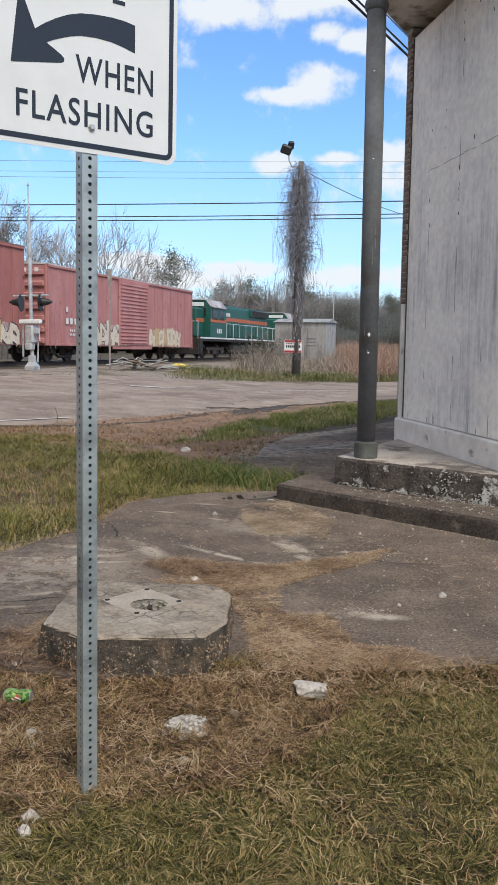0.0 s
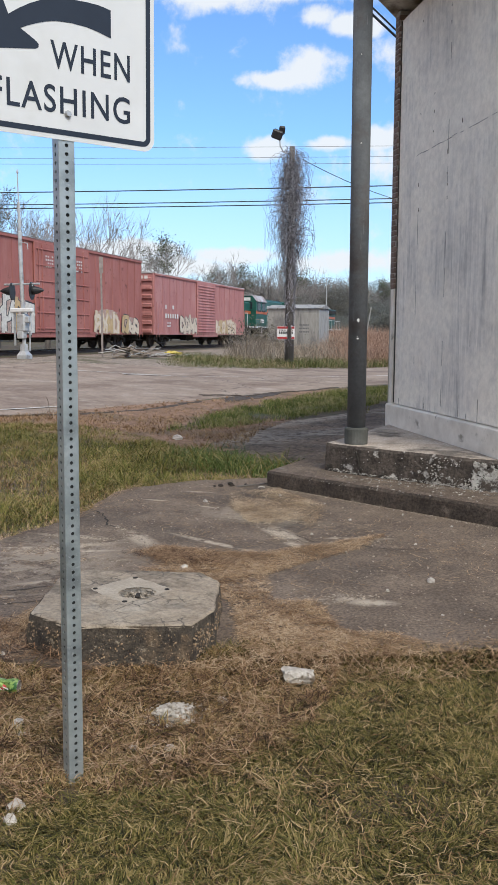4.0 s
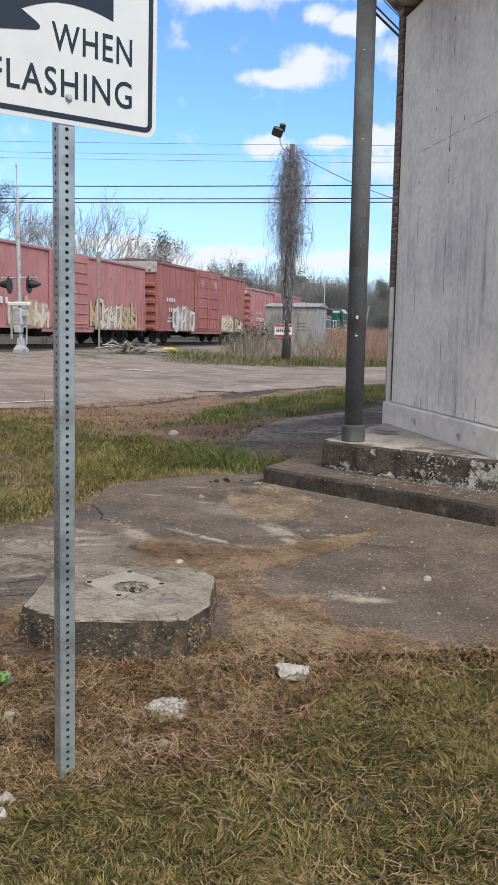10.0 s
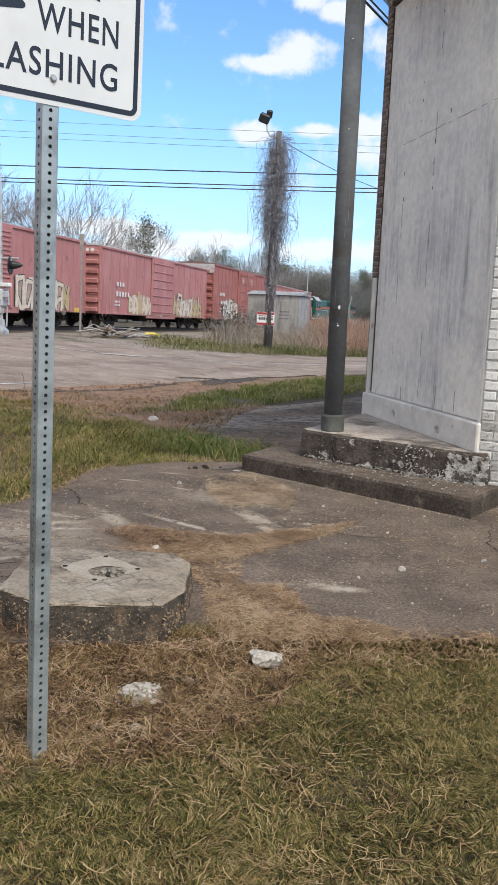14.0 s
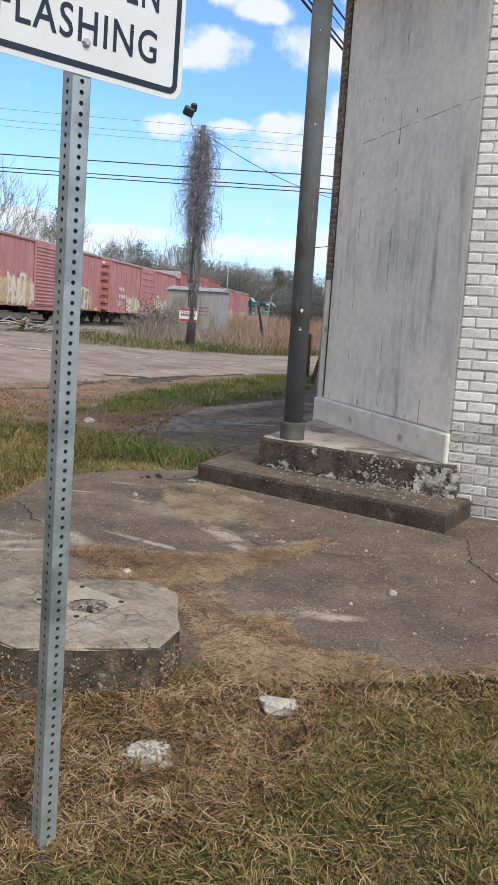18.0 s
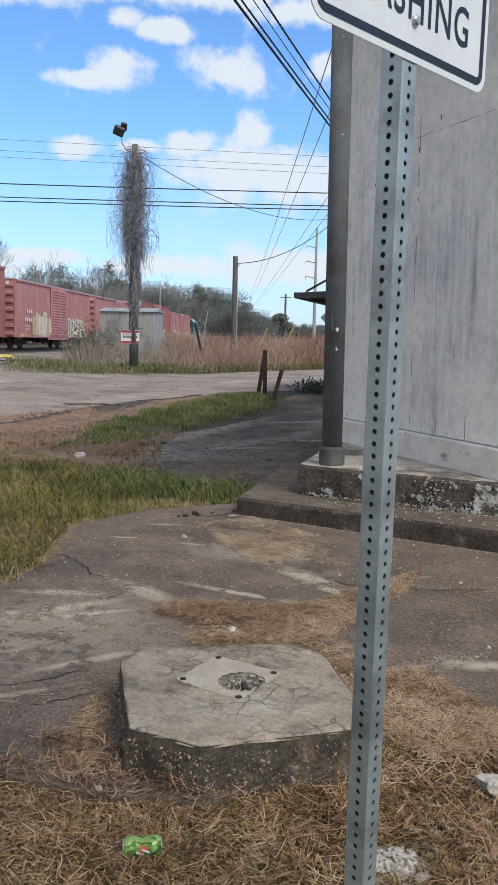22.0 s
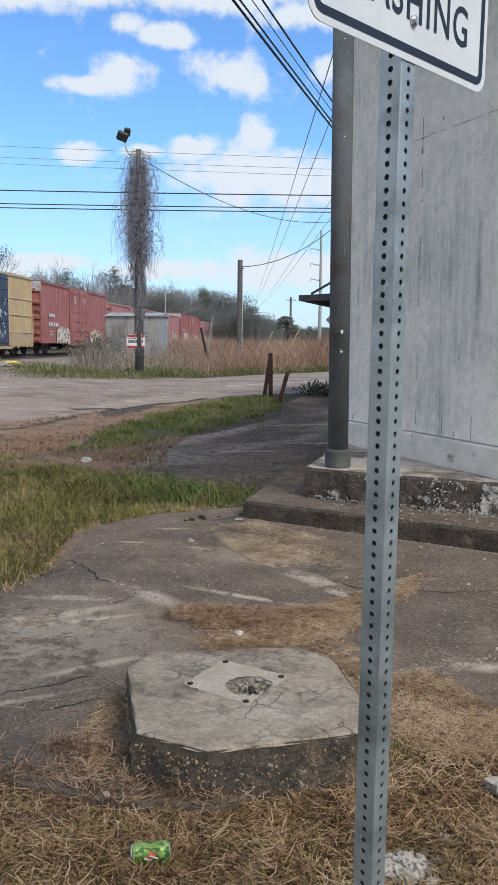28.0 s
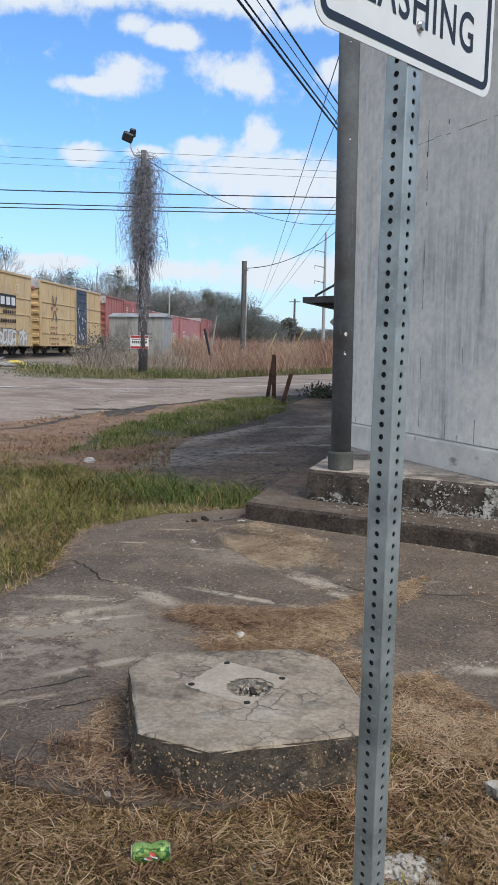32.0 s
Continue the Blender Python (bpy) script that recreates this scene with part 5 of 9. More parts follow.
def word(text, x0, x1, z0, z1, name, bold=0.006):
    """Lettering in the built-in font, fitted to its height and width."""
    cu = bpy.data.curves.new(name, "FONT")
    cu.body, cu.size, cu.offset, cu.space_character, cu.resolution_u = text, 1.0, bold, 1.12, 4
    ob = bpy.data.objects.new(name, cu)
    scene.collection.objects.link(ob)
    bpy.context.view_layer.update()
    me = bpy.data.meshes.new_from_object(ob.evaluated_get(bpy.context.evaluated_depsgraph_get()))
    bpy.data.objects.remove(ob)
    me.materials.clear()
    me.name = name
    xs, ys = [v.co.x for v in me.vertices], [v.co.y for v in me.vertices]
    kx, ky = (x1 - x0) / (max(xs) - min(xs)), (z1 - z0) / (max(ys) - min(ys))
    for v in me.vertices:
        v.co = ((v.co.x - min(xs)) * kx + x0 - CX, -0.0292, (v.co.y - min(ys)) * ky + z0 - CZ)
    return part(name, me, sign_ink, face, "dark sign lettering")


word("FLASHING", -0.232, 0.206, 0.074, 0.153, "lettering", 0.010)
word("WHEN", -0.051, 0.206, 0.199, 0.278, "lettering", 0.010)
word("E", 0.068, 0.109, 0.447, 0.525, "lettering", 0.010)
part("bolt_head", Shape().lathe([(0.011, 0.0), (0.011, 0.004), (0.007, 0.009)], 8, (0.0, 0.0, 0.0), Matrix.Rotation(radians(90), 3, "X")), alu, face, "zinc bolt head", at=pose(-CX, -0.0285, 0.076 - CZ))
part("bolt_head", Shape().lathe([(0.011, 0.0), (0.011, 0.004), (0.007, 0.009)], 8, (0.0, 0.0, 0.0), Matrix.Rotation(radians(90), 3, "X")), alu, face, "zinc bolt head", at=pose(-CX, -0.0285, 0.686 - CZ))

# ---- railway ----
steel_rail = material("rail_steel", (0.09, 0.06, 0.045), (0.16, 0.11, 0.085), 8, 0.7, 0.3, metal=0.3)
rail_head = material("rail_head", (0.45, 0.45, 0.45), (0.6, 0.6, 0.6), 9, 0.3, 0.0, metal=0.9)
sleeper_wood = material("sleeper_wood", (0.05, 0.042, 0.036), (0.11, 0.095, 0.08), 6, 0.95, 0.6, object_random=0.25)
ballast_mat = material("ballast", (0.14, 0.12, 0.10), (0.34, 0.30, 0.26), 14, 0.95, 1.0, stain=(0.15, 0.11, 0.085), stain_scale=0.4, bump_scale=22)
S0, S1 = -30.0, 260.0
n_seg = 60


def track_strip(profile):
    """Extrudes a cross profile of (offset, height) along the track."""
    s, m = Shape(), len(profile)
    vs = [tuple(on_track(S0 + (S1 - S0) * i / n_seg, o, h)) for i in range(n_seg + 1) for o, h in profile]
    fs = [(i * m + k, (i + 1) * m + k, (i + 1) * m + k + 1, i * m + k + 1) for i in range(n_seg) for k in range(m - 1)]
    return s.add(vs, fs)


tagged(part("ballast_bed", track_strip([(3.0, -0.40), (2.0, -0.17), (-2.0, -0.17), (-3.2, -0.42)]), ballast_mat), "brown-grey crushed stone ballast", "ballast", kind="structure")
for side in (-1, 1):
    o = side * 0.7525
    rail = thing("rail", "rusty steel rail with a worn bright head", "rail", group="rails", kind="structure")
    part("rail_web", track_strip([(o + 0.07, -0.165), (o + 0.07, -0.15), (o + 0.012, -0.13), (o + 0.012, -0.045), (o + 0.036, -0.03), (o + 0.036, -0.003), (o - 0.036, -0.003), (o - 0.036, -0.03), (o - 0.012, -0.045), (o - 0.012, -0.13), (o - 0.07, -0.15), (o - 0.07, -0.165)]), steel_rail, rail)
    part("rail_head", track_strip([(o + 0.034, 0.0), (o - 0.034, 0.0)]), rail_head, rail, "polished running surface")
sleeper_mesh = Shape().box((0, 0, -0.235), (0.23, 2.6, 0.18), 0.012).data("sleeper")
sleeper_mesh.materials.append(sleeper_wood)
for i in range(190):
    s0 = 4 + i * 0.53
    if s0 < 104:
        p = on_track(s0)
        tagged(part("sleeper", sleeper_mesh, sleeper_wood, at=pose(p.x, p.y, p.z, 0, 0.2, 90 + TRACK_TURN)), "dark creosoted wooden sleeper in the ballast", "sleeper", "railway sleepers")

# ---- rolling stock ----
RED_A = material("boxcar_red_faded", (0.40, 0.165, 0.15), (0.48, 0.21, 0.19), 1.2, 0.72, 0.08, stain=(0.50, 0.25, 0.23), stain_scale=0.9, stretch=(1.6, 1.6, 0.5), stain_lo=0.48, stain_hi=0.7, second=((0.24, 0.085, 0.07), 3.0, 0.6, 0.72))
RED_B = material("boxcar_red_deep", (0.32, 0.115, 0.095), (0.40, 0.15, 0.125), 1.2, 0.72, 0.08, stain=(0.42, 0.18, 0.15), stain_scale=0.9, stretch=(1.6, 1.6, 0.5), stain_lo=0.48, stain_hi=0.7, second=((0.12, 0.04, 0.03), 3.0, 0.6, 0.72))
YELLOW = material("boxcar_yellow", (0.53, 0.355, 0.165), (0.63, 0.455, 0.235), 1.2, 0.7, 0.08, stain=(0.50, 0.36, 0.20), stain_scale=1.0, stretch=(1.6, 1.6, 0.5), second=((0.32, 0.19, 0.09), 3.0, 0.6, 0.72))
NAVY = material("door_navy", (0.035, 0.05, 0.075), (0.07, 0.085, 0.11), 3, 0.65, 0.1, stain=(0.16, 0.17, 0.18), stain_scale=2.5, stain_lo=0.56, stain_hi=0.68)
SILVER = material("silver_roof", (0.40, 0.365, 0.35), (0.58, 0.55, 0.53), 2, 0.6, 0.1, metal=0.1, stain=(0.32, 0.23, 0.21), stain_scale=1.2)
DULL_ROOF = material("dull_red_roof", (0.16, 0.085, 0.075), (0.27, 0.16, 0.15), 2, 0.7, 0.1)
UNDER = material("underframe", (0.018, 0.016, 0.015), (0.05, 0.043, 0.038), 5, 0.9, 0.3)
TRUCK = material("truck_iron", (0.03, 0.024, 0.02), (0.085, 0.068, 0.056), 5, 0.85, 0.4)
WHEEL = material("wheel_steel", (0.06, 0.045, 0.038), (0.14, 0.11, 0.095), 7, 0.6, 0.2, metal=0.5)
PALE = material("white_stencil", (0.62, 0.59, 0.56), (0.76, 0.73, 0.7), 6, 0.7, 0.0)
GRAFF = {"wash": material("graffiti_wash", (0.34, 0.20, 0.17), (0.52, 0.38, 0.31), 2.5, 0.7, 0.0, stain=(0.62, 0.54, 0.44), stain_scale=2.0), "pale": material("graffiti_pale", (0.56, 0.45, 0.33), (0.76, 0.66, 0.53), 6, 0.6, 0.0), "grey": material("graffiti_grey", (0.52, 0.49, 0.43), (0.74, 0.71, 0.64), 6, 0.6, 0.0),
         "dark": material("graffiti_dark", (0.03, 0.03, 0.035), (0.07, 0.065, 0.065), 6, 0.6, 0.0), "tan": material("graffiti_tan", (0.45, 0.31, 0.15), (0.60, 0.44, 0.24), 6, 0.6, 0.0)}
HALF = 1.55


def ribbon(s, pts, wd, y):
    """A flat painted stroke with square ends along a line of points."""
    vs, m = [], len(pts)
    for i, (a, b) in enumerate(pts):
        p, q = pts[max(0, i - 1)], pts[min(m - 1, i + 1)]
        nn = Vector((-(q[1] - p[1]), q[0] - p[0]))
        nn = nn.normalized() * wd if nn.length else Vector((wd, 0))
        vs += [(a - nn.x, y, b - nn.y), (a + nn.x, y, b + nn.y)]
    s.add(vs, [(2 * i, 2 * i + 1, 2 * i + 3, 2 * i + 2) for i in range(m - 1)])


def graffiti(car, x0, x1, z0, z1, y, tones, seed):
    """A sprayed piece: fat interlocking shapes side by side over a ragged fill, edged in the second tone, with drips."""
    rr = random.Random(seed)
    n = max(3, int((x1 - x0) / 0.62))
    step = (x1 - x0) / n
    ring = []
    m = 48
    for i in range(m):
        a = 2 * math.pi * i / m
        c, d = math.cos(a), math.sin(a)
        q = rr.uniform(0.84, 1.06)
        ring.append(((x0 + x1) / 2 + (x1 - x0) * 0.5 * q * math.copysign(abs(c) ** 0.45, c), y - 0.002, z0 + (z1 - z0) * 0.44 + (z1 - z0) * 0.42 * q * math.copysign(abs(d) ** 0.5, d)))
    part("graffiti", Shape().add([((x0 + x1) / 2, y - 0.002, (z0 + z1) / 2)] + ring, [(0, 1 + (i + 1) % m, 1 + i) for i in range(m)]), GRAFF["wash"], car, "thin sprayed wash behind the letters")
    for k in range(n):
        cx, h = x0 + step * (k + 0.5), (z1 - z0) * rr.uniform(0.7, 1.0)
        lean, wd = rr.uniform(-0.12, 0.2), step * rr.uniform(0.13, 0.2)
        fill, edge = Shape(), Shape()
        strokes = [[(-0.36, rr.uniform(0, 0.1)), (-0.36 + rr.uniform(-0.1, 0.1), 0.5), (-0.32, 1.0)]]
        corner = rr.choice(((0.0, 0.5), (0.38, 0.95), (0.1, 0.75)))
        strokes.append([(-0.34, rr.uniform(0.75, 1.0)), corner, (0.36, rr.uniform(0.35, 0.65)), (0.34, 0.0)])
        strokes.append([(-0.3, rr.uniform(0.1, 0.5)), (rr.uniform(-0.1, 0.2), rr.uniform(0.0, 0.5)), (0.42, rr.uniform(0.0, 1.0))])
        for i, st in enumerate(strokes):
            pts = [(cx + step * 1.15 * (u + lean * v), z0 + h * v) for u, v in st]
            ribbon(edge, pts, wd * 1.45, y - 0.004 - 0.0012 * i)
            ribbon(fill, pts, wd, y - 0.0085 - 0.0012 * i)
        for i in range(2):
            u = cx + rr.uniform(-0.4, 0.4) * step
            ribbon(fill, [(u, z0 + h * 0.3), (u, z0 - rr.uniform(0.0, 0.12))], 0.012, y - 0.0125)
        part("graffiti", edge, GRAFF[tones[1]], car, "sprayed edge of a letter")
        part("graffiti", fill, GRAFF[tones[0] if rr.random() < 0.75 else "tan"], car, "sprayed graffiti letter")


def stencil(car, x0, x1, z, h, y, n, seed, mat=None):
    """A line of unreadable stencilled marks as plain bars."""
    rr = random.Random(seed)
    step = (x1 - x0) / n
    for k in range(n):
        if rr.random() < 0.9:
            part("stencil_mark", Shape().box((x0 + step * (k + 0.4), y, z), (step * rr.uniform(0.45, 0.72), 0.004, h), 0), mat or PALE, car, "stencilled mark")


def running_gear(car, L, wheel_list, gear=0.62):
    """Couplers, underframe and two trucks with their wheelsets."""
    part("underframe", Shape().box((0, 0, 0.62), (L - 0.6, 0.5, 0.34), 0.02).box((-1.2, -0.7, 0.55), (1.5, 0.42, 0.34), 0.03).box((1.6, -0.75, 0.55), (0.8, 0.36, 0.36), 0.03), UNDER, car, "black centre sill and brake gear")
    for e in (-1, 1):
        part("coupler", Shape().box((e * (L / 2 + 0.3), 0, 0.86), (0.8, 0.16, 0.18), 0.02).box((e * (L / 2 + 0.78), 0, 0.86), (0.26, 0.30, 0.26), 0.05), TRUCK, car, "cast steel coupler")
        cx = e * (L / 2 - 2.15)
        for sd in (-1, 1):
            y = sd * 1.02
            s = Shape().tube([(cx - 1.05, y, 0.46), (cx - 0.55, y, 0.66), (cx, y, 0.70), (cx + 0.55, y, 0.66), (cx + 1.05, y, 0.46)], [0.09, 0.085, 0.10, 0.085, 0.09], 6)
            s.tube([(cx - 0.9, y, 0.46), (cx - 0.35, y, 0.24), (cx + 0.35, y, 0.24), (cx + 0.9, y, 0.46)], 0.065, 6)
            for q in (-0.18, 0.0, 0.18):
                s.tube([(cx + q, y - sd * 0.0, 0.26), (cx + q, y, 0.64)], 0.055, 6)
            for q in (-0.88, 0.88):
                s.box((cx + q, y + sd * 0.03, 0.44), (0.26, 0.2, 0.24), 0.03)
            part("side_frame", s, TRUCK, car, "rusty cast truck frame")
        for q in (-0.88, 0.88):
            ws = Shape().tube([(0, -0.85, 0), (0, 0.85, 0)], 0.07, 10)
            for sd in (-1, 1):
                ws.lathe([(0.10, -0.08), (0.33, -0.05), (0.36, -0.06), (0.42, -0.06), (0.43, 0.05), (0.455, 0.055), (0.455, 0.08), (0.36, 0.08), (0.33, 0.055), (0.10, 0.08)], 20, (0, sd * 0.76, 0), Matrix.Rotation(radians(90 * sd), 3, "X"))
                for a in range(5):
                    ws.box((0.23 * math.cos(a * 1.2566), sd * 0.84, 0.23 * math.sin(a * 1.2566)), (0.07, 0.03, 0.07), 0.012)
            w = part("wheelset", ws, WHEEL, car, "worn steel wheelset", at=pose(cx + q, 0, 0.43))
            wheel_list.append((w, cx + q))



def boxcar(name, label, L, z0, z1, paint, roof, style, seed, group="boxcars of the train"):
    """A boxcar: origin at rail level in mid-car, x forward along the track; its seen side is at -y."""
    rr = random.Random(seed)
    car = thing(name, label, "boxcar", group=group)
    H = z1 - z0
    # shell of the sides and ends with a shallow ridge roof
    part("body", Shape().box((0, 0, (z0 + z1) / 2), (L, 2 * HALF, H), 0.015), paint, car)
    ridge = 0.14
    rs = Shape().add([(x, y, z) for x in (-L / 2 - 0.03, L / 2 + 0.03) for y, z in ((-HALF - 0.06, z1 + 0.003), (-HALF - 0.06, z1 + 0.045), (0, z1 + ridge + 0.06), (HALF + 0.06, z1 + 0.07), (HALF + 0.06, z1 + 0.003))],
                     [(0, 5, 6, 1), (1, 6, 7, 2), (2, 7, 8, 3), (3, 8, 9, 4), (0, 1, 2, 3, 4), (9, 8, 7, 6, 5), (4, 9, 5, 0)])
    roof_part = part("roof", rs, roof, car, "ribbed metal roof")
    n = int(L / 1.25)
    s = Shape()
    for k in range(n + 1):
        x = -L / 2 + L * k / n
        for sd in (-1, 1):
            s.add([(x - 0.04, sd * (HALF + 0.05), z1 + 0.075), (x + 0.04, sd * (HALF + 0.05), z1 + 0.075), (x + 0.04, 0, z1 + ridge + 0.095), (x - 0.04, 0, z1 + ridge + 0.095)], [(0, 1, 2, 3)])
    part("roof_rib", s, roof, roof_part)
    d0, d1 = style["door"]
    # outside posts
    post = Shape().box((0, 0, 0), (0.10, 0.03, H - 0.26), 0.012).data("side_post")
    post.materials.append(paint)
    pitch = style["pitch"]
    for side in (-1, 1):
        x = -L / 2 + 0.06
        while x < L / 2:
            if not (d0 - 0.1 < x < d1 + 0.1):
                part("side_post", post, paint, car, at=pose(x, side * (HALF + 0.012), (z0 + z1) / 2 + 0.02))
            x += pitch
        part("side_sill", Shape().box((0, side * (HALF + 0.02), z0 + 0.06), (L, 0.06, 0.12), 0.012).box(((d0 + d1) / 2, side * (HALF + 0.02), z0 - 0.06), (d1 - d0 + 1.3, 0.05, 0.16), 0.02), paint, car, "lower side sill")
        part("eave_rail", Shape().box((0, side * (HALF + 0.03), z1 - 0.05), (L, 0.07, 0.10), 0.012), roof if style.get("bright_eave") else paint, car, "upper side rail")
        # doors
        door = part("door", Shape().box(((d0 + d1) / 2, side * (HALF + 0.055), (z0 + z1) / 2), (d1 - d0, 0.06, H - 0.16), 0.012), style.get("door_paint", paint), car, "sliding side door")
        ds = Shape()
        if style["kind"] == "louvre":
            m = 17
            for k in range(m):
                ds.box(((d0 + d1) / 2, side * (HALF + 0.095), z0 + 0.2 + (H - 0.5) * k / (m - 1)), (d1 - d0 - 0.3, 0.05, 0.085), 0.02)
        elif style["kind"] == "plug":
            for k in range(6):
                ds.box(((d0 + d1) / 2, side * (HALF + 0.095), z0 + 0.25 + (H - 0.6) * k / 5), (d1 - d0 - 0.16, 0.05, 0.06), 0.015)
            for q in (0.12, 0.5, 0.88):
                ds.box((d0 + (d1 - d0) * q, side * (HALF + 0.10), (z0 + z1) / 2), (0.05, 0.05, H - 0.3), 0.015)
        else:
            for k in range(7):
                ds.box(((d0 + d1) / 2, side * (HALF + 0.095), z0 + 0.25 + (H - 0.6) * k / 6), (d1 - d0 - 0.2, 0.05, 0.05), 0.015)
        part("door_rib", ds, style.get("door_paint", paint), door)
        for x in (d0, d1):
            part("door_post", Shape().box((x, side * (HALF + 0.06), (z0 + z1) / 2), (0.10, 0.075, H - 0.12), 0.02), paint, car)
        if style.get("lock_bars"):
            for x in (d0 + 0.25, (d0 + d1) / 2 - 0.12, (d0 + d1) / 2 + 0.3):
                part("lock_bar", Shape().tube([(x, side * (HALF + 0.125), z0 + 0.15), (x, side * (HALF + 0.125), z1 - 0.3)], 0.02, 6), paint, door, "door lock rod")
        # ladders
        for x in (-L / 2 + 0.28, L / 2 - 0.28):
            ls = Shape()
            for q in range(style.get("rungs", 5)):
                ls.tube([(x - 0.2, side * (HALF + 0.11), z0 + 0.25 + 0.38 * q), (x + 0.2, side * (HALF + 0.11), z0 + 0.25 + 0.38 * q)], 0.014, 5)
            for q in (-0.2, 0.2):
                ls.tube([(x + q, side * (HALF + 0.10), z0 - 0.1), (x + q, side * (HALF + 0.10), z0 + 0.3 + 0.38 * style.get("rungs", 5))], 0.014, 5)
            part("ladder", ls, paint, car, "steel rung ladder")
    for e in (-1, 1):
        es = Shape()
        k = 0
        z = z0 + 0.2
        while z < z1 - style.get("end_top", 0.25):
            es.box((e * (L / 2 + 0.045), 0, z), (0.11, 2 * HALF - 0.24, 0.26), 0.05)
            z += 0.48
        part("end_rib", es, paint, car, "corrugated end panel")
        for sd in (-1, 1):
            part("corner_post", Shape().box((e * (L / 2 + 0.03), sd * (HALF - 0.05), (z0 + z1) / 2), (0.09, 0.11, H), 0.015), paint, car)
        if style.get("white_end"):
            part("end_cap", Shape().box((e * (L / 2 + 0.052), 0, z1 - style["white_end"] / 2), (0.06, 2 * HALF - 0.02, style["white_end"]), 0.01), SILVER, car, "white upper end panel")
        ls = Shape()
        for q in range(7):
            ls.tube([(e * (L / 2 + 0.16), -HALF + 0.15, z0 + 0.2 + 0.4 * q), (e * (L / 2 + 0.16), -HALF + 0.6, z0 + 0.2 + 0.4 * q)], 0.014, 5)
        part("end_ladder", ls, paint, car, "steel end ladder")
        for q in range(6):
            mk = Shape().box((e * (L / 2 + (0.086 if style.get("white_end") else 0.105)), -1.1 + q * 0.3, z1 - 0.22 - 0.28 * bool(style.get("white_end"))), (0.008, 0.19, 0.17), 0)
            part("stencil_mark", mk, RED_B if style.get("white_end") else PALE, car, "stencilled mark")
        part("brake_platform", Shape().box((e * (L / 2 + 0.22), 0, z0 + 0.05), (0.34, 1.2, 0.03), 0.004), UNDER, car)
        part("floor_step", Shape().box((e * (L / 2 - 0.25), -HALF + 0.05, z0 - 0.28), (0.36, 0.05, 0.03), 0.004).box((e * (L / 2 - 0.41), -HALF + 0.05, z0 - 0.14), (0.025, 0.04, 0.3), 0).box((e * (L / 2 - 0.09), -HALF + 0.05, z0 - 0.14), (0.025, 0.04, 0.3), 0), UNDER, car, "stirrup step")
    Y = -HALF - 0.06
    if style.get("marks"):
        a = style["marks"]
        stencil(car, a, a + 1.5, z0 + H * 0.47, 0.22, Y, 4, seed)
        stencil(car, a, a + 2.2, z0 + H * 0.32, 0.26, Y, 6, seed + 1)
        stencil(car, a + 0.2, a + 0.9, z0 + H * 0.2, 0.10, Y, 4, seed + 2)
        stencil(car, a + 0.2, a + 0.9, z0 + H * 0.15, 0.10, Y, 5, seed + 3)
    for g in style.get("graffiti", ()):
        graffiti(car, g[0], g[1], z0 + 0.05, z0 + 0.1 + g[2] * 0.78, Y - 0.004, g[3], seed + int(10 * g[0]))
    for x in style.get("placards", ()):
        for q in range(4):
            stencil(car, x, x + 0.7, z1 - 0.62 - 0.14 * q, 0.07, Y - 0.055, 4, seed + q + int(x * 7))
    if style.get("reflectors"):
        for x in (-L / 2 + 0.9, L / 2 - 0.9):
            part("reflector", Shape().box((x, Y, z0 + 0.13), (0.5, 0.006, 0.2), 0.002), MATS["reflector_yellow"], car, "yellow reflective strip")
    running_gear(car, L, WHEELS_OF.setdefault(car.name, []))
    return car


material("reflector_yellow", (0.65, 0.42, 0.06), (0.75, 0.5, 0.1), 5, 0.5, 0.0)
WHEELS_OF = {}
Z_LOW, Z_STD, Z_HIGH = 0.72, 4.13, 4.62
std = {"door": (-1.75, 1.75), "pitch": 1.13, "kind": "louvre", "marks": -7.1, "rungs": 4}
CAR_L, Y_L = 17.05, 14.5
boxcar_first = boxcar("boxcar", "faded red boxcar with louvred door, silver roof edge and graffiti", CAR_L, Z_LOW, Z_STD, RED_A, SILVER,
                      {**std, "graffiti": [(-4.6, -1.0, 1.5, ("pale", "dark")), (2.0, 6.4, 1.35, ("pale", "tan"))]}, 101)
boxcar_second = boxcar("boxcar", "tall deep red boxcar with double doors and white end cap", CAR_L, Z_LOW, Z_HIGH, RED_B, DULL_ROOF,
                       {"door": (-2.4, 2.4), "pitch": 0.9, "kind": "plug", "lock_bars": True, "marks": -7.3, "rungs": 4, "white_end": 0.62, "end_top": 0.9, "placards": (-1.6, 1.0),
                        "graffiti": [(-6.2, -2.6, 2.0, ("grey", "dark")), (2.9, 5.6, 1.7, ("pale", "tan")), (6.0, 8.0, 1.2, ("pale", "dark"))]}, 102)
boxcar_third = boxcar("boxcar", "faded red boxcar with ribbed plug door and tan graffiti", CAR_L, Z_LOW, Z_STD, RED_A, SILVER,
                      {**std, "kind": "ribbed", "graffiti": [(-5.0, -1.9, 1.6, ("pale", "tan")), (-1.5, 1.5, 1.2, ("pale", "tan")), (2.0, 7.4, 1.75, ("pale", "dark"))]}, 103)
boxcar_fourth = boxcar("boxcar", "faded red boxcar with louvred door and large pale graffiti", CAR_L, Z_LOW, Z_STD, RED_A, SILVER,
                       {**std, "reflectors": True, "graffiti": [(-5.6, -1.6, 2.0, ("pale", "tan")), (2.1, 6.8, 2.0, ("pale", "dark"))]}, 104)
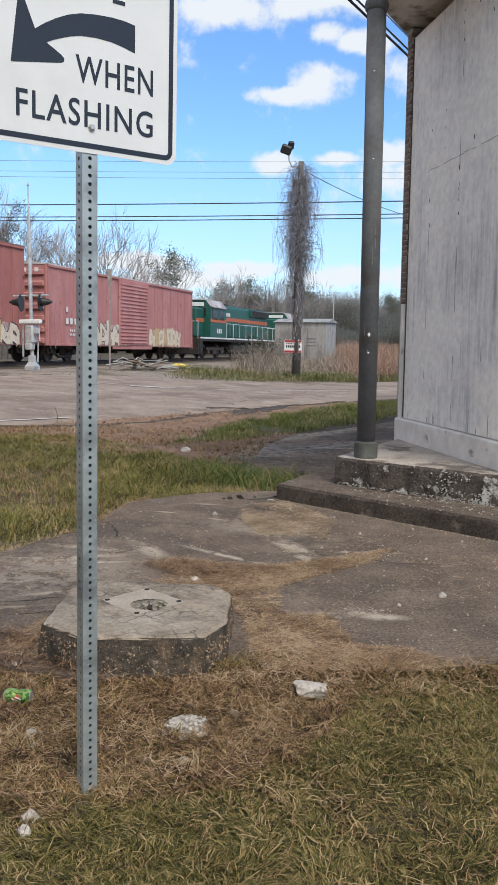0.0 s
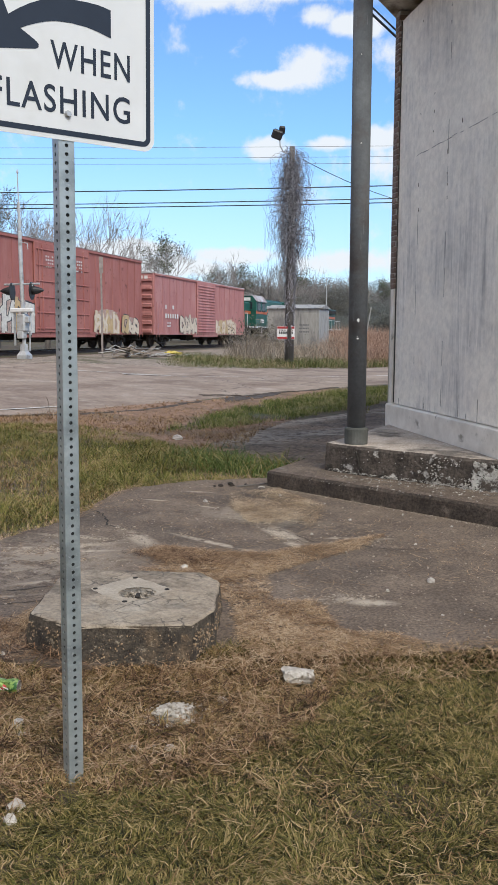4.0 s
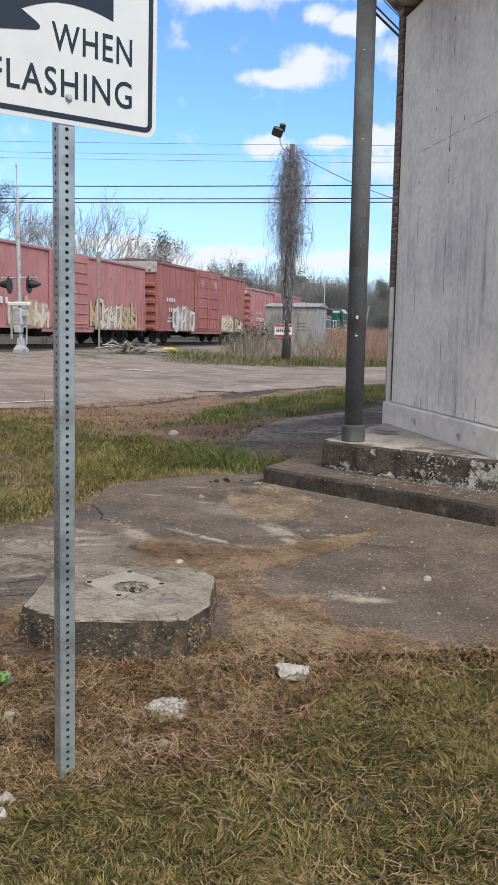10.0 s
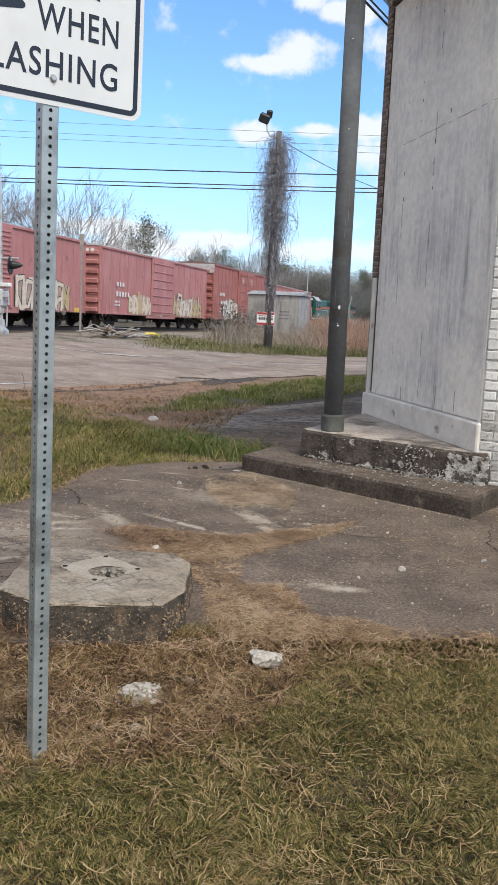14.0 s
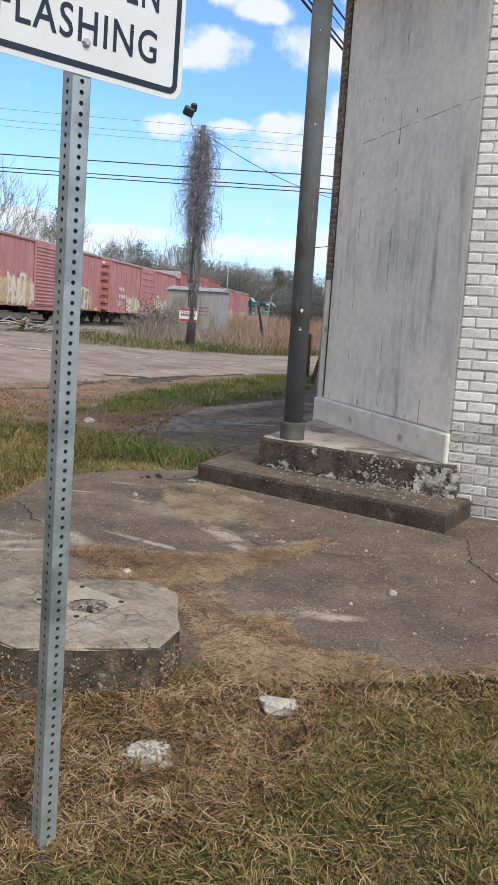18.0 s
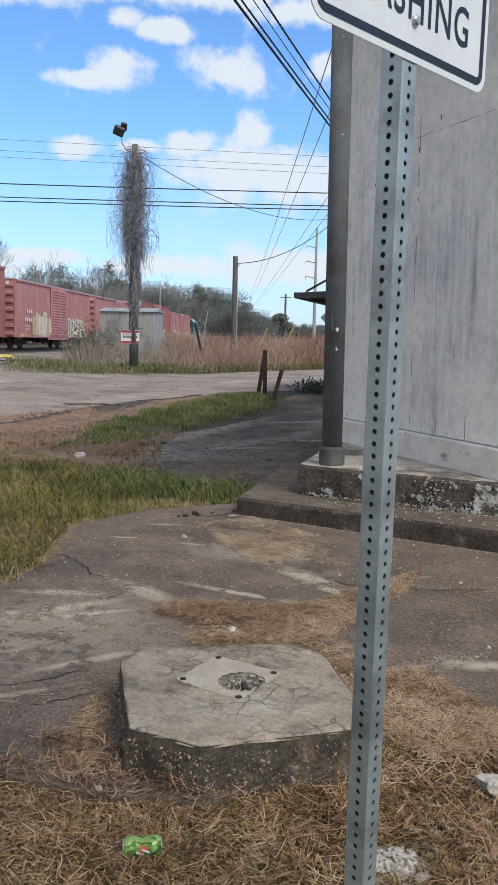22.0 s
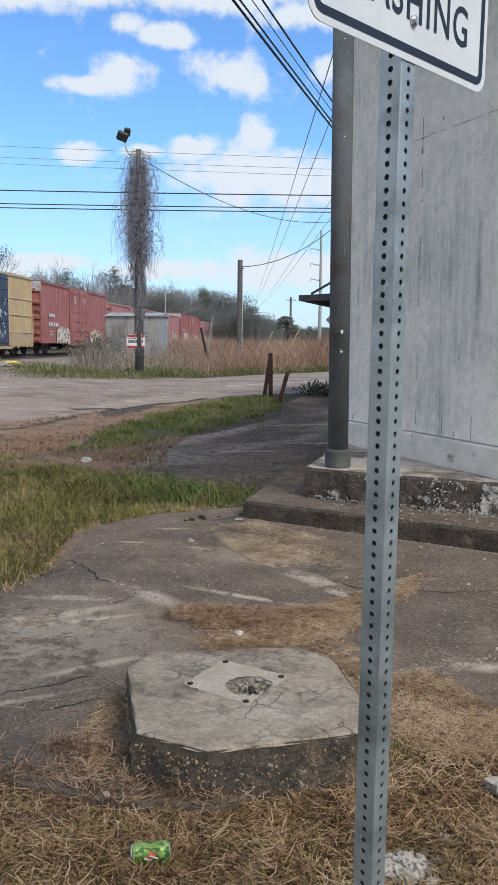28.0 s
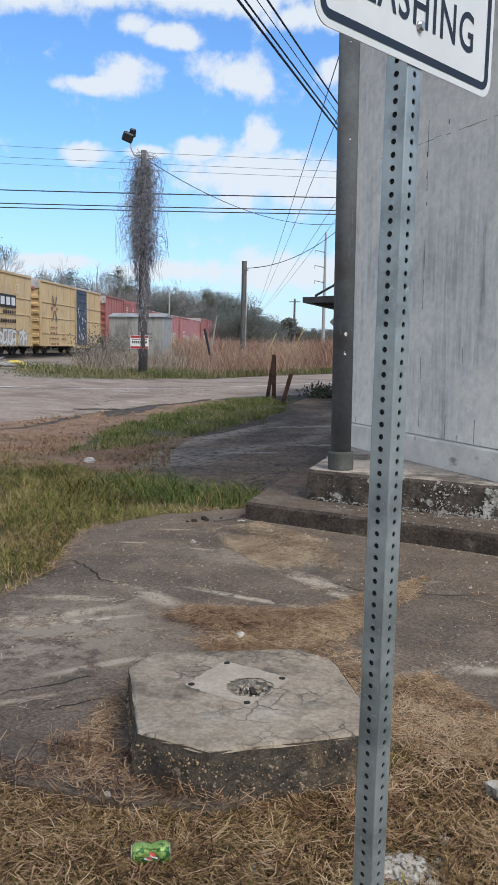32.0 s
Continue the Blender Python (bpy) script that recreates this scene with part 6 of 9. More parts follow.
boxcar_fifth = boxcar("boxcar", "tall deep red boxcar with double doors and a white end cap", CAR_L, Z_LOW, Z_HIGH, RED_B, DULL_ROOF,
                      {"door": (-2.4, 2.4), "pitch": 0.9, "kind": "plug", "lock_bars": True, "marks": -7.3, "rungs": 4, "white_end": 0.62, "end_top": 0.9, "placards": (-1.6, 1.0),
                       "graffiti": [(-5.6, -2.6, 1.5, ("pale", "dark")), (3.0, 6.4, 1.4, ("pale", "tan"))]}, 105)
boxcar_yellow = boxcar("boxcar", "yellow boxcar with a dark blue door and graffiti", Y_L, Z_LOW - 0.2, Z_HIGH + 0.03, YELLOW, SILVER,
                       {"door": (0.25, 3.05), "pitch": 1.6, "kind": "ribbed", "door_paint": NAVY, "rungs": 5, "white_end": 0.5, "end_top": 0.8,
                        "graffiti": [(3.3, 7.0, 1.0, ("tan", "tan"))]}, 106)
boxcar_last = boxcar("boxcar", "yellow boxcar with dark door and a black panel of white marks", CAR_L, Z_LOW - 0.2, Z_HIGH + 0.03, YELLOW, SILVER,
                     {"door": (-1.5, 1.5), "pitch": 1.6, "kind": "ribbed", "door_paint": NAVY, "rungs": 5, "white_end": 0.5, "end_top": 0.8, "placards": (5.6,),
                      "graffiti": [(-7.6, -1.8, 1.5, ("grey", "dark")), (1.8, 7.6, 1.3, ("grey", "dark"))]}, 107)
Yy = -HALF - 0.062
# horizontal ribs of the yellow cars, the cross mark and the dark panel
for car, L in ((boxcar_yellow, Y_L), (boxcar_last, CAR_L)):
    for z in (1.35, 2.35, 3.3):
        part("side_rib", Shape().box((0, -HALF - 0.02, z), (L - 0.1, 0.05, 0.06), 0.015), YELLOW, car)
blue_mark = material("blue_mark", (0.05, 0.07, 0.12), (0.08, 0.10, 0.16), 6, 0.6, 0.0)
rust_red = material("rust_red_mark", (0.20, 0.06, 0.045), (0.28, 0.09, 0.065), 6, 0.6, 0.0)
for a, mt, r0, r1 in ((58, blue_mark, 0.18, 1.0), (122, rust_red, 0.18, 1.0), (238, rust_red, 0.18, 1.0), (302, blue_mark, 0.18, 1.0), (0, rust_red, 0.45, 0.8), (180, rust_red, 0.45, 0.8)):
    s = Shape()
    ribbon(s, [(-4.6 + q * 0.85 * math.cos(radians(a)), 2.98 + q * 0.95 * math.sin(radians(a))) for q in (r0, r1)], 0.075, Yy - 0.004)
    part("cross_mark", s, mt, boxcar_yellow, "short painted arm of a cross mark")
for k, (x0, x1, n) in enumerate(((-5.6, -3.9, 3), (-5.6, -3.9, 3), (-5.8, -2.0, 7), (-5.4, -3.6, 3))):
    stencil(boxcar_yellow, x0, x1, 1.75 - k * 0.36, 0.10, Yy - 0.002, n, 80 + k, rust_red)
# white scrawl across the dark door
rr = random.Random(77)
s = Shape()
for k in range(16):
    x, z = rr.uniform(0.7, 2.6), rr.uniform(0.9, 2.9)
    ribbon(s, [(x, z), (x + rr.uniform(-0.25, 0.25), z + rr.uniform(0.1, 0.35)), (x + rr.uniform(-0.35, 0.35), z + rr.uniform(0.0, 0.5))], 0.035, -HALF - 0.13 - 0.001 * k)
part("scrawl", s, PALE, boxcar_yellow, "thin white scrawl sprayed on the door")
part("mark_panel", Shape().box((4.6, Yy, 3.05), (2.5, 0.006, 0.72), 0.002), UNDER, boxcar_last, "black panel with white block marks")
for x in (3.75, 4.6, 5.4):
    part("block_mark", plate([(x + a, 3.05 + b) for a, b in ((-0.29, 0.22), (-0.29, -0.22), (0.29, -0.22), (0.29, 0.22))], Yy - 0.008, Yy - 0.003), PALE, boxcar_last, "white block mark")
for k in range(3):
    stencil(boxcar_last, 3.45, 5.85, 2.45 - k * 0.5, 0.2, Yy - 0.002, 7, 70 + k, UNDER)

# ---- diesel locomotives ----
GREEN = material("loco_green", (0.010, 0.075, 0.055), (0.018, 0.105, 0.08), 1.6, 0.45, 0.05, stain=(0.03, 0.09, 0.07), stain_scale=1.2)
ORANGE = material("loco_orange", (0.42, 0.10, 0.035), (0.52, 0.14, 0.055), 3, 0.5, 0.03)
GLASS = material("cab_glass", (0.02, 0.025, 0.03), (0.04, 0.045, 0.05), 3, 0.25, 0.0, spec=0.3)
WHITE = material("loco_white", (0.62, 0.62, 0.6), (0.74, 0.74, 0.72), 5, 0.5, 0.03)


def locomotive(name, label, seed):
    """A hood-type diesel, rail level in the middle, long hood forward."""
    L = 18.4
    lo = thing(name, label, "locomotive", group="locomotives of the train")
    part("frame", Shape().box((0, 0, 1.27), (L, 3.0, 0.26), 0.03), UNDER, lo, "black frame and walkway")
    part("walkway_edge", Shape().box((0, -1.51, 1.36), (L - 0.4, 0.03, 0.10), 0.005), WHITE, lo, "pale walkway edge")
    x0 = -L / 2
    part("short_hood", Shape().box((x0 + 1.3, 0, 2.35), (1.5, 2.1, 1.9), 0.10), GREEN, lo)
    # cab with sloped roof edges
    prof = [(-1.52, 1.42), (-1.52, 3.35), (-1.15, 3.82), (1.15, 3.82), (1.52, 3.35), (1.52, 1.42)]
    cx0, cx1 = x0 + 2.0, x0 + 5.2
    n = len(prof)
    part("cab", Shape().add([(x, y, z) for x in (cx0, cx1) for y, z in prof], [tuple(range(n)), tuple(range(2 * n - 1, n - 1, -1))] + [(i, n + i, n + (i + 1) % n, (i + 1) % n) for i in range(n)]), GREEN, lo, "operator cab")
    part("cab_roof", Shape().box(((cx0 + cx1) / 2, 0, 3.86), (cx1 - cx0 + 0.2, 2.3, 0.07), 0.02).add([(cx0, -1.19, 3.84), (cx1, -1.19, 3.84), (cx1, -1.56, 3.38), (cx0, -1.56, 3.38)], [(0, 1, 2, 3)]), SILVER, lo, "pale cab roof")
    for a, b in ((cx0 + 0.35, cx0 + 1.35), (cx0 + 1.7, cx0 + 2.7)):
        w = part("cab_window", Shape().box(((a + b) / 2, -1.525, 2.95), (b - a, 0.03, 0.62), 0.02), GLASS, lo, "dark cab side window")
        part("window_frame", Shape().box(((a + b) / 2, -1.535, 3.285), (b - a + 0.1, 0.03, 0.05), 0), UNDER, w)
        part("window_sill", Shape().box(((a + b) / 2, -1.535, 2.615), (b - a + 0.1, 0.03, 0.05), 0), UNDER, w)
    part("rear_window", Shape().box((cx0 - 0.012, 0.0, 3.05), (0.03, 2.4, 0.55), 0.02), GLASS, lo, "dark cab end windows")
    part("number_board", Shape().box((cx0 - 0.02, -0.4, 3.55), (0.05, 1.3, 0.26), 0.02), WHITE, lo, "lit number board")
    hood0, hood1 = cx1, L / 2 - 1.0
    part("long_hood", Shape().box(((hood0 + hood1) / 2, 0, 2.53), (hood1 - hood0, 1.9, 2.22), 0.08), GREEN, lo)
    part("hood_top", Shape().box(((hood0 + hood1) / 2, 0, 3.68), (hood1 - hood0 - 0.2, 1.5, 0.12), 0.04), GREEN, lo)
    part("radiator", Shape().box((hood1 - 2.6, 0, 3.40), (4.6, 2.3, 0.55), 0.05), GREEN, lo, "flared radiator section")
    for k in range(3):
        part("radiator_fan", Shape().lathe([(0.55, 3.66), (0.55, 3.80), (0.5, 3.81)], 18, (hood1 - 4.2 + k * 1.3, 0, 0)), UNDER, lo, "roof cooling fan")
    part("exhaust_stack", Shape().box((hood0 + 3.4, 0, 3.80), (0.6, 0.7, 0.22), 0.03), UNDER, lo)
    for k in range(15):
        part("hood_door", Shape().box((hood0 + 0.45 + k * 0.68, -0.965, 2.1), (0.6, 0.03, 1.1), 0.012), GREEN, lo)
    for k in range(9):
        part("grille", Shape().box((hood1 - 4.6 + k * 0.5, -1.165, 3.40), (0.44, 0.03, 0.40), 0.01), UNDER, lo, "dark radiator grille")
    part("stripe", Shape().box(((hood0 + hood1) / 2, -0.985, 2.74), (hood1 - hood0, 0.02, 0.26), 0.004).box(((cx0 + cx1) / 2, -1.53, 2.52), (cx1 - cx0, 0.02, 0.24), 0.004).box((x0 + 1.3, -1.06, 2.50), (1.5, 0.02, 0.24), 0.004), ORANGE, lo, "orange stripe along the side")
    s = Shape()
    for k in range(4):
        s.box((hood0 + 1.2 + k * 0.36, -0.99, 3.08), (0.26, 0.02, 0.24), 0)
    part("side_mark", s, PALE, lo, "white marks on the hood")
    part("cab_mark", Shape().box((cx0 + 1.4, -1.535, 1.85), (0.22, 0.01, 0.3), 0).box((cx0 + 1.75, -1.535, 1.85), (0.22, 0.01, 0.3), 0).box((cx0 + 2.1, -1.535, 1.85), (0.22, 0.01, 0.3), 0), PALE, lo, "white cab marks")
    for side in (-1, 1):
        s = Shape()
        k = cx1 + 0.3
        while k < L / 2 - 0.1:
            s.tube([(k, side * 1.46, 1.4), (k, side * 1.46, 2.4)], 0.018, 5)
            k += 1.5
        s.tube([(cx1 + 0.3, side * 1.46, 2.4), (L / 2 - 0.2, side * 1.46, 2.4)], 0.02, 5)
        part("handrail", s, WHITE, lo, "pale handrail")
        for e in (-1, 1):
            part("step_well", Shape().box((e * (L / 2 - 0.35), side * 1.4, 0.75), (0.5, 0.25, 0.85), 0.02), UNDER, lo, "boarding steps")
    for e in (-1, 1):
        s = Shape()
        for y in (-1.4, -0.7, 0.7, 1.4):
            s.tube([(e * L / 2, y, 1.3), (e * L / 2, y, 2.4)], 0.02, 5)
        s.tube([(e * L / 2, -1.4, 2.4), (e * L / 2, -0.7, 2.4)], 0.02, 5)
        part("end_rail", s, WHITE, lo)
        part("pilot", Shape().box((e * (L / 2 - 0.05), 0, 0.75), (0.12, 2.9, 0.9), 0.02), UNDER, lo)
        part("coupler", Shape().box((e * (L / 2 + 0.35), 0, 0.86), (0.7, 0.2, 0.25), 0.04), TRUCK, lo)
    part("fuel_tank", Shape().box((0.2, 0, 0.72), (4.4, 2.6, 0.85), 0.18), UNDER, lo, "black fuel tank")
    wl = WHEELS_OF.setdefault(lo.name, [])
    for e in (-1, 1):
        cx = e * (L / 2 - 4.0)
        for side in (-1, 1):
            part("side_frame", Shape().box((cx, side * 1.12, 0.66), (3.5, 0.14, 0.26), 0.04).box((cx - 1.37, side * 1.15, 0.5), (0.4, 0.2, 0.4), 0.05).box((cx + 1.37, side * 1.15, 0.5), (0.4, 0.2, 0.4), 0.05).box((cx, side * 1.12, 0.42), (0.9, 0.12, 0.3), 0.04), TRUCK, lo, "cast truck frame")
        for q in (-1.37, 1.37):
            ws = Shape().tube([(0, -0.85, 0), (0, 0.85, 0)], 0.09, 10)
            for sd in (-1, 1):
                ws.lathe([(0.12, -0.08), (0.42, -0.06), (0.5, 0.05), (0.53, 0.055), (0.53, 0.08), (0.42, 0.06), (0.12, 0.08)], 20, (0, sd * 0.76, 0), Matrix.Rotation(radians(90 * sd), 3, "X"))
            w = part("wheelset", ws, WHEEL, lo, "worn steel wheelset", at=pose(cx + q, 0, 0.5))
            wl.append((w, cx + q))
    return lo


loco_near = locomotive("locomotive", "dark green diesel locomotive with an orange side stripe", 1)
loco_far = locomotive("locomotive", "dark green diesel locomotive at the head of the train", 2)
STOCK = [(boxcar_first, 8.53), (boxcar_second, 8.53 - 18.87), (boxcar_third, 8.53 - 2 * 18.87), (boxcar_fourth, 8.53 - 3 * 18.87), (boxcar_fifth, 8.53 - 4 * 18.87),
         (boxcar_yellow, -77.35 - Y_L / 2), (boxcar_last, -77.35 - Y_L - 1.85 - CAR_L / 2), (loco_near, CAR_L + 1.5 + 9.2), (loco_far, CAR_L + 1.5 + 9.2 + 20.2)]


def run(t):
    """Place along the track of the first boxcar's rear end, t seconds from the start."""
    return 31.5 + 3.0025 * t + 0.02112 * t * t - 0.000153 * t ** 3


def motions():
    for car, off in STOCK:
        rows = []
        for i in range(17):
            t = 2.0 * i
            p = on_track(run(t) + off + 0.5)
            rows.append((t, pose(p.x, p.y, p.z, 0, 0.2, 90 + TRACK_TURN)))
        walk(car, rows)
        for w, x in WHEELS_OF[car.name]:
            radius = 0.5 if car.name.startswith("loco") else 0.43
            steps = 320
            walk(w, [(32.0 * i / steps, pose(x, 0, radius, 0, math.degrees((run(32.0 * i / steps) - run(0)) / radius), 0)) for i in range(steps + 1)])

# ---- along the railway: crossing signal, posts, pole, shed ----
silver_paint = material("silver_paint", (0.42, 0.43, 0.43), (0.60, 0.61, 0.61), 6, 0.5, 0.08, metal=0.3, stain=(0.3, 0.29, 0.27), stain_scale=3)
lamp_black = material("lamp_black", (0.012, 0.012, 0.013), (0.03, 0.03, 0.03), 6, 0.5, 0.05)
grey_box = material("grey_cabinet", (0.29, 0.277, 0.255), (0.40, 0.382, 0.352), 2.5, 0.6, 0.06, stain=(0.22, 0.21, 0.2), stain_scale=1.6, stretch=(2, 2, 0.5))
concrete_grey = material("pale_concrete", (0.3, 0.29, 0.27), (0.42, 0.41, 0.38), 8, 0.9, 0.4)
MX, MY = -20.9, 22.7
mast_z = gz(MX, MY)
signal = thing("crossing_signal", "silver crossing signal mast with dark lamp hoods and gate motor", "crossing signal", pose(MX, MY, mast_z, 0, -0.8, 8))
part("pedestal", Shape().lathe([(0.27, 0.0), (0.27, 0.16), (0.15, 0.30), (0.12, 0.55)], 4), silver_paint, signal, "flared cast base", at=pose(0, 0, 0, 0, 0, 45))
part("mast", Shape().lathe([(0.07, 0.4), (0.07, 4.4), (0.05, 4.42), (0.05, 5.4)], 12), silver_paint, signal)
part("finial", Shape().lathe([(0.02, 5.4), (0.02, 6.35), (0.05, 6.38), (0.01, 6.5)], 8), silver_paint, signal, "slim whip on the mast head")
part("gate_mechanism", Shape().box((0, -0.02, 1.28), (0.34, 0.34, 0.62), 0.05).box((0.24, -0.05, 1.40), (0.16, 0.2, 0.22), 0.02).box((-0.02, -0.08, 0.86), (0.26, 0.26, 0.26), 0.03), silver_paint, signal, "gate motor box")
part("gate_cover", Shape().box((0.0, -0.05, 1.72), (0.88, 0.18, 0.15), 0.03), material("white_metal", (0.66, 0.66, 0.64), (0.78, 0.78, 0.76), 6, 0.5, 0.05), signal, "white counterweight cover")
part("gate_support", Shape().tube([(-0.34, 0, 1.66), (-0.37, 0, 0.5)], 0.04, 6).tube([(0.2, 0.1, 1.0), (0.16, 0.1, 0.3)], 0.03, 6).tube([(0.3, 0, 1.7), (0.33, 0, 1.05)], 0.025, 6), silver_paint, signal)
part("light_arm", Shape().tube([(-0.72, 0, 2.62), (0.72, 0, 2.62)], 0.035, 8).tube([(-0.42, 0, 2.62), (-0.42, 0, 2.4)], 0.03, 6).tube([(0.42, 0, 2.62), (0.42, 0, 2.4)], 0.03, 6), silver_paint, signal, "cross arm of the lights")
for e in (-1, 1):
    lamp = part("flasher_disc", Shape().lathe([(0.26, -0.015), (0.31, -0.01), (0.31, 0.01), (0.26, 0.015)], 20, (0, 0, 0), Matrix.Rotation(radians(90), 3, "Y")), lamp_black, signal, "black lamp background disc", at=pose(e * 0.4, 0.0, 2.38, 0, 0, 16))
    for q in (e,):
        part("flasher_hood", Shape().lathe([(0.14, 0.0), (0.15, 0.08), (0.10, 0.26), (0.03, 0.40)], 14, (0, 0, 0), Matrix.Rotation(radians(90 * q), 3, "Y")), lamp_black, lamp, "lamp hood", at=pose(q * 0.02, 0, 0.02))
part("bracket", Shape().tube([(0.05, 0, 4.05), (0.3, 0, 4.0), (0.3, 0, 3.8)], 0.018, 6), silver_paint, signal)

post_rust = material("weathered_post", (0.20, 0.165, 0.15), (0.34, 0.29, 0.265), 5, 0.85, 0.2)
px, py = -20.5, 26.6
thin = thing("sign_post", "thin weathered steel post beside the tracks", "post", pose(px, py, gz(px, py) - 0.05, 0, 0, 35))
part("channel", Shape().box((0, 0, 1.95), (0.075, 0.03, 3.9), 0.006).box((0.03, 0.02, 1.95), (0.012, 0.04, 3.9), 0.003).box((-0.03, 0.02, 1.95), (0.012, 0.04, 3.9), 0.003), post_rust, thin)
part("blank_plate", Shape().box((0, -0.022, 3.62), (0.16, 0.008, 0.62), 0.003), post_rust, thin, "edge-on weathered plate")

# pole wrapped in dead vines, with floodlight and warning sign
POLE = Vector((-14.52, 30.98, 0))
POLE.z = gz(POLE.x, POLE.y)
pole_wood = material("pole_wood", (0.095, 0.086, 0.082), (0.170, 0.155, 0.145), 3, 0.95, 0.5, stretch=(4, 4, 0.5))
vine_mat = material("dead_vine", (0.16, 0.155, 0.168), (0.32, 0.31, 0.33), 5, 0.95, 0.0, island=True)
light_pole = thing("utility_pole", "wooden pole smothered in hanging dead vines with a floodlight", "utility pole", Matrix.Translation(POLE))
part("shaft", Shape().tube([(0, 0, -0.3), (0.01, 0, 4), (0.03, 0, 8.55)], [0.19, 0.16, 0.11], 14), pole_wood, light_pole, "", True)
part("floodlight", Shape().box((-0.53, -0.2, 9.02), (0.42, 0.32, 0.34), 0.05, Euler((0.35, 0.35, 0.5)).to_matrix()).box((-0.40, -0.05, 9.2), (0.24, 0.2, 0.3), 0.04, Euler((0.35, 0.1, 0.5)).to_matrix()), lamp_black, light_pole, "dark floodlight head")
part("bracket", Shape().tube([(0.0, 0, 8.25), (-0.3, -0.1, 8.35), (-0.42, -0.16, 8.6), (-0.45, -0.17, 8.95)], 0.03, 6), silver_paint, light_pole, "bent conduit arm")
rng = np.random.default_rng(11)
for batch, (count, rad, jut, low, high, drop, thick) in enumerate([(560, 0.27, 0.10, 0.1, 8.0, 1.0, 0.020), (420, 0.34, 0.28, 4.0, 8.4, 1.1, 0.010), (430, 0.50, 0.62, 4.4, 8.45, 1.6, 0.0075)]):
    s = Shape()
    for k in range(count):
        a = rng.uniform(0, 2 * np.pi)
        zt = rng.uniform(low + 0.5, high)
        wide = rad * (0.55 + 0.6 * math.sin(math.pi * min(1, max(0, (zt - 2.2) / 6.6))))
        r0, r1 = rng.uniform(0.10, max(wide, 0.12)), wide * rng.uniform(0.5, 1.0) + rng.uniform(0, jut) * (zt > 3.5)
        pts, n = [], 5
        ln = rng.uniform(0.4, 1.0) * drop
        for i in range(n):
            t = i / (n - 1)
            rr = r0 + (r1 - r0) * math.sin(min(1, t * 1.6) * math.pi / 2)
            aa = a + rng.normal(0, 0.10) + (rng.normal(0, 0.42) if i > 1 else 0)
            z = zt + 0.18 * math.sin(t * 2.2) - ln * t * t
            if z < 0.05:
                break
            pts.append((rr * math.cos(aa) + rng.normal(0, 0.05), rr * math.sin(aa) + rng.normal(0, 0.05), z + rng.normal(0, 0.04)))
        if len(pts) > 2:
            s.tube(pts, [thick * (1 - 0.6 * i / len(pts)) for i in range(len(pts))], 3, False)
    tagged(part("vine_tangle", s, vine_mat, light_pole, "tangle of bare grey vines"), kind="stuff")
sign_red = material("sign_red", (0.34, 0.03, 0.035), (0.42, 0.05, 0.05), 6, 0.5, 0.0)
warn = thing("warning_sign", "small white warning sign with red bands fixed to the pole", "sign", Matrix.Translation(POLE) @ pose(-0.06, -0.19, 1.34, 0, 0, 24))
part("sign_plate", Shape().box((0, -0.0, 0), (0.70, 0.012, 0.52), 0.004), material("sign_white_small", (0.68, 0.67, 0.66), (0.78, 0.77, 0.76), 6, 0.5, 0.0), warn)
part("red_band", Shape().box((0, -0.009, 0.205), (0.68, 0.006, 0.09), 0.0), sign_red, warn, "red header band")
part("red_band", Shape().box((0, -0.009, -0.205), (0.68, 0.006, 0.085), 0.0), sign_red, warn, "red footer band")
for row, (z, h, n) in enumerate(((0.105, 0.035, 9), (0.0, 0.10, 8))):
    for k in range(n):
        part("print_bar", Shape().box((-0.29 + 0.58 * (k + 0.5) / n, -0.008, z), (0.58 / n * 0.7, 0.004, h), 0), lamp_black, warn, "bar of dark print")

dull_print = material("dull_print", (0.12, 0.12, 0.125), (0.18, 0.18, 0.185), 6, 0.7, 0.0)
shed_at = pose(-20.9, 46.6, gz(-20.9, 46.6) - 0.1, 0, 0, 6)
shed = thing("signal_cabinet", "grey metal railway signal house with a shallow roof", "signal house", shed_at)
part("wall", Shape().box((-0.35, 0, 1.35), (3.2, 2.0, 2.7), 0.02), grey_box, shed)
part("roof", Shape().add([(-2.05, -1.1, 2.71), (1.35, -1.1, 2.71), (1.35, 1.1, 2.71), (-2.05, 1.1, 2.71), (-2.05, 0, 2.95), (1.35, 0, 2.95)], [(0, 1, 5, 4), (2, 3, 4, 5), (3, 0, 4), (1, 2, 5), (0, 3, 2, 1)]), grey_box, shed)
for x in (-0.6, 0.6):
    part("door", Shape().box((x, -1.012, 1.3), (1.0, 0.03, 2.2), 0.01), grey_box, shed, "grey steel door")
part("vent", Shape().box((1.26, 0.5, 2.2), (0.03, 0.4, 0.3), 0.01), grey_box, shed)
for row in range(3):
    for k in range(6):
        part("print_bar", Shape().box((0.1 + k * 0.1, -1.03, 1.75 - row * 0.2), (0.07, 0.004, 0.08), 0), dull_print, shed, "bar of dark print")
part("antenna", Shape().tube([(1.1, 0.9, 2.7), (1.1, 0.9, 4.6)], 0.03, 6), silver_paint, shed, "thin whip antenna")

# junction poles and leaning posts in the grass
yellow_tube = material("yellow_guard", (0.50, 0.40, 0.17), (0.62, 0.5, 0.25), 5, 0.6, 0.0)
def ray_at(az, dist, eye=(-1.52, 0.36)):
    return eye[0] - dist * math.sin(radians(az)), eye[1] + dist * math.cos(radians(az))


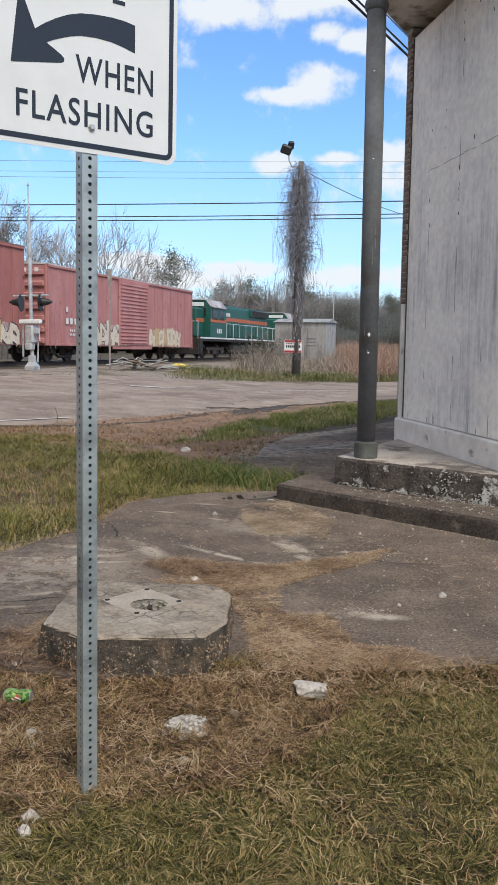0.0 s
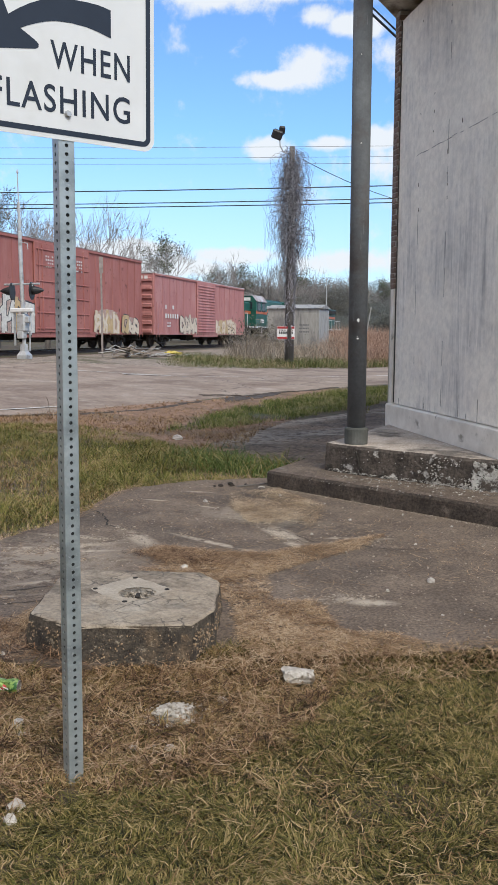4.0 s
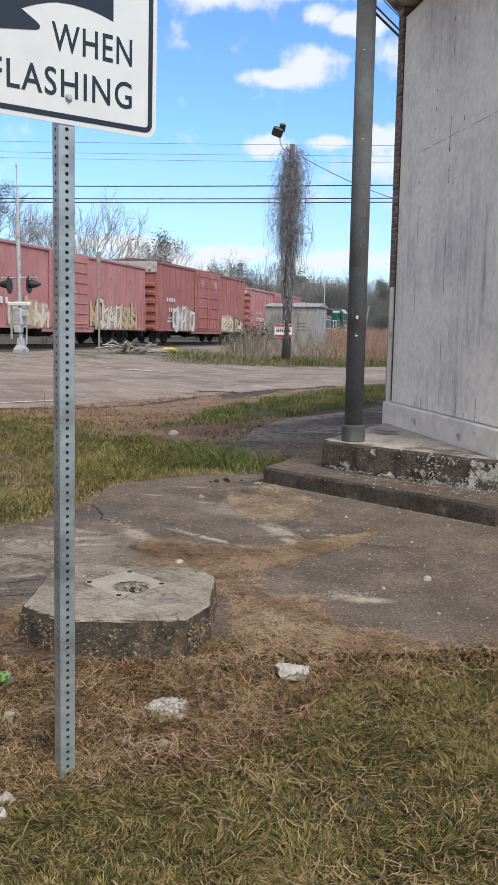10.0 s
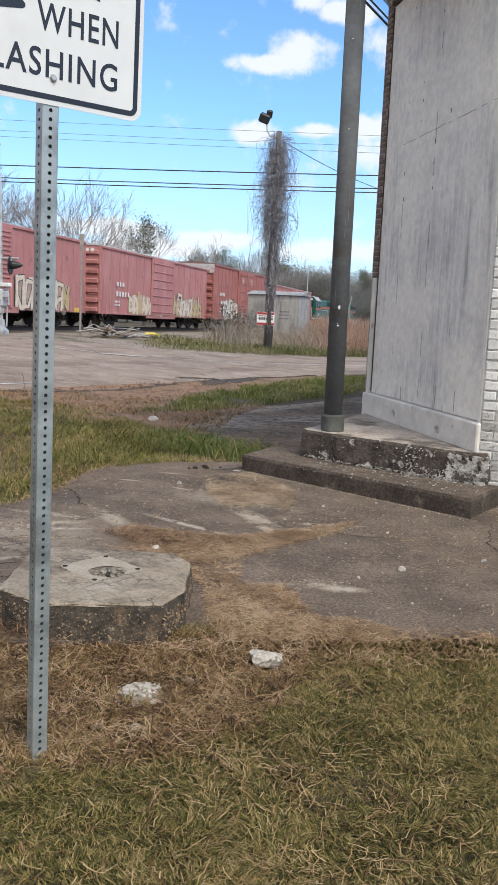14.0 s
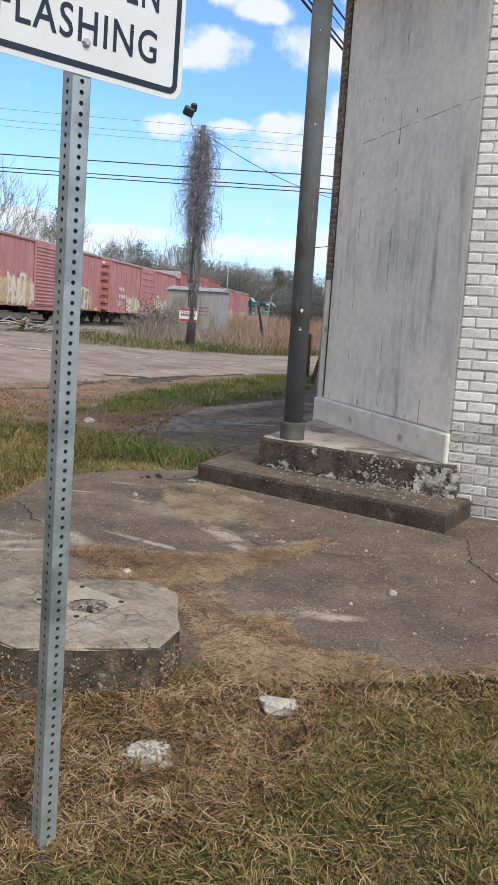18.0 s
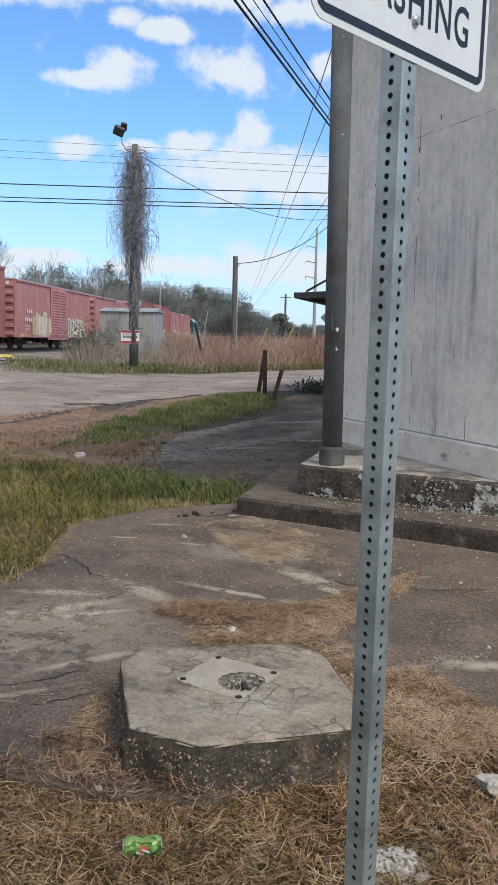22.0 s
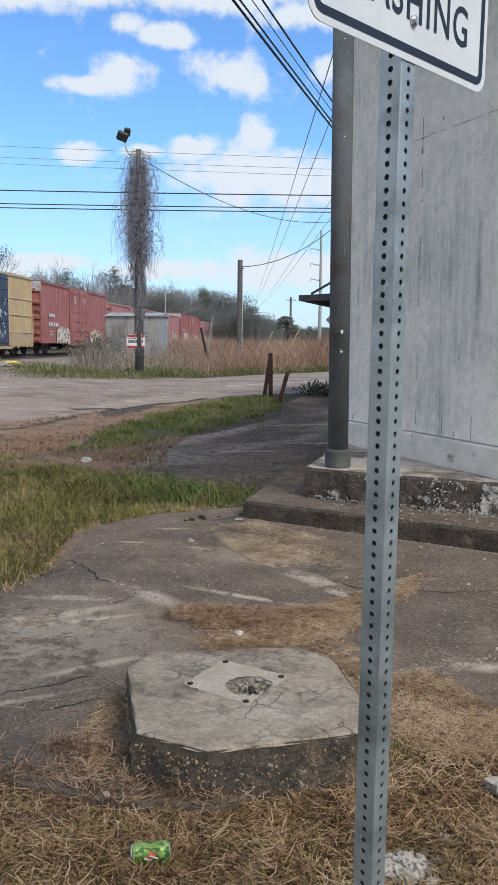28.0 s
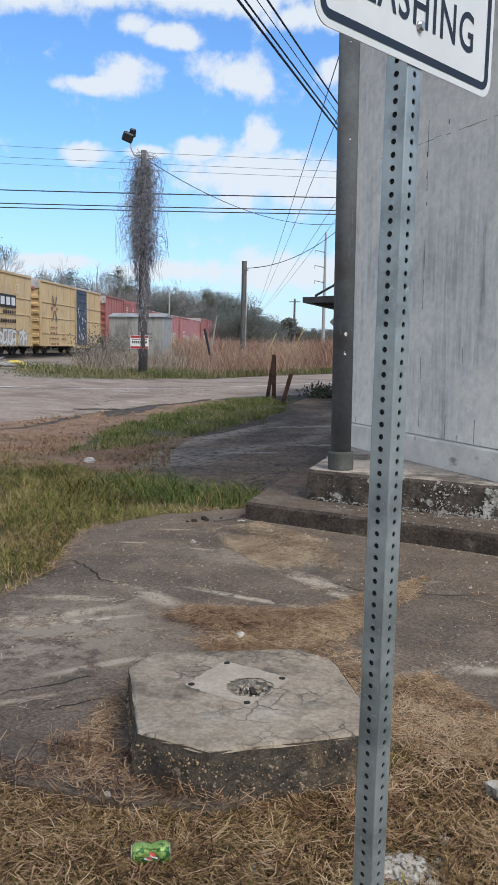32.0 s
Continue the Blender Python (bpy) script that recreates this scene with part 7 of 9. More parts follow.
fx, fy = ray_at(16.27, 56)
far_pole = thing("utility_pole", "plain wooden utility pole standing in dry grass", "utility pole", pose(fx, fy, gz(fx, fy)))
part("shaft", Shape().tube([(0, 0, -0.3), (0, 0, 6.75 - gz(fx, fy))], [0.2, 0.16], 12), pole_wood, far_pole)
part("insulator", Shape().lathe([(0.05, 0), (0.07, 0.05), (0.05, 0.14)], 8, (0.25, -0.1, 6.1)), silver_paint, far_pole)
part("cable_riser", Shape().tube([(0.2, -0.12, 0.2), (0.2, -0.1, 5.0)], 0.035, 6), silver_paint, far_pole, "pale conduit up the pole")
for az, dist, lx, col, ln in ((15.0, 52, 0.9, yellow_tube, 2.2), (13.45, 52, 1.2, yellow_tube, 2.5), (18.6, 46, 0.45, concrete_grey, 2.9)):
    x, y = ray_at(az, dist)
    solid("guy_guard", Shape().tube([(0, 0, 0.2), (lx, 0, ln)], 0.036, 6), col, "leaning guy-wire guard tube in the grass", "guy guard", "guy guards", at=pose(x, y, gz(x, y) - 0.1))
x, y = ray_at(18.35, 43)
solid("leaning_post", Shape().tube([(0.1, 0, -0.1), (-0.42, 0, 2.1)], [0.07, 0.06], 8), lamp_black, "dark leaning post in the dry grass", "post", at=pose(x, y, gz(x, y)))
rusty = material("rusty_steel", (0.045, 0.022, 0.016), (0.11, 0.055, 0.04), 6, 0.85, 0.4)
for x, y, h, lx, w in ((-7.42, 23.04, 1.05, 0.16, 0.075), (-7.13, 22.67, 1.2, -0.02, 0.085), (-6.44, 20.7, 0.76, 0.22, 0.075)):
    b = thing("bollard", "rusty leaning steel bollard at the edge of the driveway", "bollard", pose(x, y, gz(x, y) - 0.1, 0, 0, 12), "rusty bollards")
    part("beam", Shape().add([(lx * t + dx, dy, t * (h + 0.1)) for t in (0, 1) for dx, dy in ((-w / 2, -w / 2), (w / 2, -w / 2), (w / 2, w / 2), (-w / 2, w / 2))], [(0, 1, 5, 4), (1, 2, 6, 5), (2, 3, 7, 6), (3, 0, 4, 7), (4, 5, 6, 7)]), rusty, b)
    part("flange", Shape().add([(lx * t + dx, dy, t * (h + 0.085)) for t in (0, 1) for dx, dy in ((-w / 2 - 0.016, -w / 2 - 0.02), (w / 2 + 0.016, -w / 2 - 0.02), (w / 2 + 0.016, -w / 2 - 0.004), (-w / 2 - 0.016, -w / 2 - 0.004))], [(0, 1, 5, 4), (1, 2, 6, 5), (2, 3, 7, 6), (3, 0, 4, 7), (4, 5, 6, 7)]), rusty, b)

# back of a diamond-shaped road sign far down the street
road_sign = thing("road_sign", "dull back of a far diamond-shaped road sign on a thin post", "sign", pose(-12.28, 61.3, gz(-12.28, 61.3), 0, 0, 8))
part("post", Shape().tube([(0, 0, -0.2), (0, 0, 3.7 - gz(-12.6, 61.3))], 0.04, 6), concrete_grey, road_sign)
part("sign_plate", Shape().box((0, -0.05, 3.06 - gz(-12.6, 61.3)), (0.75, 0.012, 0.75), 0.004, Matrix.Rotation(radians(45), 3, "Y")), dull_print, road_sign, "dull weathered back of the plate")
# lattice of far transmission structures
x, y = ray_at(10.9, 150)
tower = thing("transmission_pole", "tall pale steel transmission pole with short arms", "transmission pole", pose(x, y, 0))
part("shaft", Shape().tube([(0, 0, 0), (0, 0, 20.6)], [0.34, 0.16], 12), concrete_grey, tower)
for z in (17.2, 14.6, 12.0):
    part("arm", Shape().tube([(0, 0, z), (-1.8, 0, z + 0.4)], [0.10, 0.06], 6).tube([(-1.8, 0, z + 0.4), (-1.8, 0, z - 0.2)], 0.06, 5), silver_paint, tower)
x, y = ray_at(12.86, 170)
tower = thing("utility_pole", "far wooden utility pole beyond the trees", "utility pole", pose(x, y, 0))
part("shaft", Shape().tube([(0, 0, 0), (0, 0, 10.2)], [0.25, 0.2], 8), pole_wood, tower)
part("cross_arm", Shape().box((0, 0, 9.6), (2.2, 0.15, 0.15), 0.01), pole_wood, tower)

# awning of the building down the side street
awn = thing("awning", "dark flat metal awning hung on rods from the side wall", "awning")
dark_metal = material("dark_metal", (0.025, 0.027, 0.03), (0.06, 0.062, 0.065), 5, 0.6, 0.1)
part("deck", Shape().prism([(-5.9, 21.26), (-2.92, 21.26), (-2.92, 27.5), (-5.9, 27.5)], lambda x, y: 2.54 + 0.10 * (x + 5.9) / 3, lambda x, y: 2.58 + 0.10 * (x + 5.9) / 3), grey_box, awn, "pale ribbed underside")
part("fascia", Shape().prism([(-6.05, 21.1), (-5.9, 21.1), (-5.9, 27.6), (-6.05, 27.6)], 2.52, 2.66).prism([(-5.9, 21.1), (-2.92, 21.1), (-2.92, 21.24), (-5.9, 21.24)], lambda x, y: 2.52 + 0.06 * (x + 5.9) / 3, lambda x, y: 2.66 + 0.16 * (x + 5.9) / 3), dark_metal, awn, "dark fascia")
for k in range(9):
    part("soffit_rib", Shape().box((-4.4, 21.6 + 0.7 * k, 2.565), (2.9, 0.05, 0.03), 0.004, Matrix.Rotation(-0.033, 3, "Y")), dark_metal, awn)
for y in (21.4, 24.4, 27.3):
    part("hanger_rod", Shape().tube([(-5.8, y, 2.7), (-2.93, y, 4.3)], 0.03, 6), dark_metal, awn, "slanting hanger rod")

# ---- overhead lines ----
cable = material("cable_black", (0.012, 0.012, 0.013), (0.025, 0.025, 0.025), 4, 0.6, 0.0)
cable_far = material("cable_grey", (0.12, 0.13, 0.14), (0.18, 0.19, 0.2), 4, 0.6, 0.0)


def wire(a, b, sag, rad, mat=cable, label="black overhead cable", n=16):
    a, b = Vector(a), Vector(b)
    pts = [a + (b - a) * (i / n) - Vector((0, 0, sag * 4 * (i / n) * (1 - i / n))) for i in range(n + 1)]
    solid("overhead_wire", Shape().tube(pts, rad, 5), mat, label, "cable", "overhead lines")


across = Vector((-math.cos(radians(18)), -math.sin(radians(18)), 0))
out = Vector((-math.sin(radians(18)), math.cos(radians(18)), 0))
for p, z0, z1, rad in ((45, 9.25, 9.30, 0.028), (45.2, 8.60, 8.72, 0.026), (45.4, 8.42, 8.56, 0.026)):
    c = out * p
    wire(c + across * 38 + Vector((0, 0, z0)), c - across * 34 + Vector((0, 0, z1)), 0.35, rad, cable, "black cable strung over the road")
for p, z0, z1 in ((60, 15.6, 13.5), (61, 15.0, 13.1), (62, 14.8, 12.8)):
    c = out * p
    wire(c + across * 55 + Vector((0, 0, z0)), c - across * 50 + Vector((0, 0, z1)), 0.5, 0.013, cable_far, "thin far overhead wire")
for x, z, rad in ((-6.92, 8.6, 0.03), (-6.80, 8.62, 0.022), (-6.66, 8.75, 0.011), (-6.50, 8.82, 0.024)):
    wire((x, -12, z), (x + 0.3, 36, z), 0.25, rad, cable, "black cable running along the side street")
d = Vector((-math.sin(radians(15.8)), math.cos(radians(15.8)), 0))
rt = Vector((d.y, -d.x, 0))
for off, h in ((3.0, 11.6), (3.9, 11.8), (6.2, 11.6), (7.3, 11.8)):
    wire(d * 20 + rt * off + Vector((-1.5, 0.3, h)), d * 330 + rt * off * 0.6 + Vector((-1.5, 0.3, h + 2.0)), 1.0, 0.02, cable_far, "thin far overhead wire")
wire((POLE.x, POLE.y, POLE.z + 8.3), (-10.2, 49.6, 8.4), 0.85, 0.014, cable, "service cable from the pole")
wire((fx, fy, 6.3), (*ray_at(9.8, 60), 9.6), 0.7, 0.025, cable, "service cable from the pole")

# ---- trees ----
bark = material("tree_bark", (0.075, 0.065, 0.058), (0.16, 0.14, 0.125), 3, 0.95, 0.4)
# twigs lightened to grey, so distance haze is put into their colour
twig_grey = material("bare_twigs", (0.20, 0.175, 0.165), (0.31, 0.28, 0.265), 2, 0.95, 0.0, island=True)
leaf_dark = blades_material("evergreen_leaves", [(0.0, (0.05, 0.062, 0.038)), (0.5, (0.095, 0.108, 0.07)), (1.0, (0.16, 0.165, 0.115))], 0.8, patch_scale=0.5)
leaf_dull = blades_material("winter_foliage", [(0.0, (0.085, 0.08, 0.06)), (0.5, (0.15, 0.14, 0.105)), (1.0, (0.23, 0.21, 0.17))], 0.85, patch_scale=0.5)


def grow(s, p, d, length, rad, depth, rng, spread=0.55, sides=4, up=0.12):
    """One limb and its branches, into the shape s; returns the tips."""
    tips, pts, n = [], [p], 3
    q = p.copy()
    for i in range(n):
        d = (d + Vector(rng.normal(0, 0.13, 3)) + Vector((0, 0, up * 0.4))).normalized()
        q = q + d * (length / n)
        pts.append(q.copy())
    s.tube(pts, [rad * (1 - 0.45 * i / n) for i in range(n + 1)], sides, False)
    if depth == 0:
        return [q]
    for k in range(int(rng.integers(2, 5))):
        w = Vector(rng.normal(0, 1, 3)).cross(d)
        w = w.normalized() if w.length > 1e-6 else Vector((1, 0, 0))
        a = pts[-1] if k < 2 else pts[2]
        tips += grow(s, a, (d + w * rng.uniform(0.5, 1.1) * spread * 1.4 + Vector((0, 0, up))).normalized(), length * rng.uniform(0.6, 0.82), max(rad * 0.60, 0.012), depth - 1, rng, spread, 3, up)
    return tips


def bare_tree(label, height, seed, at, depth=5, ivy=0, spread=0.5):
    rng = np.random.default_rng(seed)
    t = thing("tree", label, "tree", at, "trees behind the railway")
    s, limbs = Shape(), Shape()
    trunk_top = Vector((rng.normal(0, 0.2), rng.normal(0, 0.2), height * 0.28))
    s.tube([(0, 0, -0.2), tuple(trunk_top * 0.5), tuple(trunk_top)], [height * 0.022, height * 0.018, height * 0.015], 8)
    tips = []
    for k in range(5):
        a = k * 1.2566 + rng.uniform(-0.4, 0.4)
        tips += grow(limbs, trunk_top * rng.uniform(0.75, 1.0), Vector((math.cos(a) * spread * 0.8, math.sin(a) * spread * 0.8, 1.0)).normalized(), height * 0.26, height * 0.007, depth - 1, rng, spread, 4, 0.18)
    part("trunk", s, bark, t)
    tagged(part("bare_crown", limbs, twig_grey, t, "bare winter branches"), kind="stuff")
    if ivy:
        pts = np.concatenate([np.array(tips[int(rng.integers(len(tips)))]) + rng.normal(0, 0.34, (170, 3)) for _ in range(ivy)])
        me = mesh_from("ivy", *leaves(pts, 0.07, rng))
        tagged(part("ivy_clumps", me, leaf_dark, t, "dark clumps of evergreen growth"), kind="stuff")
    return t


def leafy_tree(label, height, width, seed, at, mat, clumps=60, per=190, size=0.135):
    rng = np.random.default_rng(seed)
    t = thing("tree", label, "tree", at, "trees behind the railway")
    s = Shape().tube([(0, 0, -0.2), (rng.normal(0, 0.1), 0, height * 0.4), (0, rng.normal(0, 0.2), height * 0.75)], [height * 0.02, height * 0.015, height * 0.006], 7)
    for k in range(7):
        a = rng.uniform(0, 6.28)
        s.tube([(0, 0, height * (0.25 + 0.06 * k)), (math.cos(a) * width * 0.2, math.sin(a) * width * 0.2, height * (0.38 + 0.06 * k)), (math.cos(a) * width * 0.42, math.sin(a) * width * 0.42, height * (0.45 + 0.06 * k))], [0.07, 0.05, 0.02], 4)
    part("trunk", s, bark, t)
    u = rng.normal(size=(clumps, 3))
    u /= np.linalg.norm(u, axis=1)[:, None]
    c = u * np.array([width / 2, width / 2, height * 0.42]) * rng.uniform(0.35, 1.0, (clumps, 1)) + [0, 0, height * 0.56]
    c[:, 2] = np.maximum(c[:, 2], height * 0.06)
    spread = rng.uniform(0.05, 0.13, (clumps, 1, 1)) * height
    pts = (c[:, None, :] + np.clip(rng.normal(0, 1, (clumps, per, 3)), -1.6, 1.6) * spread * [1.1, 1.1, 0.75]).reshape(-1, 3)
    pts[:, 2] = np.maximum(pts[:, 2], 0.05)
    me = mesh_from("crown", *leaves(pts, size, rng))
    tagged(part("crown", me, mat, t, "ragged crown of small leaves"), kind="stuff")
    return t


def planted(az, dist, turn=0.0, k=1.0, eye=(0.0, 0.0)):
    x, y = ray_at(az, dist, eye)
    return pose(x, y, gz(x, y) - 0.1, 0, 0, turn) @ Matrix.Scale(k, 4)


# far leaf tones greyed and lightened: distance haze painted into the colour
hazy = blades_material("hazed_winter_foliage", [(0.0, (0.16, 0.155, 0.135)), (0.5, (0.23, 0.22, 0.19)), (1.0, (0.31, 0.295, 0.255))], 0.9, patch_scale=0.25, thin=0.4)
hazy_dark = blades_material("hazed_evergreen", [(0.0, (0.175, 0.18, 0.155)), (0.5, (0.225, 0.228, 0.197)), (1.0, (0.275, 0.275, 0.238))], 0.9, patch_scale=0.25, thin=0.45)


def behind_track(az, gap):
    """The distance from the start of the path, along one bearing, to a line that far beyond the railway."""
    a = radians(az)
    return (TRACK + gap) / (math.cos(radians(TRACK_TURN)) * math.sin(a) - math.sin(radians(TRACK_TURN)) * math.cos(a))


def crest(az):
    """Height of the wood's skyline over the horizon, in degrees, by bearing."""
    return float(np.interp(az, [8, 12, 14, 16.5, 18.5, 21, 25, 29, 31, 36, 50], [0.9, 1.1, 1.5, 2.3, 2.9, 3.3, 3.5, 3.4, 2.9, 2.4, 2.5]))


bare_a = bare_tree("tall bare deciduous tree with mistletoe clumps behind the train", 12.0, 1, planted(44.4, 62), ivy=9)
bare_b = bare_tree("bare winter tree with fine upright branches", 10.8, 2, planted(38.4, 62), spread=0.5)
bare_c = bare_tree("bare tree partly covered by dark evergreen creeper", 8.6, 3, planted(33.5, 80, 0, 1.12), ivy=14)
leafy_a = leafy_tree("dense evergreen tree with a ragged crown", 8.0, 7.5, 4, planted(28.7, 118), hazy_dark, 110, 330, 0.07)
leafy_b = leafy_tree("dull green-brown winter tree, greyed to look hazy", 7.6, 8.5, 5, planted(26.2, 112), hazy, 110, 330, 0.07)
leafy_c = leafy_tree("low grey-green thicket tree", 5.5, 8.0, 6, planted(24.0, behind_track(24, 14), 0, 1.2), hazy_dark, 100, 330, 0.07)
rr = random.Random(77)
for src, az, dist, k in ((bare_a, 46.6, 66, 1.05), (bare_b, 41.2, 58, 0.88), (bare_b, 35.6, 74, 0.85), (bare_b, 29.8, 100, 0.95), (bare_b, 26.6, 104, 0.95), (bare_b, 30.8, 95, 0.75), (bare_c, 28.3, 104, 0.95), (bare_b, 48.9, 60, 1.0), (bare_b, 39.6, 66, 0.8)):
    copy_thing(src, planted(az, dist, rr.uniform(0, 360), k))
for az in (25.6, 24.2, 22.6, 20.9):
    d = behind_track(az, 13)
    copy_thing(rr.choice((bare_b, bare_b)), planted(az, d, rr.uniform(0, 360), (d * math.tan(radians(crest(az) + 0.5)) + 1.5) / 10.5))
i = 0
az = 50.0
while az > 15.4:
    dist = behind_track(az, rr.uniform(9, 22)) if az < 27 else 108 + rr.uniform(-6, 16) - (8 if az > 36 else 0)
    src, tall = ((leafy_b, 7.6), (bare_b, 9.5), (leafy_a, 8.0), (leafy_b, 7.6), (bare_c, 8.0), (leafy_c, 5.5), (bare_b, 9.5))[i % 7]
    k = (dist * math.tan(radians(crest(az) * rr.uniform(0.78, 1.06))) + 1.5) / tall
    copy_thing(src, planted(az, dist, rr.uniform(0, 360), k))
    az -= rr.uniform(0.55, 1.1) * (1.0 if az < 31 else 1.4)
    i += 1
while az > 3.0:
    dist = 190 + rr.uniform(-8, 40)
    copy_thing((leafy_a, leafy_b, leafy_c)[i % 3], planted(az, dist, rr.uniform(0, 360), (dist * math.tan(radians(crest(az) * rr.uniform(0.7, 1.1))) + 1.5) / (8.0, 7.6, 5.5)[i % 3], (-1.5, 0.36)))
    az -= rr.uniform(0.7, 1.3)
    i += 1
# low thicket closing the foot of the wood
az = 22.5
while az > 9.0:
    dist = behind_track(az, rr.uniform(6.5, 8.5)) if az > 15.4 else 178 + rr.uniform(-6, 6)
    copy_thing(leafy_c, planted(az, dist, rr.uniform(0, 360), (dist * math.tan(radians(0.75 * rr.uniform(0.8, 1.2))) + 1.5) / 5.5))
    az -= rr.uniform(0.55, 0.85)
for az, dist, k in ((16.3, 84, 0.74), (15.5, 88, 0.62)):
    copy_thing(leafy_c, planted(az, dist, az * 90, k, (-1.52, 0.36)))
# palms far down the street
x, y = ray_at(13.2, 150)
palm = thing("palm_tree", "far fan palm with a round dark crown", "palm tree", pose(x, y, 0) @ Matrix.Scale(0.8, 4))
part("trunk", Shape().tube([(0, 0, 0), (0.1, 0, 5.0)], [0.3, 0.2], 8), bark, palm)
rng = np.random.default_rng(9)
fr = []
for k in range(120):
    a, e = rng.uniform(0, 6.28), rng.uniform(-0.5, 1.4)
    d = np.array([math.cos(a) * math.cos(e), math.sin(a) * math.cos(e), math.sin(e)])
    fr.append(np.array([0.1, 0, 5.2]) + d * np.linspace(0.5, 2.3, 12)[:, None] - np.array([0, 0, 0.25]) * np.linspace(0, 1, 12)[:, None] ** 2 + rng.normal(0, 0.1, (12, 3)))
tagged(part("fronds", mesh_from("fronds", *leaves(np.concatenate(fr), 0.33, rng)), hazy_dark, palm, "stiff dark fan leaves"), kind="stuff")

for az, dist, k in ((12.6, 158, 0.7), (14.0, 165, 0.62)):
    x, y = ray_at(az, dist)
    copy_thing(palm, pose(x, y, 0, 0, 0, az * 40) @ Matrix.Scale(k, 4))

# ---- grass ----
lawn_mat = blades_material("lawn_blades", [(0.0, (0.024, 0.021, 0.006)), (0.25, (0.064, 0.060, 0.013)), (0.5, (0.132, 0.113, 0.027)), (0.78, (0.225, 0.166, 0.056)), (1.0, (0.36, 0.26, 0.12))], 0.75, patch_scale=1.9, patch=0.2, clump=0.2, clump_scale=30)
lush_mat = blades_material("tall_green_blades", [(0.0, (0.052, 0.056, 0.011)), (0.4, (0.150, 0.154, 0.032)), (0.75, (0.27, 0.228, 0.070)), (1.0, (0.43, 0.32, 0.15))], 0.75, patch_scale=1.1, patch=0.3, clump=0.15, clump_scale=9, thin=0.2)
thatch_mat = blades_material("dead_thatch", [(0.0, (0.09, 0.047, 0.02)), (0.5, (0.25, 0.150, 0.068)), (1.0, (0.45, 0.315, 0.168))], 0.85, patch_scale=6)
straw_mat = blades_material("dead_straw", [(0.0, (0.14, 0.075, 0.036)), (0.5, (0.335, 0.210, 0.110)), (1.0, (0.55, 0.40, 0.25))], 0.85, patch_scale=4, patch=0.3, clump=0.2, clump_scale=12)
rust_grass = blades_material("dry_rust_grass", [(0.0, (0.25, 0.145, 0.10)), (0.5, (0.44, 0.275, 0.19)), (1.0, (0.62, 0.45, 0.33))], 0.85, patch_scale=0.35, thin=0.3)
grey_grass = blades_material("dry_grey_weeds", [(0.0, (0.17, 0.135, 0.105)), (0.5, (0.29, 0.24, 0.185)), (1.0, (0.50, 0.42, 0.33))], 0.85, patch_scale=1.0)


def scatter(n, x0, x1, y0, y1, keep, rng, patch=0.0, scale=1.0, seed=0.0):
    """Random roots in a box of the plan that pass keep(x, y), thinned by a patchy noise."""
    x, y = rng.uniform(x0, x1, n), rng.uniform(y0, y1, n)
    ok = keep(x, y)
    x, y = x[ok], y[ok]
    if patch:
        v = np.array([noise.noise(Vector((a * scale, b * scale, seed))) for a, b in zip(x, y)])
        ok = rng.uniform(-1, 1, len(x)) * 0.35 + v * 1.2 > patch - 0.5
        x, y = x[ok], y[ok]
    return x, y


BARE = [(-3.9, 2.98), (-3.2, 2.2), (-2.6, 2.0), (-1.75, 1.85), (-1.30, 2.35), (-1.15, 2.85), (-1.3, 3.5), (-1.9, 3.3), (-2.2, 2.95), (-2.9, 3.05), (-3.3, 3.15)]
BLOCK = [(p[0] * 1.0, p[1] * 1.0) for p in OCT]
rng = np.random.default_rng(21)


def lawn_zone(x, y):
    return (np.hypot(x + 1.372, y - 3.22) > 0.075) & (np.hypot(x + 1.68, y - 2.67) > 0.075) & ~inside(PAD, x, y) & ~inside(BLOCK, x, y) & (np.hypot(x + 1.67, y - 2.03) > 0.035 + 0.04 * np.modf(np.abs(x * 7919.0 + y * 6133.0))[0])


def bare_share(x, y):
    return np.where(inside(BARE, x, y), np.clip(0.62 - 0.75 * (y - 1.9), 0.14, 0.62), 1.0)


x, y = scatter(380000, -4.4, 0.2, 1.45, 4.3, lawn_zone, rng)
keep = (rng.random(len(x)) < bare_share(x, y)) & (np.hypot(x, y) < 5.6)
x, y = x[keep][:215000], y[keep][:215000]
n = len(x)
tuft = np.array([noise.noise(Vector((a * 2.2, b * 2.2, 4.0))) for a, b in zip(x, y)])
tuft += 0.45 * np.array([noise.noise(Vector((a * 9, b * 9, 14.0))) for a, b in zip(x, y)])
h = (0.017 + 0.031 * rng.random(n)) * (1 + 0.8 * np.clip(tuft, -0.6, 1.2))
solid("lawn", blades("lawn", x, y, np.zeros(n) - 0.004, h, 0.0023 + 0.0020 * rng.random(n), 0.5 + 1.3 * rng.random(n), rng, arch=True, comb=0.6), lawn_mat, "short patchy green and straw-coloured lawn", "grass", kind="stuff")
# loose taller tufts in the lawn
cx, cy = scatter(360, -4.4, 1.0, 1.2, 4.0, lawn_zone, rng)
k = 12
x = np.repeat(cx, k) + rng.normal(0, 0.018, len(cx) * k)
y = np.repeat(cy, k) + rng.normal(0, 0.018, len(cx) * k)
n = len(x)
solid("grass_tufts", blades("grass_tufts", x, y, np.zeros(n) - 0.004, 0.04 + 0.055 * rng.random(n), 0.0028 + 0.0022 * rng.random(n), 0.4 + 1.0 * rng.random(n), rng, arch=True), lawn_mat, "taller olive tufts standing out of the lawn", "grass", kind="stuff")
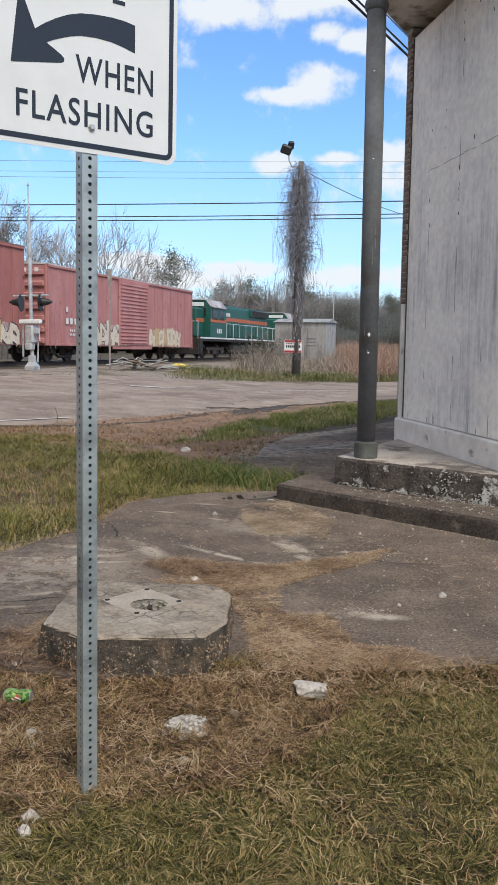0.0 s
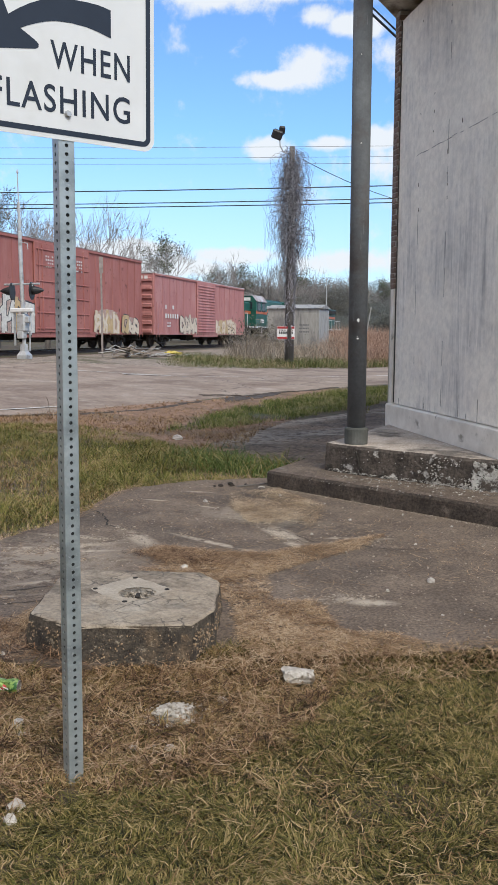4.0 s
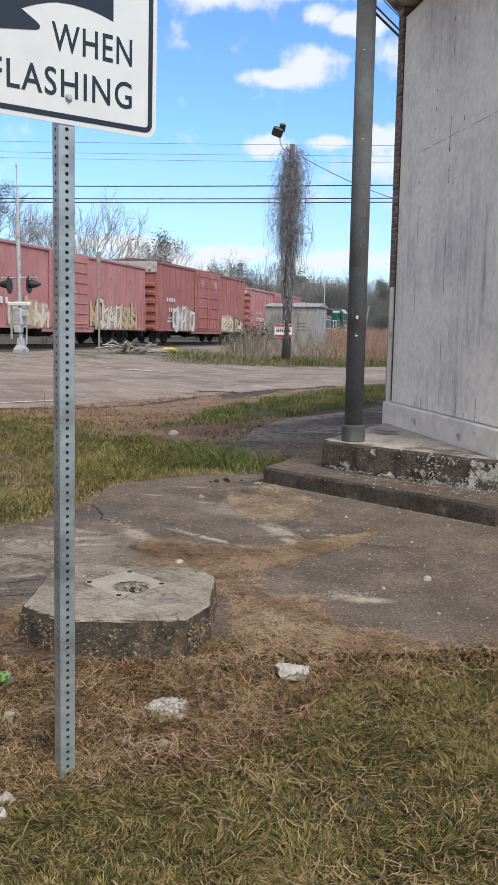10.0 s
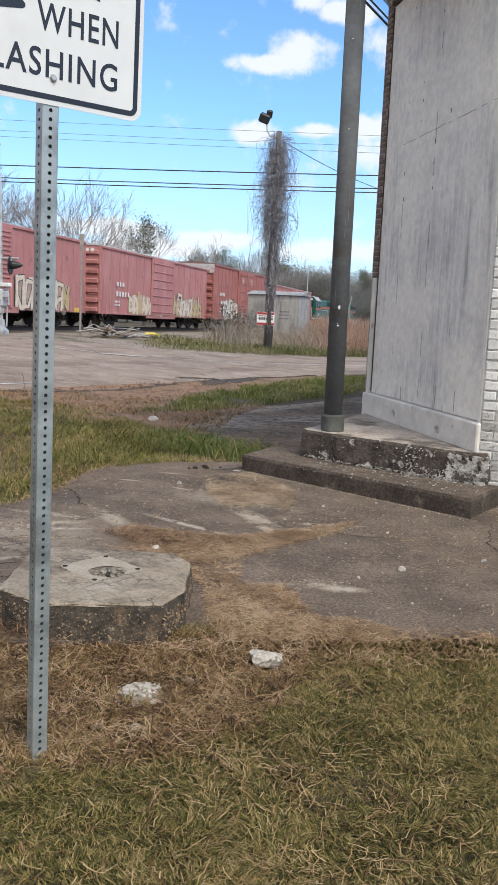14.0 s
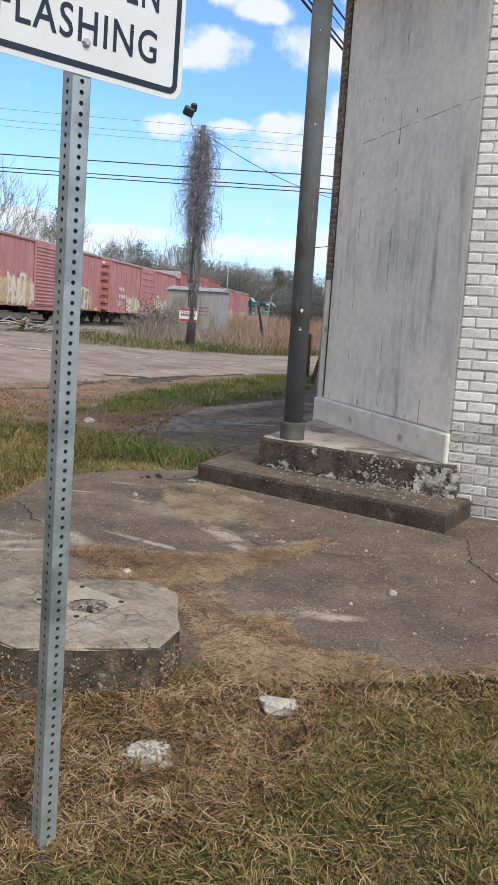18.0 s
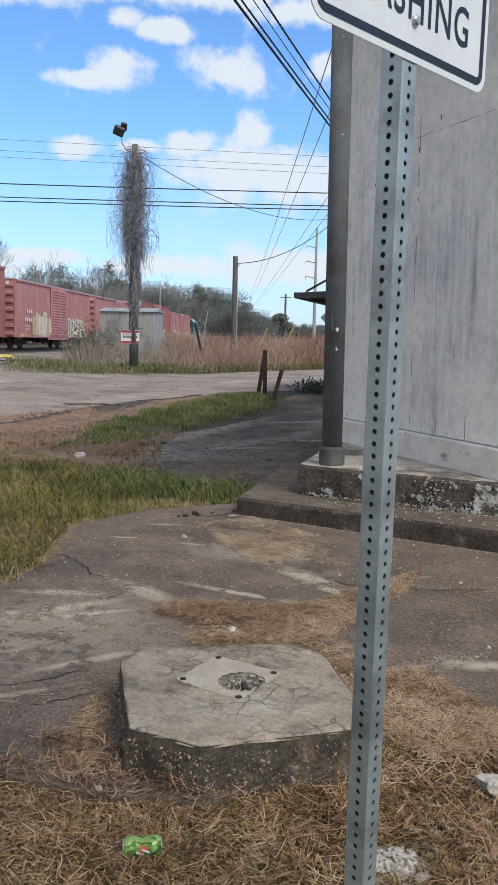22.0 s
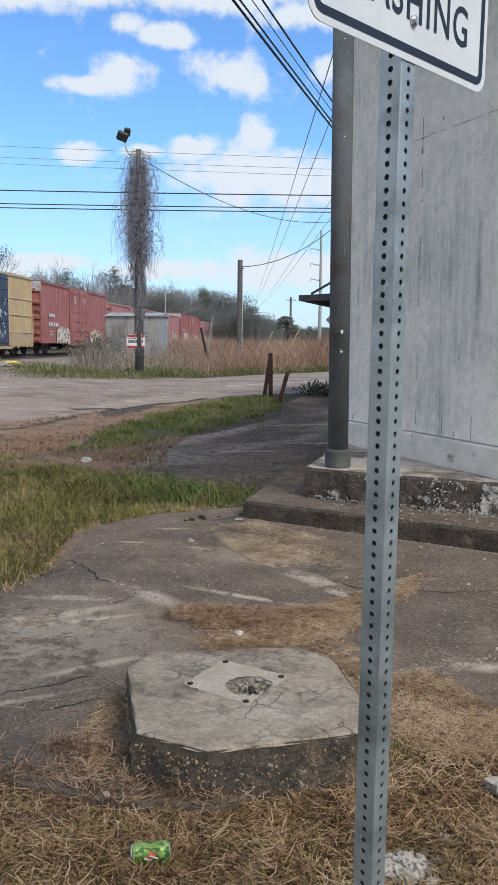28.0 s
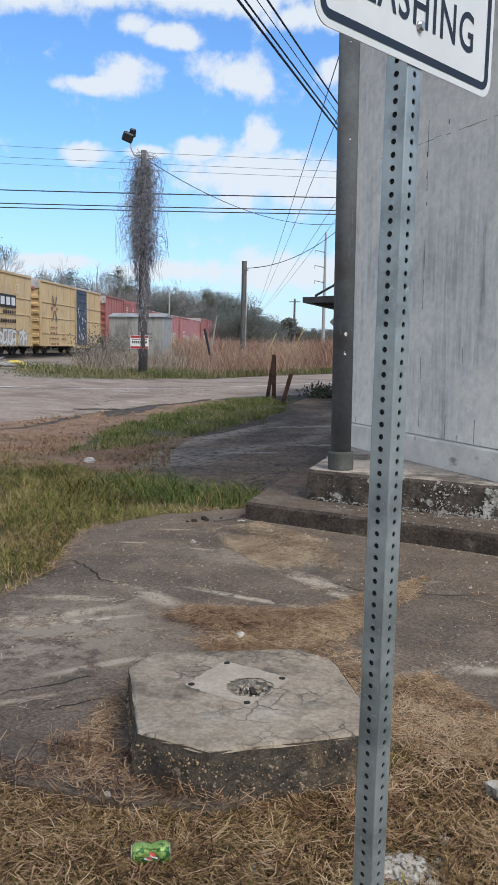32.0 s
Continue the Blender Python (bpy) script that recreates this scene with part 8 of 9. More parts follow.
# thatch of dead stalks over the lawn and the bare spot
x, y = scatter(20000, -4.4, 0.3, 1.4, 4.2, lambda a, b: lawn_zone(a, b) | (inside(PAD, a, b) & (b < 2.84)), rng, 0.35, 1.3, 3.0)
n = len(x)
solid("thatch", straws("thatch", x, y, 0.012 + 0.028 * rng.random(n), 0.025 + 0.05 * rng.random(n), 0.0017 + 0.0018 * rng.random(n), rng, 0.3), thatch_mat, "dead stalks matted in the lawn", "dry grass", kind="stuff")
x, y = scatter(26000, -3.9, -1.1, 1.7, 3.6, lambda a, b: inside(BARE, a, b) & ~inside(BLOCK, a, b) & (~inside(PAD, a, b) | (b < 2.83) | ((a > -2.98 + 0.05 * np.sin(b * 31)) & (b < 3.2))) & (np.hypot(a + 1.67, b - 2.02) > 0.06) & (np.hypot(a + 1.372, b - 3.22) > 0.09) & (np.hypot(a + 1.68, b - 2.67) > 0.10), rng)
n = len(x)
dead_root = blades_material("dead_roots", [(0.0, (0.034, 0.017, 0.009)), (0.35, (0.168, 0.092, 0.047)), (0.75, (0.32, 0.192, 0.105)), (1.0, (0.45, 0.315, 0.19))], 0.9, patch_scale=6.0, clump=0.3, clump_scale=24)
solid("dead_grass_mat", straws("dead_grass_mat", x, y, np.where(inside(PAD, x, y), 0.046, 0.0) + 0.004 + 0.045 * rng.random(n) ** 1.6, 0.03 + 0.08 * rng.random(n), 0.0017 + 0.0019 * rng.random(n), rng, 0.35), dead_root, "brown matted dead grass round the foundation block", "dry grass", kind="stuff")
x, y = scatter(80000, -4.2, -1.1, 1.7, 3.4, lambda a, b: inside(BARE, a, b) & ~inside(PAD, a, b) & ~inside(BLOCK, a, b) & (np.hypot(a + 1.67, b - 2.02) > 0.05) & (np.hypot(a + 1.38, b - 3.16) > 0.08) & (np.hypot(a + 1.68, b - 2.65) > 0.08), rng)
keep = rng.random(len(x)) < np.clip(1.0 - 0.65 * np.exp(-((x + 1.75) ** 2 + (y - 2.55) ** 2) / 0.10), 0.3, 1)
x, y = x[keep], y[keep]
n = len(x)
olive_dead = blades_material("dying_blades", [(0.0, (0.036, 0.022, 0.008)), (0.35, (0.138, 0.088, 0.030)), (0.7, (0.275, 0.172, 0.072)), (1.0, (0.42, 0.295, 0.15))], 0.85, patch_scale=3.0, patch=0.2, clump=0.25, clump_scale=26)
solid("dying_grass", blades("dying_grass", x, y, np.zeros(n) - 0.004, 0.022 + 0.05 * rng.random(n), 0.0026 + 0.0024 * rng.random(n), 0.6 + 1.4 * rng.random(n), rng, arch=True, comb=0.5), olive_dead, "brown and olive dying grass round the foundation block", "grass", kind="stuff")
# drifts of straw on the apron
DRIFT_A = [(-3.51, 6.40), (-3.2, 6.72), (-2.51, 6.22), (-2.35, 5.44), (-2.45, 5.09), (-3.16, 5.81)]
DRIFT_B = [(-3.17, 4.38), (-3.05, 4.63), (-2.66, 4.69), (-2.39, 4.77), (-2.20, 5.05), (-1.83, 5.62), (-1.86, 5.16), (-2.04, 4.70), (-2.13, 4.38), (-1.92, 3.96), (-1.69, 4.08), (-1.40, 3.73), (-1.20, 3.80), (-0.97, 3.80), (-0.62, 4.0),
           (-0.55, 3.88), (-0.8, 3.74), (-1.15, 3.50), (-1.34, 3.40), (-1.62, 3.25), (-1.80, 3.40), (-2.05, 3.80), (-2.33, 4.0), (-2.9, 3.75), (-2.96, 3.4), (-2.93, 3.0), (-2.80, 2.84), (-2.74, 2.9), (-2.88, 3.4), (-2.85, 3.65), (-2.71, 4.0), (-3.01, 4.22)]


def pad_heights(x, y):
    return 0.046 + 0.016 * np.maximum(0.0, y - 3.0)


bleached = blades_material("bleached_straw", [(0.0, (0.20, 0.128, 0.072)), (0.5, (0.40, 0.285, 0.172)), (1.0, (0.63, 0.49, 0.34))], 0.9, patch_scale=5)
for poly, count, thin, straw in ((DRIFT_A, 9500, 0.42, bleached), (DRIFT_B, 42000, 0.24, straw_mat)):
    xs, ys = [p[0] for p in poly], [p[1] for p in poly]
    x, y = scatter(count * 2, min(xs), max(xs), min(ys), max(ys), lambda a, b: inside(poly, a, b) & ~inside(BLOCK, a, b), rng, thin, 1.8, 7.0)
    n = len(x)
    solid("straw_drift", straws("straw_drift", x, y, pad_heights(x, y) + 0.003 + 0.014 * rng.random(n) ** 2, 0.03 + 0.08 * rng.random(n), 0.0014 + 0.0015 * rng.random(n), rng, 0.10), straw, "drift of dry straw lying on the concrete apron", "dry grass", kind="stuff")
# rusty needles gathered on the drift behind the block
x, y = rng.normal(-2.80, 0.14, 3400), rng.normal(4.47, 0.07, 3400)
solid("needle_drift", straws("needle_drift", x, y, pad_heights(x, y) + 0.006 + 0.016 * rng.random(3400) ** 2, 0.025 + 0.06 * rng.random(3400), 0.0013 + 0.0014 * rng.random(3400), rng, 0.12), dead_root, "rust-brown dead needles gathered on the apron", "dry grass", kind="stuff")
x, y = scatter(3200, -4.3, 0.5, 3.0, 6.6, lambda a, b: inside(PAD, a, b) & ~inside(BLOCK, a, b), rng, 0.5, 1.2, 2.0)
n = len(x)
solid("loose_straw", straws("loose_straw", x, y, pad_heights(x, y) + 0.003, 0.03 + 0.09 * rng.random(n), 0.0018 + 0.0015 * rng.random(n), rng, 0.03), straw_mat, "loose stalks blown over the apron", "dry grass", kind="stuff")

MEADOW = [(-3.45, 7.25), (-4.05, 6.78), (-4.36, 6.26), (-4.36, 5.9), (-4.2, 5.36), (-4.1, 5.0), (-4.13, 4.3), (-4.3, 3.5), (-6.5, 2.0), (-9.4, 4.0), (-9.4, 9.4), (-8.2, 10.2), (-6.6, 9.7), (-5.2, 8.75), (-4.2, 8.35), (-3.42, 8.25)]
x, y = scatter(130000, -9.6, -3.4, 1.8, 10.3, lambda a, b: inside(MEADOW, a, b), rng, 0.22, 0.7, 1.0)
n = len(x)
t1 = np.array([noise.noise(Vector((a * 1.3, b * 1.3, 9.0))) + 0.5 * noise.noise(Vector((a * 5, b * 5, 2.0))) for a, b in zip(x, y)])
edge = np.clip((y - 5.6) / 2.0, 0, 1) * np.clip((x + 7.0) / 2, 0, 1)
h = (0.03 + 0.065 * rng.random(n)) * (1 + 0.8 * np.clip(t1, -0.6, 1)) * (1 + 0.8 * edge)
solid("rough_grass", blades("rough_grass", x, y, ground_z(x, y) - 0.005, h, 0.0034 + 0.003 * rng.random(n), 0.4 + 1.2 * rng.random(n), rng, arch=True, comb=0.4), lush_mat, "rough ankle-high green grass beside the apron", "grass", kind="stuff")
x, y = scatter(26000, -9.4, -3.4, 3.0, 10.0, lambda a, b: inside(MEADOW, a, b), rng, 0.35, 0.5, 5.0)
n = len(x)
solid("dry_grass", blades("dry_grass", x, y, ground_z(x, y) - 0.005, 0.025 + 0.085 * rng.random(n), 0.0034 + 0.003 * rng.random(n), 0.7 + 1.3 * rng.random(n), rng), thatch_mat, "straw-coloured dead blades among the green", "dry grass", kind="stuff")
verge_mat = blades_material("verge_blades", [(0.0, (0.055, 0.075, 0.016)), (0.45, (0.165, 0.20, 0.048)), (0.8, (0.28, 0.275, 0.095)), (1.0, (0.46, 0.38, 0.20))], 0.75, patch_scale=1.3, clump=0.25, clump_scale=5, thin=0.25)
VERGE = [(-6.85, 10.4), (-6.3, 11.4), (-6.05, 13.2), (-5.85, 15.6), (-5.85, 18.6), (-6.3, 20.6), (-7.2, 22.6), (-8.0, 22.0), (-8.1, 19), (-8.0, 16), (-7.7, 13.6), (-7.2, 11.2)]
x, y = scatter(58000, -9.2, -5.4, 10.5, 22.8, lambda a, b: inside(VERGE, a, b), rng, 0.38, 1.3, 6.0)
n = len(x)
solid("verge_grass", blades("verge_grass", x, y, ground_z(x, y) - 0.005, 0.05 + 0.12 * rng.random(n), 0.005 + 0.005 * rng.random(n), 0.4 + 1.0 * rng.random(n), rng), verge_mat, "green grass verge between road and driveway", "grass", kind="stuff")
# green strip and dry weeds on the far side of the road
roadside_mat = blades_material("roadside_mix", [(0.0, (0.055, 0.072, 0.02)), (0.5, (0.125, 0.142, 0.045)), (0.75, (0.21, 0.185, 0.085)), (1.0, (0.36, 0.28, 0.17))], 0.8, patch_scale=0.5, patch=0.35, clump=0.15, clump_scale=3)
STRIP = [(-17.4, 25.4), (-16.1, 24.6), (-14.9, 26.1), (-13.75, 29.0), (-12.4, 32.2), (-11.5, 36.1), (-10.7, 39.0), (-7.2, 47.5), (-9.5, 50), (-13.6, 38.0), (-15.6, 33.0), (-19.5, 30.5)]
x, y = scatter(90000, -22, -6, 24.4, 50, lambda a, b: inside(STRIP, a, b), rng, 0.15, 0.3, 2.0)
n = len(x)
solid("roadside_grass", blades("roadside_grass", x, y, ground_z(x, y) - 0.01, (0.08 + 0.20 * rng.random(n)) * np.clip(1.0 + 0.35 * (y - 28), 0.7, 1.9), 0.010 + 0.010 * rng.random(n), 0.4 + 1.0 * rng.random(n), rng), roadside_mat, "green and tan roadside grass across the road", "grass", kind="stuff")
WEEDS = [(-18.0, 31.6), (-16.6, 30.7), (-15.2, 31.2), (-14.0, 32.3), (-12.8, 33.4), (-11.8, 36.4), (-10.3, 41.5), (-9.0, 49), (-14, 54), (-22.0, 50), (-21.0, 40.5), (-19.0, 36.0)]
x, y = scatter(34000, -23, -8, 29, 55, lambda a, b: inside(WEEDS, a, b), rng, 0.15, 0.25, 8.0)
n = len(x)
h = (0.45 + 0.9 * rng.random(n)) * np.where(x < -16.5, 1.25, 1.0) * np.clip(1.0 + (y - 38) / 22, 1.0, 1.5) * (1 - 0.55 * np.exp(-((x + 1.3 + 0.42 * y) / 1.7) ** 2))
russet = x + 1.3 + 0.42 * y > 1.9 + 0.8 * rng.normal(0, 1, n)
for pick, mat, label in ((~russet, grey_grass, "tangled grey-brown dead weeds round the signal house"), (russet, rust_grass, "russet dead weeds beside the signal house")):
    k = int(pick.sum())
    solid("dry_weeds", blades("dry_weeds", x[pick], y[pick], ground_z(x[pick], y[pick]) - 0.02, h[pick], 0.009 + 0.012 * rng.random(k), 0.25 + 0.9 * rng.random(k), rng), mat, label, "dry grass", kind="stuff")
FIELD = [(-9.5, 43), (-6.5, 49), (-2.0, 58), (9, 82), (4, 130), (-30, 140), (-34, 92), (-25, 58), (-14, 52)]
x, y = scatter(90000, -35, 10, 42, 140, lambda a, b: inside(FIELD, a, b) & (a < 0.09 * b - 1.0) & (rng.random(len(a)) < np.clip(70 / b, 0.35, 1)), rng)
n = len(x)
solid("dry_field_grass", blades("dry_field_grass", x, y, ground_z(x, y) - 0.02, (1.15 + 1.05 * rng.random(n)) * np.clip(1.25 - (y - 45) / 90, 0.85, 1.2), 0.02 + 0.03 * rng.random(n), 0.2 + 0.7 * rng.random(n), rng), rust_grass, "tall russet dry field grass", "dry grass", kind="stuff")
# bare shrub in front of the train and the low bush by the driveway
shrub = thing("shrub", "leafless brown shrub beside the signal house", "shrub", pose(-20.6, 40.2, gz(-20.6, 40.2) - 0.05))
s = Shape()
rng2 = np.random.default_rng(33)
for k in range(16):
    a = rng2.uniform(0, 6.28)
    grow(s, Vector((rng2.normal(0, 0.5), rng2.normal(0, 0.3), 0)), Vector((math.cos(a) * 0.5, math.sin(a) * 0.5, 1)).normalized(), 0.75, 0.02, 2, rng2, 0.7, 3)
tagged(part("bare_crown", s, twig_grey, shrub, "bare tangled stems"), kind="stuff")
bush = thing("bush", "small green weed bush at the end of the driveway", "bush", pose(-6.0, 24.0, gz(-6.0, 24.0)))
pts = rng2.normal(0, 1, (700, 3)) * [0.3, 0.28, 0.11] + [0, 0, 0.14]
pts[:, 2] = np.abs(pts[:, 2])
part("stems", Shape().tube([(0, 0, 0), (0.1, 0, 0.3)], 0.02, 5).tube([(0, 0, 0), (-0.2, 0.1, 0.3)], 0.02, 5).tube([(0, 0, 0), (0.3, 0.1, 0.28)], 0.015, 5), bark, bush)
tagged(part("foliage", mesh_from("foliage", *leaves(pts, 0.05, rng2)), leaf_dark, bush, "small dark leaves"), kind="stuff")
# lush fringe where the rough grass meets the driveway
t = rng2.random(3400)
x = -5.3 + 1.85 * t + rng2.normal(0, 0.2, 3400)
y = 8.5 - 0.75 * t + 0.16 * np.sin(t * 11) + rng2.normal(0, 0.22, 3400)
ok = x < -3.40
x, y = x[ok], y[ok]
n = len(x)
green_mat = blades_material("lush_fringe", [(0.0, (0.045, 0.08, 0.014)), (0.6, (0.10, 0.15, 0.034)), (1.0, (0.22, 0.225, 0.09))], 0.7, patch_scale=0.8)
solid("lush_grass", blades("lush_grass", x, y, ground_z(x, y) - 0.005, 0.06 + 0.17 * rng2.random(n) ** 1.8, 0.0045 + 0.004 * rng2.random(n), 0.4 + 1.0 * rng2.random(n), rng2, arch=True), green_mat, "lush green fringe of grass along the driveway", "grass", kind="stuff")
# stalks and weeds standing in the drive and by the road
for k, (x, y, hgt, num) in enumerate(((-6.3, 20.9, 0.35, 14), (-5.35, 14.9, 0.32, 12), (-9.3, 10.6, 0.6, 8), (-8.85, 10.4, 0.42, 8), (-3.7, 7.9, 0.42, 30), (-3.95, 7.6, 0.36, 26), (-4.5, 7.95, 0.34, 26), (-4.9, 8.1, 0.36, 22), (-5.4, 7.9, 0.3, 22))):
    n = num
    xx, yy = x + rng2.normal(0, 0.07, n), y + rng2.normal(0, 0.07, n)
    solid("weed_clump", blades("weed_clump", xx, yy, ground_z(xx, yy), hgt * (0.5 + 0.5 * rng2.random(n)), 0.005 + 0.004 * rng2.random(n), 0.3 + 0.9 * rng2.random(n), rng2, arch=True), grey_grass if k in (2, 3) else lush_mat, "clump of tall weeds" if k in (2, 3) else "lush clump of tall green grass", "weeds", "weed clumps", "stuff")

# dead stubble over the washed dirt, and short tan turf along the apron's edge
x, y = scatter(60000, -9.8, -5.0, 8.0, 16.0, lambda a, b: inside(DIRT, a, b) & ~inside(VERGE, a, b) & (rng.random(len(a)) < np.clip(1.3 - (b - 8.2) * 0.28, 0.12, 1)), rng, 0.42, 1.1, 11.0)
n = len(x)
solid("dirt_stubble", blades("dirt_stubble", x, y, ground_z(x, y), 0.02 + 0.08 * rng.random(n), 0.005 + 0.004 * rng.random(n), 0.6 + 1.2 * rng.random(n), rng), thatch_mat, "brown dead stubble over the washed dirt", "dry grass", kind="stuff")
x, y = scatter(30000, -5.6, -3.4, 3.3, 7.4, lambda a, b: inside(MEADOW, a, b) & ((b < 5.6 + 0.8 * np.sin(a * 5)) | (a > -4.5)), rng, 0.35, 1.5, 12.0)
n = len(x)
solid("tan_turf", blades("tan_turf", x, y, ground_z(x, y), 0.025 + 0.06 * rng.random(n), 0.003 + 0.003 * rng.random(n), 0.5 + 1.2 * rng.random(n), rng), lawn_mat, "short tan and olive turf beside the apron", "grass", kind="stuff")

# clods thrown up in the washed dirt
s = Shape()
rr = random.Random(23)
for k in range(900):
    x, y, q = rr.uniform(-9.6, -5.4), rr.uniform(8.4, 17.0), 0.008 + 0.032 * rr.random() ** 3
    if not inside(DIRT, [x], [y])[0]:
        continue
    s.box((x, y, gz(x, y) + 0.012 + q * 0.3), (q * rr.uniform(1.2, 2.4), q * rr.uniform(1.0, 2.0), q), q * 0.35, Euler((rr.uniform(-0.5, 0.5), rr.uniform(-0.5, 0.5), rr.uniform(0, 3))).to_matrix())
solid("dirt_clods", s, dirt, "crumbly reddish clods on the washed dirt", "dirt", kind="stuff")
# ragged fringe along the front edge of the apron
EDGE = [(-1.9, 3.15), (-1.7, 3.40), (-1.15, 3.56), (-0.75, 3.84), (-0.1, 4.15), (0.6, 4.43)]
for mat, label, count in ((lawn_mat, "ragged green fringe along the edge of the apron", 5200), (thatch_mat, "ragged straw fringe along the edge of the apron", 1700)):
    k = rng.integers(0, len(EDGE) - 1, count)
    f = rng.random(count)
    a, b = np.array(EDGE)[k], np.array(EDGE)[k + 1]
    p = a + (b - a) * f[:, None]
    x, y = p[:, 0] + rng.normal(0, 0.03, count), p[:, 1] - 0.10 * rng.random(count) ** 1.5 + 0.02
    solid("edge_fringe", blades("edge_fringe", x, y, np.zeros(count), 0.045 + 0.055 * rng.random(count), 0.0035 + 0.003 * rng.random(count), 0.3 + 1.0 * rng.random(count), rng), mat, label, "grass", kind="stuff")
# straw worked into the turf along that edge, and the thinner lawn further out
k = rng.integers(0, len(EDGE) - 1, 1500)
a, b = np.array(EDGE)[k], np.array(EDGE)[k + 1]
p = a + (b - a) * rng.random(1500)[:, None]
x, y = p[:, 0] + rng.normal(0, 0.05, 1500), p[:, 1] - 0.32 * rng.random(1500) ** 1.6
solid("edge_straw", straws("edge_straw", x, y, 0.03 + 0.025 * rng.random(1500), 0.04 + 0.09 * rng.random(1500), 0.0015 + 0.0017 * rng.random(1500), rng, 0.3), straw_mat, "loose straw worked into the turf beside the apron", "dry grass", kind="stuff")
x, y = scatter(330000, -8.0, 4.5, -3.5, 6.0, lambda a, b: (rng.random(len(a)) < np.clip(1.5 - np.hypot((a + 1.8) / 4.5, (b - 1.8) / 3.5), 0.10, 1)) & ~inside(PAD, a, b) & ~inside(MEADOW, a, b) & ~((a > -4.4) & (a < 0.2) & (b > 1.45) & (b < 4.3)), rng)
n = len(x)
solid("outer_lawn", blades("outer_lawn", x, y, np.zeros(n) - 0.004, 0.03 + 0.045 * rng.random(n), 0.006 + 0.005 * rng.random(n), 0.5 + 1.3 * rng.random(n), rng), lawn_mat, "patchy green and straw-coloured lawn further out", "grass", kind="stuff")
pts = rng2.normal(0, 1, (1500, 3)) * [0.75, 0.6, 0.45] + [0, 0, 0.95]
pts[:, 2] = np.abs(pts[:, 2])
tagged(part("dead_leaves", mesh_from("dead_leaves", *leaves(pts, 0.055, rng2)), leaf_dull, shrub, "sparse brown-green dead leaves"), kind="stuff")

# pale dead stalks along the seam between apron and rough grass
SEAM = [(-3.5, 7.22), (-4.05, 6.78), (-4.36, 6.26), (-4.36, 5.9), (-4.2, 5.36), (-4.1, 5.0), (-4.13, 4.3), (-4.2, 3.9)]
k = rng.integers(0, len(SEAM) - 1, 700)
a, b = np.array(SEAM)[k], np.array(SEAM)[k + 1]
p = a + (b - a) * rng.random(700)[:, None]
x, y = p[:, 0] + rng.normal(0, 0.022, 700), p[:, 1] + rng.normal(0, 0.02, 700)
solid("seam_straw", straws("seam_straw", x, y, pad_heights(x, y) + 0.004 + 0.03 * rng.random(700) ** 2, 0.03 + 0.07 * rng.random(700), 0.0014 + 0.0014 * rng.random(700), rng, 0.3), straw_mat, "dry stalks along the edge of the apron", "dry grass", kind="stuff")

# ---- stones, litter ----
def rock(name, label, at, size, mat, seed, cat="stone", group="loose stones"):
    """An angular lump: a squashed sphere of facets, pushed about and cut flat below."""
    rr = random.Random(seed)
    bm = bmesh.new()
    bmesh.ops.create_icosphere(bm, subdivisions=3 if size[0] > 0.06 else 2, radius=1.0)
    ax = [Vector((rr.gauss(0, 1), rr.gauss(0, 1), rr.gauss(0, 1))).normalized() for _ in range(9)]
    cut = [rr.uniform(0.5, 0.9) for _ in ax]
    for v in bm.verts:
        for a, c in zip(ax, cut):
            d = v.co.dot(a)
            if d > c:
                v.co -= a * (d - c)
        v.co += Vector((rr.gauss(0, 0.022), rr.gauss(0, 0.022), rr.gauss(0, 0.022))) + v.co.normalized() * 0.3 * noise.noise(v.co * 2.6 + Vector((seed, 0, 0)))
        v.co = Vector((v.co.x * size[0], v.co.y * size[1], max(-0.35, v.co.z) * size[2]))
    me = bpy.data.meshes.new(name)
    bm.to_mesh(me)
    bm.free()
    return solid(name, me, mat, label, cat, group, at=at)


pale_stone = material("pale_stone", (0.42, 0.36, 0.29), (0.74, 0.675, 0.585), 26, 0.95, 0.8, stain=(0.26, 0.20, 0.14), stain_scale=20, stain_lo=0.55, stain_hi=0.63)
pebble_mat = material("pebble", (0.30, 0.26, 0.215), (0.62, 0.57, 0.50), 30, 0.9, 0.4, object_random=0.3)
rock("stone", "pale angular lump of concrete lying in the grass", pose(-1.382, 3.165, 0.038, -8, 4, 20), (0.086, 0.06, 0.045), pale_stone, 3)
rock("stone", "crumbled whitish lump of concrete in the dead grass", pose(-1.683, 2.665, 0.016, 6, -5, 40), (0.085, 0.055, 0.04), pale_stone, 8)
rr, s = random.Random(8), Shape()
for k in range(240):
    a, d = rr.uniform(0, 6.2832), 0.14 * rr.random() ** 0.6
    q = 0.003 + 0.011 * rr.random() ** 2.5
    z = 0.010 + 0.034 * max(0.0, 1 - d / 0.095) ** 0.5
    s.box((d * math.cos(a), d * math.sin(a) * 0.75, z), (q * rr.uniform(1.2, 2.4), q * rr.uniform(1.0, 1.8), q * rr.uniform(0.4, 1.0)), q * 0.1, Euler((rr.uniform(-0.6, 0.6), rr.uniform(-0.6, 0.6), rr.uniform(0, 3))).to_matrix())
solid("stone_chips", s, pale_stone, "whitish chips crumbled off the lump of concrete", "stone chips", kind="stuff", at=pose(-1.683, 2.665, 0.004, 0, 0, 40))
